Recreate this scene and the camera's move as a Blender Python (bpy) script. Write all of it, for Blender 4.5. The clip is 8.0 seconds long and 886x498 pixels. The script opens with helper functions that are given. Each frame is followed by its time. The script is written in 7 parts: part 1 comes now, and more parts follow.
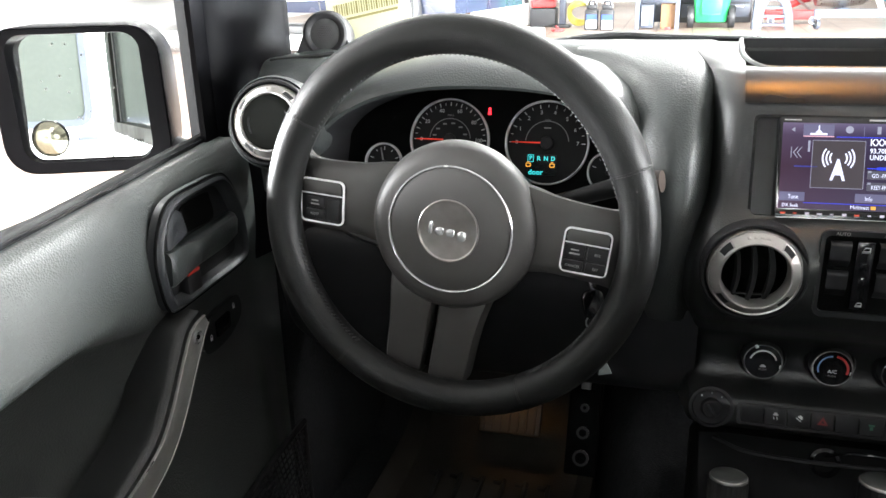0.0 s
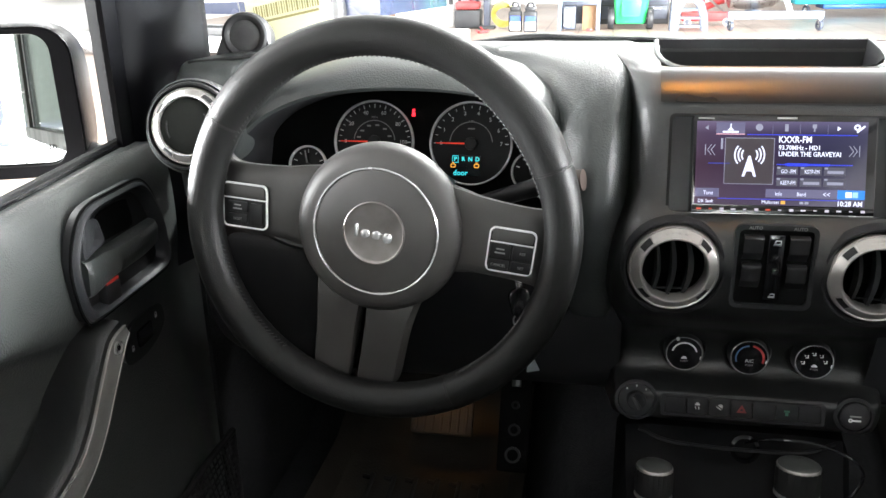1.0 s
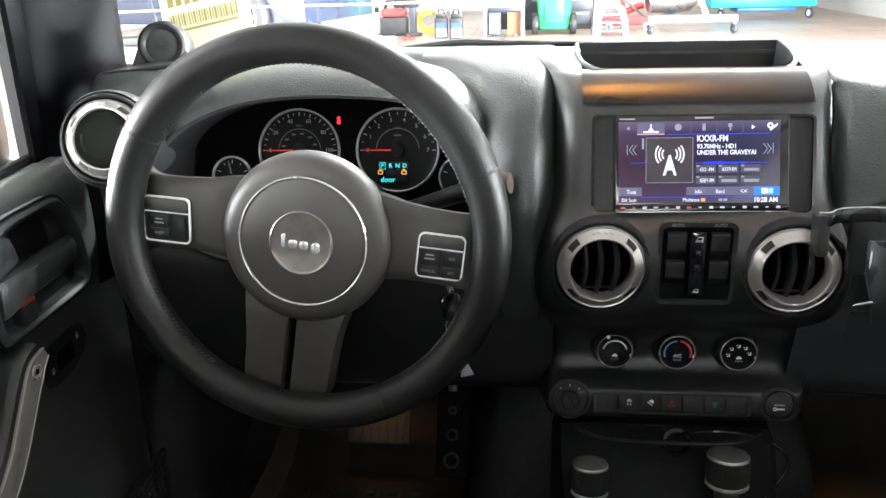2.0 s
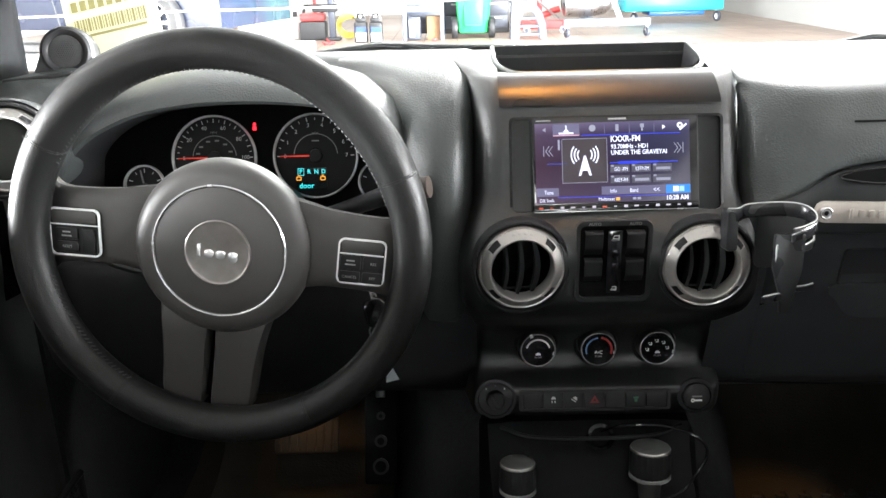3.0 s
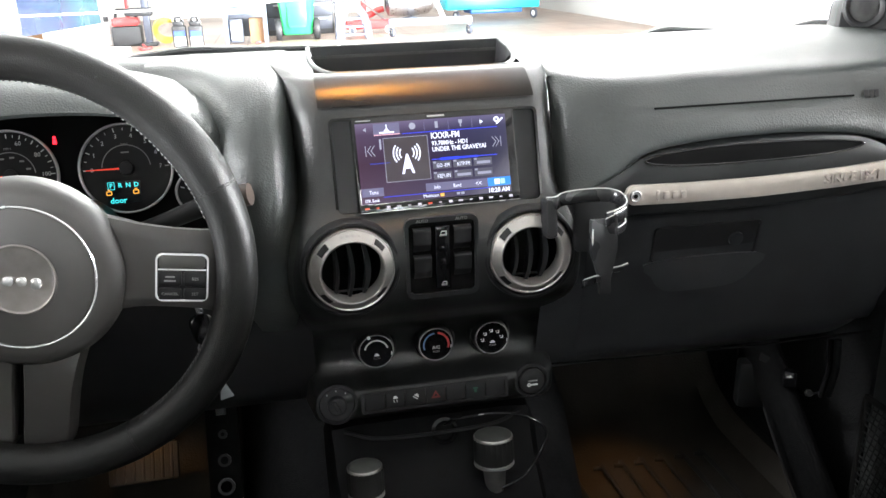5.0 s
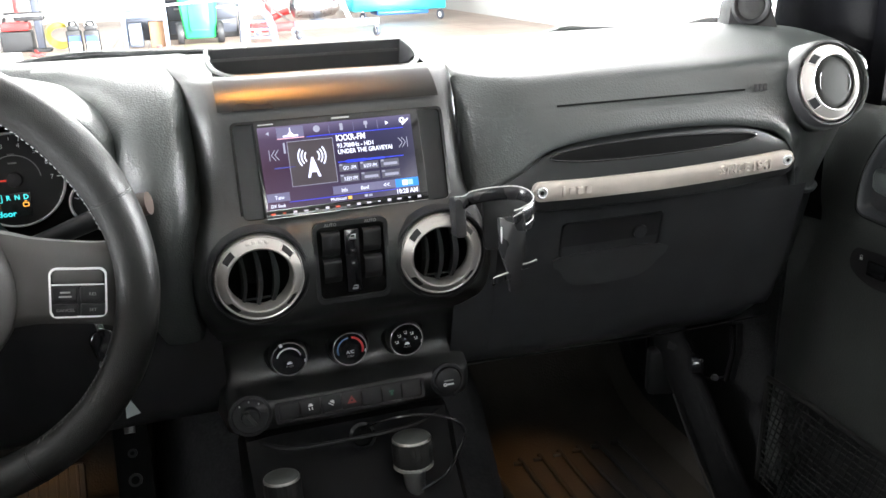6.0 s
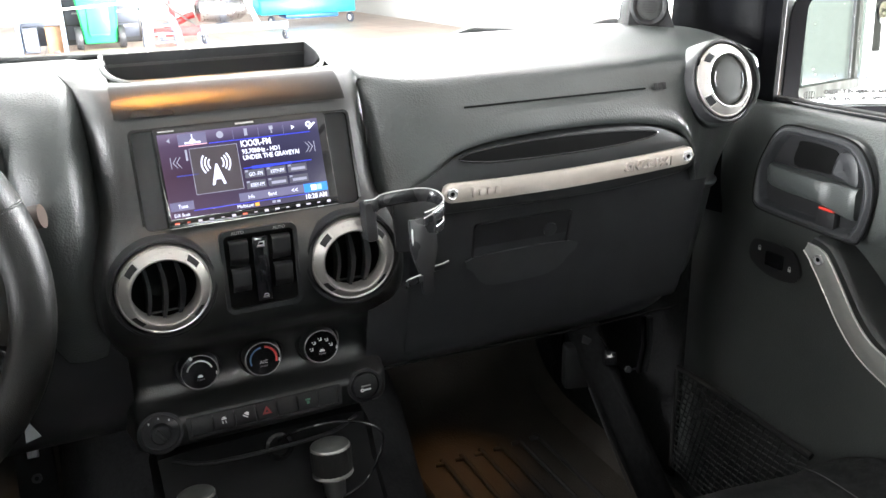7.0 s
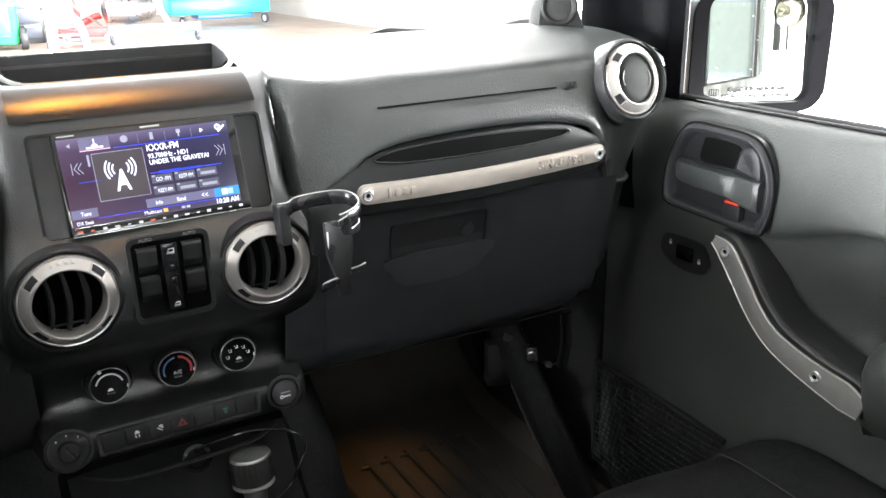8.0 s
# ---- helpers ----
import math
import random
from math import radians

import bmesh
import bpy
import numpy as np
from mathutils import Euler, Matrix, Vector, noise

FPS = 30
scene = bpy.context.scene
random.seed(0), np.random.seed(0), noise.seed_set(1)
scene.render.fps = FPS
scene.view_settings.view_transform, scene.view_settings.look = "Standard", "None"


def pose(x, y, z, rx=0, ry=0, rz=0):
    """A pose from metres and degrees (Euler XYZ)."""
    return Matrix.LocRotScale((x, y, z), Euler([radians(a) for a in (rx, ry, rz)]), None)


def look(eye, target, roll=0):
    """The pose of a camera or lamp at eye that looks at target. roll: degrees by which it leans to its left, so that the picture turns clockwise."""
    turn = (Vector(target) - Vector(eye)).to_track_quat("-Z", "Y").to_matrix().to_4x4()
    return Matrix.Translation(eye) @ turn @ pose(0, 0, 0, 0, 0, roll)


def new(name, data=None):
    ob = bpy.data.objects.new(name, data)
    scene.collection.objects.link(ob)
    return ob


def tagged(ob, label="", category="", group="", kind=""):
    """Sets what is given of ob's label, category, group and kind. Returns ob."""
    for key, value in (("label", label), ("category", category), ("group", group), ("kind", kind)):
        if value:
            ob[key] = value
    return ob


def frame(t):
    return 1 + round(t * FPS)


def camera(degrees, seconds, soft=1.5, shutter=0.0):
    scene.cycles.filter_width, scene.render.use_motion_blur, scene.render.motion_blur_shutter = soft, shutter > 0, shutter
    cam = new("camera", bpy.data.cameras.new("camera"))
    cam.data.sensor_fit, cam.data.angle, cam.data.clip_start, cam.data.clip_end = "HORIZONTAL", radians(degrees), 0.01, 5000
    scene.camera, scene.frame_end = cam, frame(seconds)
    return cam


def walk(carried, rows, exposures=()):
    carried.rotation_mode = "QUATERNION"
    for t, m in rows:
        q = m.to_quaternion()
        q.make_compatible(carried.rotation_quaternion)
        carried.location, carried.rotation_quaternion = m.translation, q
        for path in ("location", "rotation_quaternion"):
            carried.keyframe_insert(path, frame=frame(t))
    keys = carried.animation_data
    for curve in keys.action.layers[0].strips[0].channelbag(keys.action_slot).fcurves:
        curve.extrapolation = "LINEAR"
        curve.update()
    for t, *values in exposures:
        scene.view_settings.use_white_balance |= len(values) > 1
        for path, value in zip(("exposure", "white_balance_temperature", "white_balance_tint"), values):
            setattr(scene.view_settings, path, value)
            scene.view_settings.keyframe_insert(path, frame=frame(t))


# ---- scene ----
cam = camera(57.1, 8.0)
PATH = [
    (0, (-0.173, -0.822, 1.468), (-0.701, 0.984, 0.791), -1.6),
    (0.5, (-0.171, -0.821, 1.467), (-0.622, 1.006, 0.789), -1.6),
    (1, (-0.169, -0.821, 1.468), (-0.532, 1.026, 0.79), -1.2),
    (1.5, (-0.167, -0.819, 1.467), (-0.453, 1.043, 0.795), -1.4),
    (3, (-0.16, -0.815, 1.466), (-0.184, 1.072, 0.805), -1.4),
    (3.5, (-0.157, -0.813, 1.465), (-0.087, 1.073, 0.803), -1.3),
    (4, (-0.154, -0.811, 1.465), (0.024, 1.066, 0.799), -1.1),
    (4.5, (-0.15, -0.81, 1.465), (0.118, 1.055, 0.796), -1.4),
    (6, (-0.14, -0.806, 1.463), (0.418, 0.992, 0.79), -1.8),
    (6.5, (-0.136, -0.805, 1.463), (0.523, 0.958, 0.788), -1.6),
    (7, (-0.133, -0.805, 1.462), (0.613, 0.924, 0.789), -1.7),
    (7.5, (-0.129, -0.805, 1.462), (0.699, 0.886, 0.786), -1.8),
    (8, (-0.126, -0.805, 1.461), (0.788, 0.84, 0.785), -1.3),
]
walk(cam, [(t, look(eye, target, roll)) for t, eye, target, roll in PATH], [(0, 0.56), (3.5, 0.64), (6, 0.93), (8, 1.08)])

# ---------------------------------------------------------------- light
SC = -0.004  # the centre line of the dashboard

world = bpy.data.worlds.new("hall_air")
scene.world = world
world.use_nodes = True
world.node_tree.nodes["Background"].inputs[0].default_value = (0.85, 0.93, 1.0, 1)
world.node_tree.nodes["Background"].inputs[1].default_value = 0.25


def area_lamp(name, m, sx, sy, watts, color=(1, 1, 1)):
    d = bpy.data.lights.new(name, "AREA")
    d.shape, d.size, d.size_y, d.energy, d.color = "RECTANGLE", sx, sy, watts, color
    ob = new(name, d)
    ob.matrix_world = m
    return ob


# fluorescent rows under the hall's ceiling, and the daylight of the open bay door
for lx, ly, watts in ((-5.0, 8.0, 400), (-1.5, 8.0, 380), (-5.0, 15.0, 240), (1.0, 15.0, 230), (0.3, -6.5, 200)):
    area_lamp("hall_lamp", pose(lx, ly, 4.6), 0.6, 4.0, watts, (0.97, 1.0, 0.98))
for lx, watts in ((-3.4, 200), (3.8, 110)):
    area_lamp("hall_lamp", pose(lx, 0.75, 4.6), 1.3, 1.0, watts, (0.97, 1.0, 0.98))
area_lamp("hall_lamp", pose(1.8, 6.0, 4.6), 3.0, 0.6, 1450, (0.97, 1.0, 0.98))
area_lamp("bay_door_daylight", pose(6.85, 5.5, 1.2, 0, 90, 0), 1.9, 7.0, 10000, (0.93, 0.97, 1.0))
# added fill from behind, before a closed wall, to brighten the dashboard's face
area_lamp("rear_fill_lamp", pose(0.0, -7.8, 1.95, 90, 0, 180), 3.0, 1.1, 480, (0.95, 0.98, 1.0))
# added fill from both sides, before closed walls, to light the door trims
area_lamp("side_fill_lamp", pose(-9.35, -0.3, 1.35, 0, -90, 0), 1.7, 5.4, 5600, (0.95, 0.98, 1.0))
area_lamp("side_fill_lamp", pose(6.85, -0.2, 1.2, 0, 90, 0), 1.6, 4.4, 4700, (0.95, 0.98, 1.0))
# warm courtesy lamps of the car
area_lamp("map_lamp", look((-0.045, 0.060, 1.783), (-0.040, 0.010, 1.35)), 0.10, 0.05, 0.036, (1.0, 0.38, 0.05))
area_lamp("map_lamp", look((0.045, 0.060, 1.783), (0.040, 0.010, 1.35)), 0.10, 0.05, 0.019, (1.0, 0.38, 0.05))


for lamp in [o for o in scene.objects if o.name.startswith("map_lamp")]:
    lamp.data.spread = radians(13)


def spot_lamp(name, m, watts, degrees_, color):
    d = bpy.data.lights.new(name, "SPOT")
    d.energy, d.color, d.spot_size, d.spot_blend, d.shadow_soft_size = watts, color, radians(degrees_), 0.9, 0.02
    ob = new(name, d)
    ob.matrix_world = m
    return ob


spot_lamp("footwell_lamp", look((0.42, 0.24, 0.955), (0.376, 0.305, 0.6)), 1.6, 42, (1.0, 0.50, 0.15))
spot_lamp("footwell_lamp", look((-0.40, 0.20, 0.965), (-0.402, 0.352, 0.735)), 0.9, 34, (1.0, 0.50, 0.15))


# ---------------------------------------------------------------- materials
def mat(name, color, rough=0.5, metal=0.0, var=0.15, scale=30.0, bump=0.0, bump_scale=900.0, coat=0.0, spec=0.5, emit=None, power=0.0, rvar=0.08):
    m = bpy.data.materials.new(name)
    m.use_nodes = True
    nt = m.node_tree
    b = nt.nodes["Principled BSDF"]
    b.inputs["Roughness"].default_value = rough
    b.inputs["Metallic"].default_value = metal
    b.inputs["Coat Weight"].default_value = coat
    b.inputs["Specular IOR Level"].default_value = spec
    b.inputs["Base Color"].default_value = (*color, 1)
    tex = nt.nodes.new("ShaderNodeTexCoord")
    if var > 0:
        n1 = nt.nodes.new("ShaderNodeTexNoise")
        n1.inputs["Scale"].default_value, n1.inputs["Detail"].default_value = scale, 6
        nt.links.new(tex.outputs["Object"], n1.inputs["Vector"])
        ramp = nt.nodes.new("ShaderNodeMapRange")
        ramp.inputs["From Min"].default_value, ramp.inputs["From Max"].default_value = 0.3, 0.7
        ramp.inputs["To Min"].default_value, ramp.inputs["To Max"].default_value = 1 - var, 1 + var
        nt.links.new(n1.outputs["Fac"], ramp.inputs["Value"])
        mul = nt.nodes.new("ShaderNodeVectorMath")
        mul.operation = "SCALE"
        mul.inputs[0].default_value = color
        nt.links.new(ramp.outputs["Result"], mul.inputs["Scale"])
        nt.links.new(mul.outputs["Vector"], b.inputs["Base Color"])
        r2 = nt.nodes.new("ShaderNodeMapRange")
        r2.inputs["From Min"].default_value, r2.inputs["From Max"].default_value = 0.3, 0.7
        r2.inputs["To Min"].default_value, r2.inputs["To Max"].default_value = max(rough - rvar, 0.02), min(rough + rvar, 1)
        n3 = nt.nodes.new("ShaderNodeTexNoise")
        n3.inputs["Scale"].default_value = scale * 0.37
        nt.links.new(tex.outputs["Object"], n3.inputs["Vector"])
        nt.links.new(n3.outputs["Fac"], r2.inputs["Value"])
        nt.links.new(r2.outputs["Result"], b.inputs["Roughness"])
    if bump > 0:
        n2 = nt.nodes.new("ShaderNodeTexVoronoi")
        n2.inputs["Scale"].default_value = bump_scale
        nt.links.new(tex.outputs["Object"], n2.inputs["Vector"])
        bn = nt.nodes.new("ShaderNodeBump")
        bn.inputs["Strength"].default_value, bn.inputs["Distance"].default_value = bump, 0.001
        nt.links.new(n2.outputs["Distance"], bn.inputs["Height"])
        nt.links.new(bn.outputs["Normal"], b.inputs["Normal"])
    if emit:
        b.inputs["Emission Color"].default_value = (*emit, 1)
        b.inputs["Emission Strength"].default_value = power
    return m


def glass_mat(name, tint=(1, 1, 1), rough=0.0):
    m = bpy.data.materials.new(name)
    m.use_nodes = True
    b = m.node_tree.nodes["Principled BSDF"]
    b.inputs["Base Color"].default_value = (*tint, 1)
    b.inputs["Transmission Weight"].default_value = 1
    b.inputs["Roughness"].default_value = rough
    b.inputs["IOR"].default_value = 1.45
    return m


PAD = mat("soft_grained_dash_vinyl", (0.038, 0.042, 0.041), 0.36, var=0.12, scale=14, bump=0.30, bump_scale=520)
TRIM = mat("charcoal_moulded_plastic", (0.016, 0.017, 0.018), 0.40, var=0.10, scale=25, bump=0.15, bump_scale=1100, spec=0.35)
FASCIA = mat("dark_moulded_fascia_plastic", (0.024, 0.025, 0.027), 0.46, var=0.12, scale=25, bump=0.18, bump_scale=1000, spec=0.3)
KNEE = mat("black_knee_panel_plastic", (0.0145, 0.0145, 0.0155), 0.5, var=0.12, scale=25, bump=0.15, bump_scale=1100, spec=0.2)
DARK = mat("black_moulded_plastic", (0.014, 0.014, 0.015), 0.46, var=0.12, scale=25, bump=0.15, bump_scale=1100, spec=0.25)
PILLAR = mat("satin_black_pillar_plastic", (0.0016, 0.0016, 0.0020), 0.38, var=0.12, scale=20, bump=0.12, bump_scale=1000, spec=0.025)
STACKM = mat("fine_grained_stack_plastic", (0.008, 0.0088, 0.0088), 0.40, var=0.10, scale=20, bump=0.22, bump_scale=900, spec=0.62)
SHELL = mat("satin_mirror_shell_plastic", (0.0024, 0.0023, 0.0032), 0.34, var=0.12, scale=25, bump=0.10, bump_scale=900, spec=0.07)
DOORV = mat("charcoal_grained_door_vinyl", (0.045, 0.049, 0.047), 0.38, var=0.12, scale=10, bump=0.36, bump_scale=480, spec=0.45)
VISOR = mat("satin_black_visor_plastic", (0.0045, 0.0045, 0.0045), 0.28, var=0.06, scale=20, spec=0.24, rvar=0.02)
GLOSS = mat("gloss_black_plastic", (0.008, 0.008, 0.009), 0.12, var=0.05, scale=40)
LEATHER = mat("black_wheel_leather", (0.010, 0.010, 0.0098), 0.38, var=0.12, scale=40, bump=0.20, bump_scale=1000, rvar=0.03, spec=0.25)
SPOKE = mat("graphite_satin_plastic", (0.048, 0.046, 0.044), 0.46, var=0.06, scale=30, bump=0.12, bump_scale=1500)
SILVER = mat("satin_silver_paint", (0.43, 0.415, 0.395), 0.34, metal=0.75, var=0.05, scale=60, bump=0.05, bump_scale=2500)
BARSILVER = mat("satin_silver_bar_paint", (0.52, 0.475, 0.43), 0.40, metal=0.3, var=0.06, scale=50, bump=0.06, bump_scale=2500)
PLATE = mat("satin_smoked_silver_paint", (0.24, 0.24, 0.23), 0.38, metal=0.3, var=0.06, scale=50, bump=0.06, bump_scale=2500)
CHROME = mat("bright_chrome", (0.86, 0.86, 0.86), 0.20, metal=0.72, var=0.03, scale=60)
STEEL = mat("worn_steel", (0.45, 0.45, 0.46), 0.32, metal=1.0, var=0.15, scale=60)
RUBBER = mat("black_rubber", (0.016, 0.016, 0.016), 0.62, var=0.2, scale=40, bump=0.2, bump_scale=500, spec=0.25)
CARPET = mat("black_carpet", (0.017, 0.017, 0.018), 0.95, var=0.3, scale=200, bump=0.6, bump_scale=600, spec=0.08)
FABRIC = mat("charcoal_seat_fabric", (0.009, 0.0095, 0.0095), 0.85, var=0.2, scale=300, bump=0.5, bump_scale=1200, spec=0.2)
THREAD = mat("grey_thread", (0.055, 0.055, 0.055), 0.7, var=0.1)
WHITEPAINT = mat("white_car_paint", (0.80, 0.80, 0.80), 0.22, var=0.02, scale=4, coat=0.6)
PRINT = mat("white_print", (0.62, 0.62, 0.62), 0.5, var=0.0)
GREYPRINT = mat("grey_print", (0.22, 0.22, 0.22), 0.5, var=0.0)
REDPLASTIC = mat("red_plastic", (0.45, 0.03, 0.02), 0.4, var=0.1)
NEEDLE = mat("red_needle", (0.7, 0.05, 0.03), 0.5, var=0.0, emit=(1.0, 0.05, 0.02), power=0.25)
GLASS = glass_mat("clear_glass")
MIRROR = mat("mirror_silver", (0.74, 0.77, 0.75), 0.01, metal=1.0, var=0.0)


# ---------------------------------------------------------------- mesh helpers
def thing(name, label, category, at=(0, 0, 0), group="", kind=""):
    e = new(name)
    e.empty_display_size = 0.05
    e.location = at
    return tagged(e, label, category, group, kind)


def root_of(ob):
    while ob.parent:
        ob = ob.parent
    return ob


def mesh_of(name, bm, material, smooth=True, angle=40):
    me = bpy.data.meshes.new(name)
    bmesh.ops.recalc_face_normals(bm, faces=bm.faces)
    if smooth:
        lim = radians(angle)
        for f in bm.faces:
            f.smooth = True
        for e in bm.edges:
            e.smooth = not (len(e.link_faces) == 2 and e.calc_face_angle(0) > lim)
    bm.to_mesh(me)
    bm.free()
    for one in material if isinstance(material, (list, tuple)) else (material,):
        me.materials.append(one)
    return me


def part(name, bm, material, parent=None, label="", smooth=True, angle=40):
    """One mesh object from a bmesh in world coordinates, under a thing or a part."""
    if parent is not None:
        off = root_of(parent).location
        bmesh.ops.translate(bm, verts=bm.verts, vec=-Vector(off))
    ob = new(name, mesh_of(name, bm, material, smooth, angle))
    if parent is not None:
        ob.parent = parent
    if label:
        tagged(ob, label)
    return ob


def solo(name, bm, material, label, category, group="", kind="", smooth=True, angle=40):
    return tagged(part(name, bm, material, None, "", smooth, angle), label, category, group, kind)


I4 = Matrix.Identity(4)


def fr(x, y, z, lean=0.0, yaw=0.0, roll=0.0):
    """A frame on a face that looks back at the seats: local x right, y up, z out of the face; lean tips it backwards."""
    return pose(x, y, z, 90 - lean, 0, yaw) @ pose(0, 0, 0, 0, 0, roll)


def box(w, h, d, bev=0.0, m=I4, seg=2, z0=0.0):
    bm = bmesh.new()
    bmesh.ops.create_cube(bm, size=1.0)
    bmesh.ops.scale(bm, verts=bm.verts, vec=(w, h, d))
    bmesh.ops.translate(bm, verts=bm.verts, vec=(0, 0, z0 + d / 2))
    if bev > 0:
        bmesh.ops.bevel(bm, geom=bm.edges[:], offset=bev, segments=seg, affect="EDGES", profile=0.5)
    bmesh.ops.transform(bm, matrix=m, verts=bm.verts)
    return bm


def rrect(w, h, r, n=5):
    pts = []
    for cx, cy, a0 in ((w / 2 - r, h / 2 - r, 0), (-w / 2 + r, h / 2 - r, 90), (-w / 2 + r, -h / 2 + r, 180), (w / 2 - r, -h / 2 + r, 270)):
        for i in range(n + 1):
            a = radians(a0 + 90 * i / n)
            pts.append((cx + r * math.cos(a), cy + r * math.sin(a)))
    return pts


def prism(pts, d, m=I4, bev=0.0, z0=0.0, seg=2):
    """A flat outline given depth along local z; its front edge rounded."""
    bm = bmesh.new()
    lo = [bm.verts.new((x, y, z0)) for x, y in pts]
    rings = [lo]
    steps = [(0.0, d)] if bev <= 0 else [(bev * (1 - math.cos(a)), d - bev + bev * math.sin(a)) for a in [math.pi / 2 * i / seg for i in range(seg + 1)]]
    cx, cy = sum(p[0] for p in pts) / len(pts), sum(p[1] for p in pts) / len(pts)
    n = len(pts)
    for inset, z in steps:
        ring = []
        for i, (x, y) in enumerate(pts):
            if inset > 0:
                (xa, ya), (xb, yb) = pts[i - 1], pts[(i + 1) % n]
                tx, ty = xb - xa, yb - ya
                ln = math.hypot(tx, ty) or 1.0
                nx, ny = ty / ln, -tx / ln
                if nx * (x - cx) + ny * (y - cy) < 0 and n < 9:
                    nx, ny = -nx, -ny
                x, y = x - nx * inset, y - ny * inset
            ring.append(bm.verts.new((x, y, z0 + z)))
        rings.append(ring)
    for a, b in zip(rings, rings[1:]):
        for i in range(n):
            bm.faces.new((a[i], a[(i + 1) % n], b[(i + 1) % n], b[i]))
    bm.faces.new(rings[-1])
    bm.faces.new(list(reversed(lo)))
    bmesh.ops.transform(bm, matrix=m, verts=bm.verts)
    return bm


def frame_ring(outer, inner, d, m=I4, z0=0.0):
    """A flat frame between two outlines with as many points, with depth."""
    bm = bmesh.new()
    n = len(outer)
    v = [[bm.verts.new((x, y, z)) for x, y in o] for o, z in ((outer, z0), (outer, z0 + d), (inner, z0 + d), (inner, z0))]
    for a, b in ((0, 1), (1, 2), (2, 3), (3, 0)):
        for i in range(n):
            bm.faces.new((v[a][i], v[a][(i + 1) % n], v[b][(i + 1) % n], v[b][i]))
    bmesh.ops.transform(bm, matrix=m, verts=bm.verts)
    return bm


def lathe(prof, m=I4, segs=48, a0=0.0, a1=360.0):
    """A profile of (radius, height) turned round local z."""
    bm = bmesh.new()
    full = abs(a1 - a0) >= 359.9
    k = segs if full else segs + 1
    rows = []
    for r, z in prof:
        if r < 1e-6 and full:
            rows.append([bm.verts.new((0, 0, z))])
        else:
            rows.append([bm.verts.new((r * math.cos(a), r * math.sin(a), z)) for a in [radians(a0 + (a1 - a0) * i / segs) for i in range(k)]])
    for a, b in zip(rows, rows[1:]):
        for i in range(segs):
            j = (i + 1) % k
            if len(a) == 1 and len(b) == 1:
                continue
            if len(a) == 1:
                bm.faces.new((a[0], b[i], b[j]))
            elif len(b) == 1:
                bm.faces.new((a[i], a[j], b[0]))
            else:
                bm.faces.new((a[i], a[j], b[j], b[i]))
    bmesh.ops.transform(bm, matrix=m, verts=bm.verts)
    return bm


def loft(rows, close_u=False, close_v=False, cap=False):
    """Quads over rows of points; close_u joins each row's ends, close_v the last row to the first."""
    bm = bmesh.new()
    v = [[bm.verts.new(p) for p in row] for row in rows]
    n = len(rows[0])
    for a in range(len(v) if close_v else len(v) - 1):
        b = (a + 1) % len(v)
        for i in range(n if close_u else n - 1):
            j = (i + 1) % n
            bm.faces.new((v[a][i], v[a][j], v[b][j], v[b][i]))
    if cap and close_u:
        bm.faces.new(v[0])
        bm.faces.new(list(reversed(v[-1])))
    return bm


def spline(pts, n=6, closed=False):
    """A smooth line through points (Catmull-Rom)."""
    p = [Vector(q) for q in pts]
    out, k = [], len(p)
    for i in range(k if closed else k - 1):
        a = p[(i - 1) % k] if closed or i > 0 else p[0] * 2 - p[1]
        b, c = p[i], p[(i + 1) % k]
        d = p[(i + 2) % k] if closed or i + 2 < k else c * 2 - b
        for j in range(n):
            t = j / n
            out.append(0.5 * ((2 * b) + (c - a) * t + (2 * a - 5 * b + 4 * c - d) * t * t + (3 * b - a - 3 * c + d) * t**3))
    if not closed:
        out.append(p[-1])
    return out


def tube(pts, r, segs=10, closed=False, taper=None, flat=1.0):
    pts = [Vector(p) for p in pts]
    n, rows, up = len(pts), [], None
    for i, p in enumerate(pts):
        a = pts[(i - 1) % n] if closed or i else p
        b = pts[(i + 1) % n] if closed or i < n - 1 else p
        d = (b - a).normalized()
        if up is None:
            up = Vector((0, 0, 1)) if abs(d.z) < 0.9 else Vector((1, 0, 0))
        side = d.cross(up).normalized()
        up = side.cross(d).normalized()
        q = r * (taper[i] if taper else 1)
        rows.append([p + side * q * math.cos(2 * math.pi * k / segs) + up * q * flat * math.sin(2 * math.pi * k / segs) for k in range(segs)])
    return loft(rows, True, closed, not closed)


def join(*bms):
    out = bmesh.new()
    for b in bms:
        me = bpy.data.meshes.new("tmp")
        b.to_mesh(me)
        b.free()
        out.from_mesh(me)
        bpy.data.meshes.remove(me)
    return out


def text_bm(body, size, m, depth=0.0, align="CENTER", bold=0.0):
    cu = bpy.data.curves.new("tmp", "FONT")
    cu.body, cu.size, cu.extrude, cu.offset = body, size, depth, bold
    cu.align_x, cu.align_y, cu.resolution_u = align, "CENTER", 2
    ob = bpy.data.objects.new("tmp", cu)
    scene.collection.objects.link(ob)
    dg = bpy.context.evaluated_depsgraph_get()
    me = bpy.data.meshes.new_from_object(ob.evaluated_get(dg))
    bm = bmesh.new()
    bm.from_mesh(me)
    bpy.data.objects.remove(ob)
    bpy.data.curves.remove(cu)
    bpy.data.meshes.remove(me)
    bmesh.ops.transform(bm, matrix=m, verts=bm.verts)
    return bm


def up_to(m, x=0.0, y=0.0, z=0.0, roll=0.0):
    return m @ pose(x, y, z, 0, 0, roll)


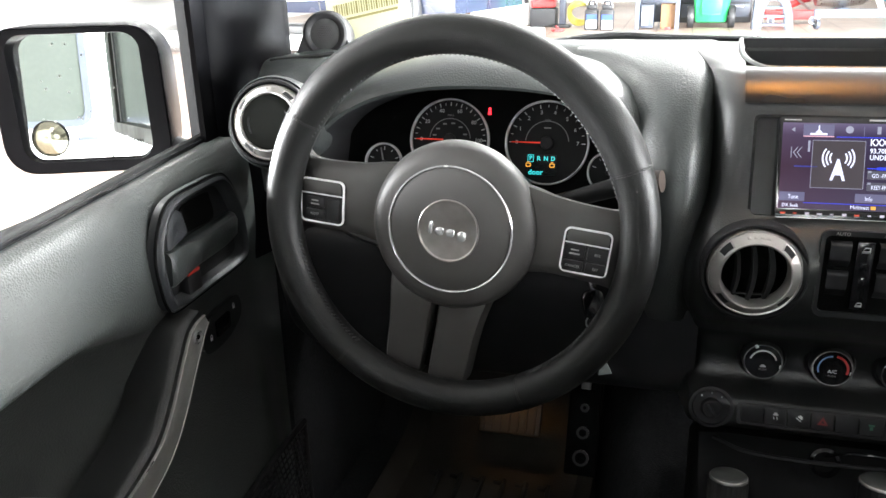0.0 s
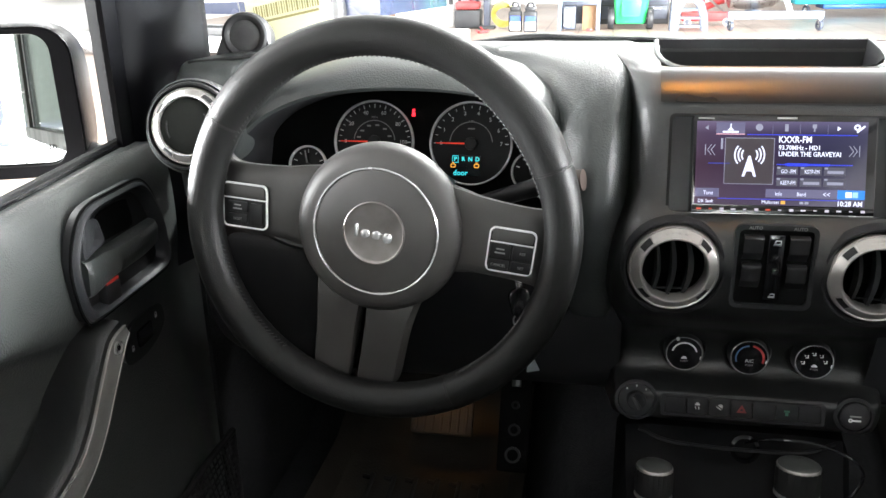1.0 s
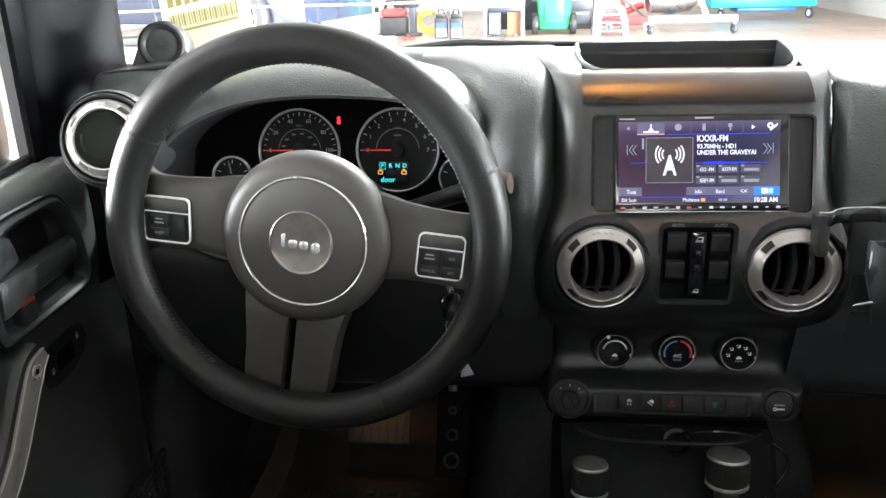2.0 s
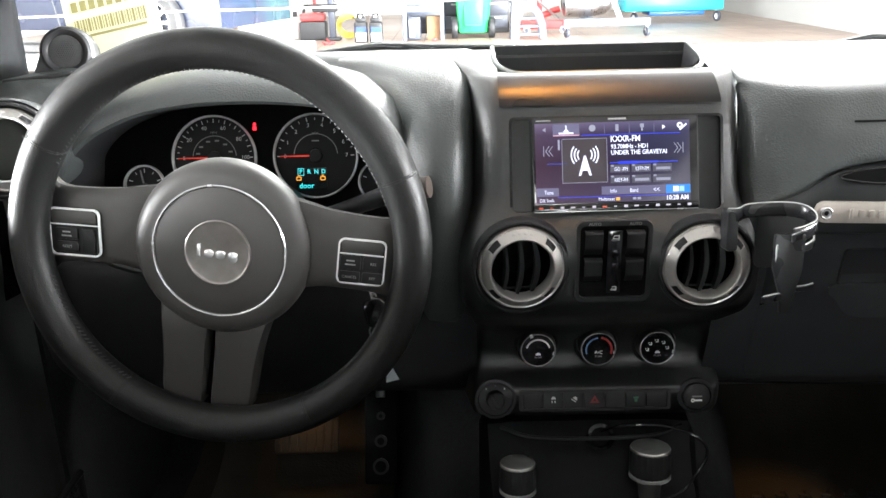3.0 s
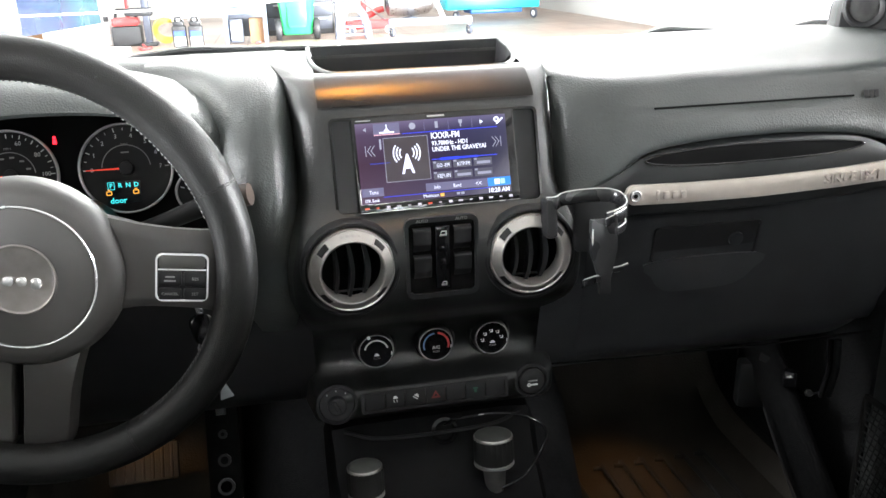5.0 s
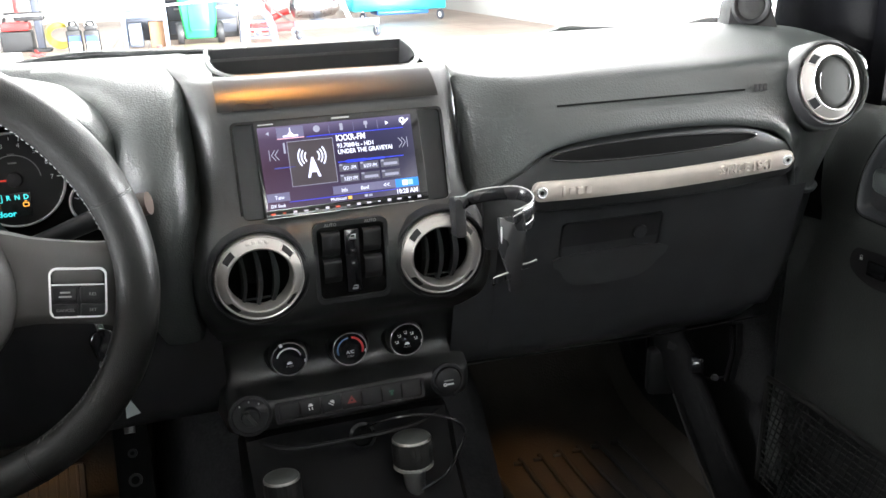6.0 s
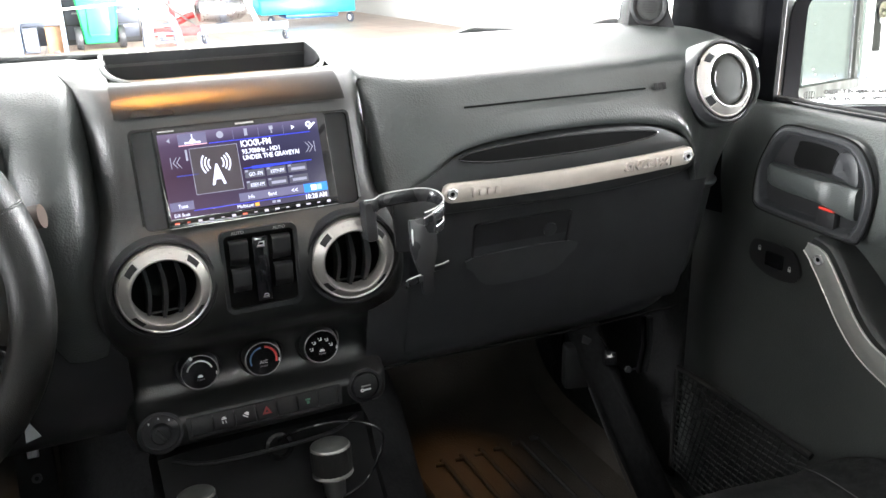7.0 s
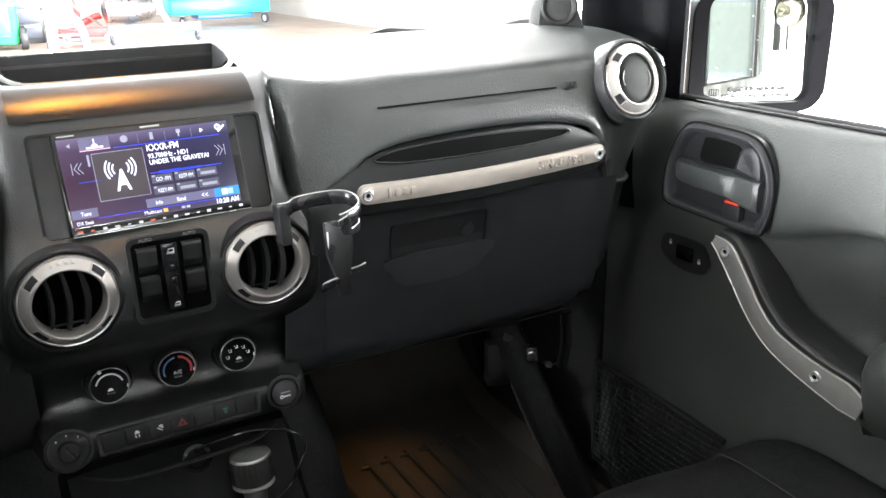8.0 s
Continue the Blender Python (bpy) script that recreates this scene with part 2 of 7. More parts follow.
# ---------------------------------------------------------------- the hall
def slab(x0, x1, y0, y1, z0, z1):
    return box(x1 - x0, y1 - y0, z1 - z0, 0, Matrix.Translation(((x0 + x1) / 2, (y0 + y1) / 2, z0)))


FLOORMAT = mat("pale_sealed_hall_floor", (0.36, 0.275, 0.225), 0.38, var=0.18, scale=1.2)
fnt = FLOORMAT.node_tree
brick = fnt.nodes.new("ShaderNodeTexBrick")
brick.offset, brick.squash = 0.0, 1.0
for k, v in (("Scale", 1.0), ("Brick Width", 0.60), ("Row Height", 0.60), ("Mortar Size", 0.012), ("Bias", 0.0)):
    brick.inputs[k].default_value = v
brick.inputs["Color1"].default_value, brick.inputs["Color2"].default_value, brick.inputs["Mortar"].default_value = (1, 1, 1, 1), (0.86, 0.84, 0.84, 1), (0.45, 0.42, 0.40, 1)
mulf = fnt.nodes.new("ShaderNodeVectorMath")
mulf.operation = "MULTIPLY"
base = fnt.nodes["Principled BSDF"].inputs["Base Color"]
fnt.links.new(fnt.nodes["Texture Coordinate"].outputs["Object"], brick.inputs["Vector"])
fnt.links.new(base.links[0].from_socket, mulf.inputs[0])
fnt.links.new(brick.outputs["Color"], mulf.inputs[1])
fnt.links.new(mulf.outputs["Vector"], base)
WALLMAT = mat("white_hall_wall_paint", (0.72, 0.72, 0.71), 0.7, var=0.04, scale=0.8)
# side and rear walls get a darker tone than the far wall
SIDEWALL = mat("mid_grey_hall_wall", (0.42, 0.42, 0.41), 0.7, var=0.06, scale=0.8)
GZ = 0.15
tagged(part("floor", slab(-40, 40, -30, 60, GZ - 0.2, GZ), FLOORMAT), "pale tan sealed workshop floor", "floor", kind="structure")
tagged(part("wall_west", slab(-9.7, -9.5, -8, 24, GZ, 5.2), SIDEWALL), "grey-toned workshop wall", "wall", kind="structure")
tagged(part("wall_north", slab(-9.5, 7.0, 22.8, 23.0, GZ, 5.2), WALLMAT), "white painted far workshop wall", "wall", kind="structure")
tagged(part("wall_south", slab(-9.5, 7.0, -8.2, -8.0, GZ, 5.2), SIDEWALL), "grey-toned workshop wall", "wall", kind="structure")
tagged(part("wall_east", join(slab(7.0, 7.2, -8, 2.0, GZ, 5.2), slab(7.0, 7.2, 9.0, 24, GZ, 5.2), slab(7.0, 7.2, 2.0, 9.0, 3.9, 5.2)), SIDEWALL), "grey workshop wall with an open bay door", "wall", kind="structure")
DAY = mat("bright_daylight", (0.8, 0.8, 0.8), 0.9, var=0, emit=(0.95, 0.98, 1.0), power=6.0)
tagged(part("backdrop", slab(13.0, 13.1, -6, 17, GZ, 7), DAY), "bright overcast daylight outside the bay door", "backdrop", kind="structure")
tagged(part("ceiling", slab(-9.7, 7.2, -8.2, 23, 5.2, 5.35), mat("dark_grey_ceiling_paint", (0.09, 0.09, 0.09), 0.8, var=0.06, scale=0.7)), "dark grey workshop ceiling", "ceiling", kind="structure")

# ---------------------------------------------------------------- dashboard
dash = thing("dashboard", "charcoal vinyl dashboard with silver trimmed round vents", "dashboard", (0, 0.1, 0.9))


def pad_rows(stations, n=5):
    """Rows of (x, [(y, z), ...]) into a smooth sheet."""
    rows = []
    for x, prof in stations:
        rows.append([Vector((x, p[0], p[1])) for p in spline([(y, z, 0) for y, z in prof], n)])
    cols = list(zip(*rows))
    cols = [spline(c, 5) for c in cols]
    return [list(r) for r in zip(*cols)]


def pass_prof(zt, yt=-0.058, zc=1.371, yb=0.0):
    return [(yt + 0.05 + yb, zt - 0.004), (yt + 0.012 + yb, zt - 0.006), (yt + yb, zt), (yt + 0.004 + yb, zt + 0.018), (-0.044 + yb, 1.315), (-0.026 + yb, 1.342), (0.012, zc - 0.018), (0.07, zc - 0.004), (0.14, zc), (0.23, zc - 0.008), (0.30, zc - 0.03)]


part("upper_pad", loft(pad_rows([
    (0.1270, pass_prof(1.225, -0.052, 1.3670, 0.037)),
    (0.1300, pass_prof(1.226, -0.056, 1.3695, 0.030)),
    (0.1370, pass_prof(1.229, -0.058, 1.3705, 0.021)),
    (0.150, pass_prof(1.234, -0.060, 1.371, 0.013)),
    (0.168, pass_prof(1.246, -0.060, 1.371, 0.006)),
    (0.190, pass_prof(1.262, -0.060, 1.371, 0.001)),
    (0.215, pass_prof(1.277)),
    (0.26, pass_prof(1.285)),
    (0.33, pass_prof(1.288)),
    (0.40, pass_prof(1.287)),
    (0.46, pass_prof(1.280)),
    (0.505, pass_prof(1.262)),
    (0.530, pass_prof(1.212, -0.046)),
    (0.555, pass_prof(1.186, -0.024)),
    (0.60, pass_prof(1.174, -0.002, 1.367)),
    (0.635, pass_prof(1.172, 0.012, 1.364, 0.02)),
    (0.66, pass_prof(1.172, 0.040, 1.357, 0.06)),
])), PAD, dash, "grained vinyl pad of the passenger side")

# the trim panel that carries the grab bar
def trim_prof(z0, z1, y):
    return [(y + 0.04, z1 + 0.002), (y + 0.006, z1), (y, z1 - 0.006), (y - 0.002, (z0 + z1) / 2), (y, z0 + 0.006), (y + 0.008, z0), (y + 0.05, z0 - 0.002)]


part("bar_panel", loft(pad_rows([
    (0.150, trim_prof(1.208, 1.238, -0.050)),
    (0.175, trim_prof(1.207, 1.250, -0.056)),
    (0.215, trim_prof(1.207, 1.272, -0.058)),
    (0.30, trim_prof(1.206, 1.279, -0.060)),
    (0.40, trim_prof(1.207, 1.280, -0.060)),
    (0.46, trim_prof(1.210, 1.274, -0.058)),
    (0.505, trim_prof(1.213, 1.256, -0.055)),
    (0.525, trim_prof(1.216, 1.244, -0.048)),
])), TRIM, dash)

# lower fascia and glove box
part("lower_fascia", loft(pad_rows([
    (x, [(-0.030 + a, 1.222), (-0.038 + a, 1.212), (-0.036 + a, 1.19), (-0.022 + a, 1.12), (0.0 + a, 1.04), (0.02 + a, 1.005), (0.06 + a, 0.985), (0.16 + a, 0.98)])
    for x, a in ((0.115, 0.0), (0.2, 0.0), (0.35, 0.0), (0.5, 0.0), (0.545, 0.010), (0.58, 0.034), (0.64, 0.075), (0.67, 0.11))
])), FASCIA, dash)

# driver's side: the instrument hood
HOOD = [(-0.556, 1.262), (-0.545, 1.288), (-0.515, 1.312), (-0.47, 1.330), (-0.42, 1.338), (-0.375, 1.340), (-0.32, 1.338), (-0.275, 1.331), (-0.236, 1.316), (-0.219, 1.296), (-0.212, 1.25), (-0.218, 1.20), (-0.25, 1.17), (-0.38, 1.16), (-0.50, 1.17), (-0.55, 1.21)]


def hood_ring(grow, y, top=0.0, ytop=0.0):
    cx, cz = -0.388, 1.25
    out = []
    for p in spline([(x, 0, z) for x, z in HOOD], 5, True):
        d = Vector((p.x - cx, 0, p.z - cz))
        k = max(0.0, min(1.0, (p.z - 1.25) / 0.08))
        q = p + d.normalized() * grow
        out.append(Vector((q.x, y + ytop * k, q.z + top * k)))
    return out


part("binnacle_wall", loft([hood_ring(-0.012, 0.066), hood_ring(-0.004, 0.02, 0, 0), hood_ring(-0.001, -0.006)], True), KNEE, dash, "black inner wall of the instrument hood")
part("binnacle", loft([hood_ring(-0.001, -0.006), hood_ring(0.003, -0.011), hood_ring(0.009, -0.008), hood_ring(0.016, 0.004, 0.004), hood_ring(0.024, 0.03, 0.006, 0.01), hood_ring(0.030, 0.075, 0.004, 0.02), hood_ring(0.028, 0.14)], True), PAD, dash, "hooded grained vinyl instrument surround")

part("upper_pad", loft(pad_rows([
    (x, [(0.012 + a, 1.20), (0.005 + a, 1.27), (0.010 + a, 1.31 + b), (0.025 + a * 0.9, 1.345 + b), (0.055 + a * 0.8, 1.361 + b * 0.5), (0.10 + a * 0.5, 1.3685 + min(0, b) * 1.6), (0.17, 1.370 + min(0, b) * 1.8), (0.23, 1.364 + min(0, b) * 1.8), (0.30, 1.345)])
    for x, a, b in ((-0.672, 0.07, -0.03), (-0.655, 0.04, -0.012), (-0.63, 0.02, -0.005), (-0.59, 0.012, 0.002), (-0.565, 0.02, 0), (-0.545, 0.085, 0), (-0.50, 0.095, 0), (-0.4, 0.095, 0), (-0.3, 0.095, 0), (-0.24, 0.085, 0), (-0.20, 0.085, 0))
])), PAD, dash, "grained vinyl pad of the driver's side")
def side_pad(x, f, zmin=0.0, g=0.0):
    prof = [(0.030 + f, 1.10), (0.004 + f, 1.15), (-0.005 + f, 1.20), (-0.003 + f, 1.26), (0.008 + f * 0.95, 1.300), (0.028 + f * 0.8, 1.332), (0.058 + f * 0.55, 1.354), (0.098 + f * 0.3, 1.3655), (0.15, 1.371 + g), (0.21, 1.366 + g), (0.30, 1.345)]
    return x, [(y, max(z, zmin + 0.0005 * i)) for i, (y, z) in enumerate(prof)]


part("upper_pad", loft(pad_rows([
    side_pad(-0.285, 0.085, 1.350, -0.006), side_pad(-0.262, 0.075, 1.345, -0.003), side_pad(-0.240, 0.050, 1.335), side_pad(-0.224, 0.022, 1.310), side_pad(-0.2135, 0.000), side_pad(-0.198, -0.024),
    side_pad(-0.178, -0.038), side_pad(-0.160, -0.038), side_pad(-0.148, -0.028), side_pad(-0.139, -0.010), side_pad(-0.131, 0.02, 0.0, -0.002), side_pad(-0.126, 0.045, 0.0, -0.004),
])), PAD, dash, "grained vinyl pad beside the instruments")
part("knee_panel", loft(pad_rows([
    (x, [(0.07 + a, 1.185), (0.02 + a, 1.178), (-0.008 + a, 1.155), (0.005 + a, 1.06), (0.03 + a, 1.0), (0.08 + a, 0.975), (0.17 + a, 0.975)])
    for x, a in ((-0.67, 0.09), (-0.64, 0.05), (-0.58, 0.015), (-0.45, 0.0), (-0.3, 0.0), (-0.2, 0.0), (-0.135, 0.0))
])), KNEE, dash)

# ---------------------------------------------------------------- centre stack


def stack_row(y, z, w, r=0.018, back=0.06):
    pts = [(-w - 0.008, back), (-w, r)]
    pts += [(-w + r * (1 - math.cos(a)), r * (1 - math.sin(a))) for a in (0.35, 0.8, 1.2)]
    pts += [(-w + r, 0), (-w + r + 0.006, 0), (-0.03, -0.001), (0.03, -0.001)]
    pts = pts + [(-px_, py_) for px_, py_ in reversed(pts[:-2])]
    return [Vector((SC + a, y + b, z)) for a, b in pts]


STACK = [(0.14, 1.366, 0.166, 0.02), (0.10, 1.368, 0.158, 0.022), (0.060, 1.364, 0.149, 0.024), (0.030, 1.3585, 0.143, 0.032), (0.014, 1.3545, 0.139, 0.032), (-0.006, 1.3425, 0.134, 0.030), (-0.0200, 1.3260, 0.1315, 0.028), (-0.0343, 1.283, 0.130, 0.024), (-0.0450, 1.248, 0.130, 0.022), (-0.0560, 1.232, 0.133), (-0.0715, 1.218, 0.137), (-0.0780, 1.200, 0.142), (-0.0775, 1.18, 0.146), (-0.072, 1.148, 0.146), (-0.060, 1.128, 0.142), (-0.034, 1.110, 0.138), (-0.010, 1.094, 0.136), (0.004, 1.075, 0.135), (0.010, 1.052, 0.135), (0.004, 1.036, 0.135), (-0.014, 1.028, 0.136), (-0.025, 1.021, 0.136), (-0.022, 1.0, 0.137), (-0.012, 0.985, 0.137), (0.015, 0.975, 0.136), (0.05, 0.968, 0.134)]
srows = [stack_row(*s) for s in STACK]
srows = [list(r) for r in zip(*[spline(c, 4) for c in zip(*srows)])]
body = part("stack_body", loft(srows, True, False, True), STACKM, dash, "charcoal plastic centre stack")


def carve(ob, cutters):
    """Cuts the given solids out of a part's mesh, for good."""
    off = root_of(ob).location
    own = bmesh.new()
    own.from_mesh(ob.data)
    if own.calc_volume(signed=True) < 0:
        bmesh.ops.reverse_faces(own, faces=own.faces)
        own.to_mesh(ob.data)
    own.free()
    for bm in cutters:
        bmesh.ops.translate(bm, verts=bm.verts, vec=-Vector(off))
        if bm.calc_volume(signed=True) < 0:
            bmesh.ops.reverse_faces(bm, faces=bm.faces)
        tdata = bpy.data.meshes.new("tool")
        bm.to_mesh(tdata)
        bm.free()
        tool = new("tool", tdata)
        tool.matrix_world = Matrix.Translation(off)
        bpy.context.view_layer.update()
        md = ob.modifiers.new("cut", "BOOLEAN")
        md.operation, md.object, md.solver = "DIFFERENCE", tool, "EXACT"
        dg = bpy.context.evaluated_depsgraph_get()
        me = bpy.data.meshes.new_from_object(ob.evaluated_get(dg))
        ob.modifiers.remove(md)
        ob.data = me
        bpy.data.objects.remove(tool)


carve(body, [
    lathe([(0, -0.05), (0.0395, -0.05), (0.0395, 0.03), (0, 0.03)], fr(SC - 0.0900, -0.0785, 1.1875, 0, 3), 48),
    lathe([(0, -0.05), (0.0395, -0.05), (0.0395, 0.03), (0, 0.03)], fr(SC + 0.0875, -0.0785, 1.1865, 0, -3), 48),
    prism(rrect(0.070, 0.080, 0.006), 0.04, fr(SC - 0.0015, -0.0785, 1.1910, 0), 0, -0.012),
    slab(SC - 0.1065, SC + 0.1105, 0.035, 0.121, 1.340, 1.42),
    prism(rrect(0.200, 0.0890, 0.006), 0.04, fr(SC + 0.005, -0.0360, 1.2774, 17) @ Matrix.Scale(1.022, 4), 0, -0.016),
])

# smooth visor panel over the radio
vp = [(p.x, p.y) for p in spline([(y, z, 0) for y, z, *_ in STACK], 4)]
vis = []
for i in range(1, len(vp) - 1):
    (ya, za), (y, z), (yb, zb) = vp[i - 1], vp[i], vp[i + 1]
    if y < 0.027 and z > 1.3270:
        n = Vector((zb - za, -(yb - ya))).normalized()
        n = -n if n.y < 0 else n
        vis.append([Vector((SC + x, y - 0.001 + n.x * 0.0022, z + n.y * 0.0022)) for x in (-0.108, -0.107, -0.06, 0, 0.06, 0.107, 0.108)])
part('visor', loft(vis), VISOR, dash, 'smooth satin black panel over the radio')
# ---------------------------------------------------------------- top tray on the stack
def tray_ring(k, zf, zb, y0, y1):
    out = []
    for x, t in ((-0.106, 1.0), (-0.107, 0.6), (-0.103, 0.28), (-0.092, 0.07), (-0.075, 0.0), (0.0, 0.0), (0.075, 0.0), (0.092, 0.07), (0.103, 0.28), (0.107, 0.6), (0.106, 1.0)):
        out.append(Vector((SC + 0.002 + x * k, y0 + (y1 - y0) * t, zf + (zb - zf) * t)))
    return out


tray = part("top_tray", loft([tray_ring(1.0, 1.3605, 1.3770, 0.030, 0.124), tray_ring(0.985, 1.350, 1.362, 0.034, 0.122), tray_ring(0.96, 1.342, 1.343, 0.040, 0.118), tray_ring(0.5, 1.341, 1.342, 0.060, 0.100), tray_ring(0.01, 1.341, 1.342, 0.079, 0.081)], True), KNEE, dash, "open black storage tray")
part("tray_lip", tube(spline([p + Vector((0, -0.002, 0)) for p in tray_ring(1.03, 1.3585, 1.3755, 0.028, 0.127)], 4), 0.0026, 8), PAD, tray)
part("tray_back", tube([tray_ring(1.02, 1.3585, 1.3740, 0.028, 0.128)[0], tray_ring(1.02, 1.3585, 1.3740, 0.028, 0.128)[-1]], 0.0035, 8), DARK, tray)

# ---------------------------------------------------------------- radio
RA = fr(SC + 0.0030, -0.0360, 1.2774, 17, 2.2) @ Matrix.Scale(1.022, 4)
RS = fr(SC + 0.005, -0.0360, 1.2774, 17) @ Matrix.Scale(1.022, 4)
part("radio_surround", frame_ring(rrect(0.203, 0.0915, 0.005), rrect(0.157, 0.0875, 0.003), 0.010, RS, -0.0125), TRIM, dash, "charcoal filler frame")
radio = thing("car_stereo", "double height touch screen car stereo, lit, showing a radio station", "car stereo", (SC, -0.05, 1.24))
part('radio_surround_rim', frame_ring(rrect(0.2035, 0.0925, 0.005), rrect(0.1985, 0.0875, 0.004), 0.0065, RS, -0.0045), GLOSS, dash)
bezel = part("bezel", prism(rrect(0.1590, 0.0897, 0.0030), 0.0155, RA, 0.0012, -0.008), GLOSS, radio, "gloss black bezel")
LW, LH = 0.1468, 0.0756

RL = up_to(RA, -0.0028, 0.0016, 0.0078)


def lcd_mat():
    m = bpy.data.materials.new("lit_display")
    m.use_nodes = True
    nt = m.node_tree
    nt.nodes.clear()
    out, em = nt.nodes.new("ShaderNodeOutputMaterial"), nt.nodes.new("ShaderNodeEmission")
    geo, sep = nt.nodes.new("ShaderNodeTexCoord"), nt.nodes.new("ShaderNodeSeparateXYZ")
    nt.links.new(geo.outputs["Generated"], sep.inputs[0])
    r1 = nt.nodes.new("ShaderNodeValToRGB")
    el = r1.color_ramp.elements
    el[0].position, el[0].color = 0.0, (0.040, 0.034, 0.062, 1)
    el[1].position, el[1].color = 1.0, (0.10, 0.09, 0.16, 1)
    e = el.new(0.5)
    e.color = (0.014, 0.012, 0.028, 1)
    e = el.new(0.86)
    e.color = (0.030, 0.028, 0.062, 1)
    nt.links.new(sep.outputs["Z"], r1.inputs[0])
    r2 = nt.nodes.new("ShaderNodeValToRGB")
    el = r2.color_ramp.elements
    el[0].color, el[1].color = (0.034, 0.014, 0.018, 1), (0.0, 0.0, 0.010, 1)
    el[1].position = 0.75
    nt.links.new(sep.outputs["X"], r2.inputs[0])
    add = nt.nodes.new("ShaderNodeVectorMath")
    add.operation = "ADD"
    nt.links.new(r1.outputs[0], add.inputs[0])
    nt.links.new(r2.outputs[0], add.inputs[1])
    nt.links.new(add.outputs[0], em.inputs[0])
    em.inputs[1].default_value = 1.0
    gl, mx = nt.nodes.new("ShaderNodeBsdfGlossy"), nt.nodes.new("ShaderNodeAddShader")
    gl.inputs["Roughness"].default_value = 0.08
    gl.inputs["Color"].default_value = (0.03, 0.03, 0.03, 1)
    nt.links.new(em.outputs[0], mx.inputs[0])
    nt.links.new(gl.outputs[0], mx.inputs[1])
    nt.links.new(mx.outputs[0], out.inputs[0])
    return m


def glow(name, color, power=1.0):
    return mat(name, (0.01, 0.01, 0.01), 0.3, var=0.0, emit=color, power=power)


LCDW = glow("display_white", (0.74, 0.78, 1.0), 1.25)
LCDG = glow("display_grey", (0.30, 0.31, 0.42), 0.9)
LCDB = glow("display_blue", (0.02, 0.05, 0.85), 0.9)
LCDC = glow("display_button_blue", (0.02, 0.22, 0.80), 1.0)
LCDD = glow("display_button_dark", (0.055, 0.055, 0.085), 1.0)
LCDT = glow("display_tab_violet", (0.105, 0.10, 0.19), 1.0)
LCDP = glow("display_pink", (0.85, 0.45, 0.55), 0.9)
LCDO = glow("display_orange", (0.9, 0.45, 0.08), 0.9)
KEYRED = glow("key_red", (0.9, 0.12, 0.06), 0.7)
KEYWHITE = glow("key_white", (0.8, 0.75, 0.9), 0.6)
display = part("display", box(LW, LH, 0.0006, 0, RL), lcd_mat(), radio, "lit display with a dark violet background")


def S(u, v):
    """Display place from fractions across and down, in the radio's own frame."""
    return (u - 0.5) * LW, (0.5 - v) * LH


def lcd_box(name, u, v, w, h, material, z=0.0008, parent=None):
    x, y = S(u, v)
    return part(name, box(w * LW, h * LH, 0.0003, 0, up_to(RL, x, y, z)), material, parent or display)


def lcd_text(name, body, u, v, size, material, align="LEFT", bold=0.0, wide=0.0):
    """Text on the display; wide sets its width in metres."""
    x, y = S(u, v)
    bm = text_bm(body, size, I4, 0.0, align, bold)
    xs = [q.co.x for q in bm.verts]
    k = wide / (max(xs) - min(xs)) if wide else 0.80
    bmesh.ops.transform(bm, matrix=up_to(RL, x, y, 0.0014) @ Matrix.Diagonal((k, 1, 1, 1)), verts=bm.verts)
    return part(name, bm, material, display, smooth=False)


lcd_box("tab", 0.201, 0.085, 0.170, 0.138, LCDT, 0.0007)
for k, u in enumerate((0.37, 0.53, 0.69)):
    lcd_box("tab_edge", u + 0.08, 0.09, 0.003, 0.11, LCDT)
lcd_box("tab_underline", 0.201, 0.155, 0.170, 0.010, LCDP, 0.0010)
lcd_box("tab_underline", 0.62, 0.158, 0.64, 0.009, LCDB, 0.0010)
lcd_box("glow_line", 0.14, 0.505, 0.13, 0.014, glow("display_dim_blue", (0.02, 0.03, 0.30), 0.9), 0.0006)
for u, w, h, m_ in ((0.70, 0.44, 0.010, LCDB), (0.66, 0.26, 0.024, LCDB), (0.60, 0.12, 0.034, LCDB)):
    lcd_box("glow_line", u, 0.510, w, h, m_, 0.0009)
lcd_box("glow_line", 0.50, 0.927, 0.72, 0.007, LCDB, 0.0009)
x, y = S(0.317, 0.474)
part("artwork_frame", frame_ring(rrect(0.0430, 0.0418, 0.0006, 2), rrect(0.0422, 0.0410, 0.0004, 2), 0.0003, up_to(RL, x, y, 0.001)), LCDG, display)
part("artwork_field", box(0.0420, 0.0408, 0.0002, 0, up_to(RL, x, y, 0.0007)), glow("display_black", (0.030, 0.021, 0.030), 1.0), display)
tri = [(-0.0062, -0.0105), (-0.0040, -0.0105), (-0.0024, -0.0058), (0.0024, -0.0058), (0.0040, -0.0105), (0.0062, -0.0105), (0.0008, 0.0082), (-0.0008, 0.0082)]
part("mast_icon", prism(tri, 0.0003, up_to(RL, x + 0.0002, y - 0.0035, 0.0012)), LCDW, display)
for s in (0, 180):
    part("wave_icon", join(*[lathe([(r, 0), (r + 0.0013, 0)], up_to(RL, x + 0.0002, y + 0.0055, 0.0013, s), 10, -38, 38) for r in (0.0062, 0.0092, 0.0122)]), LCDW, display)
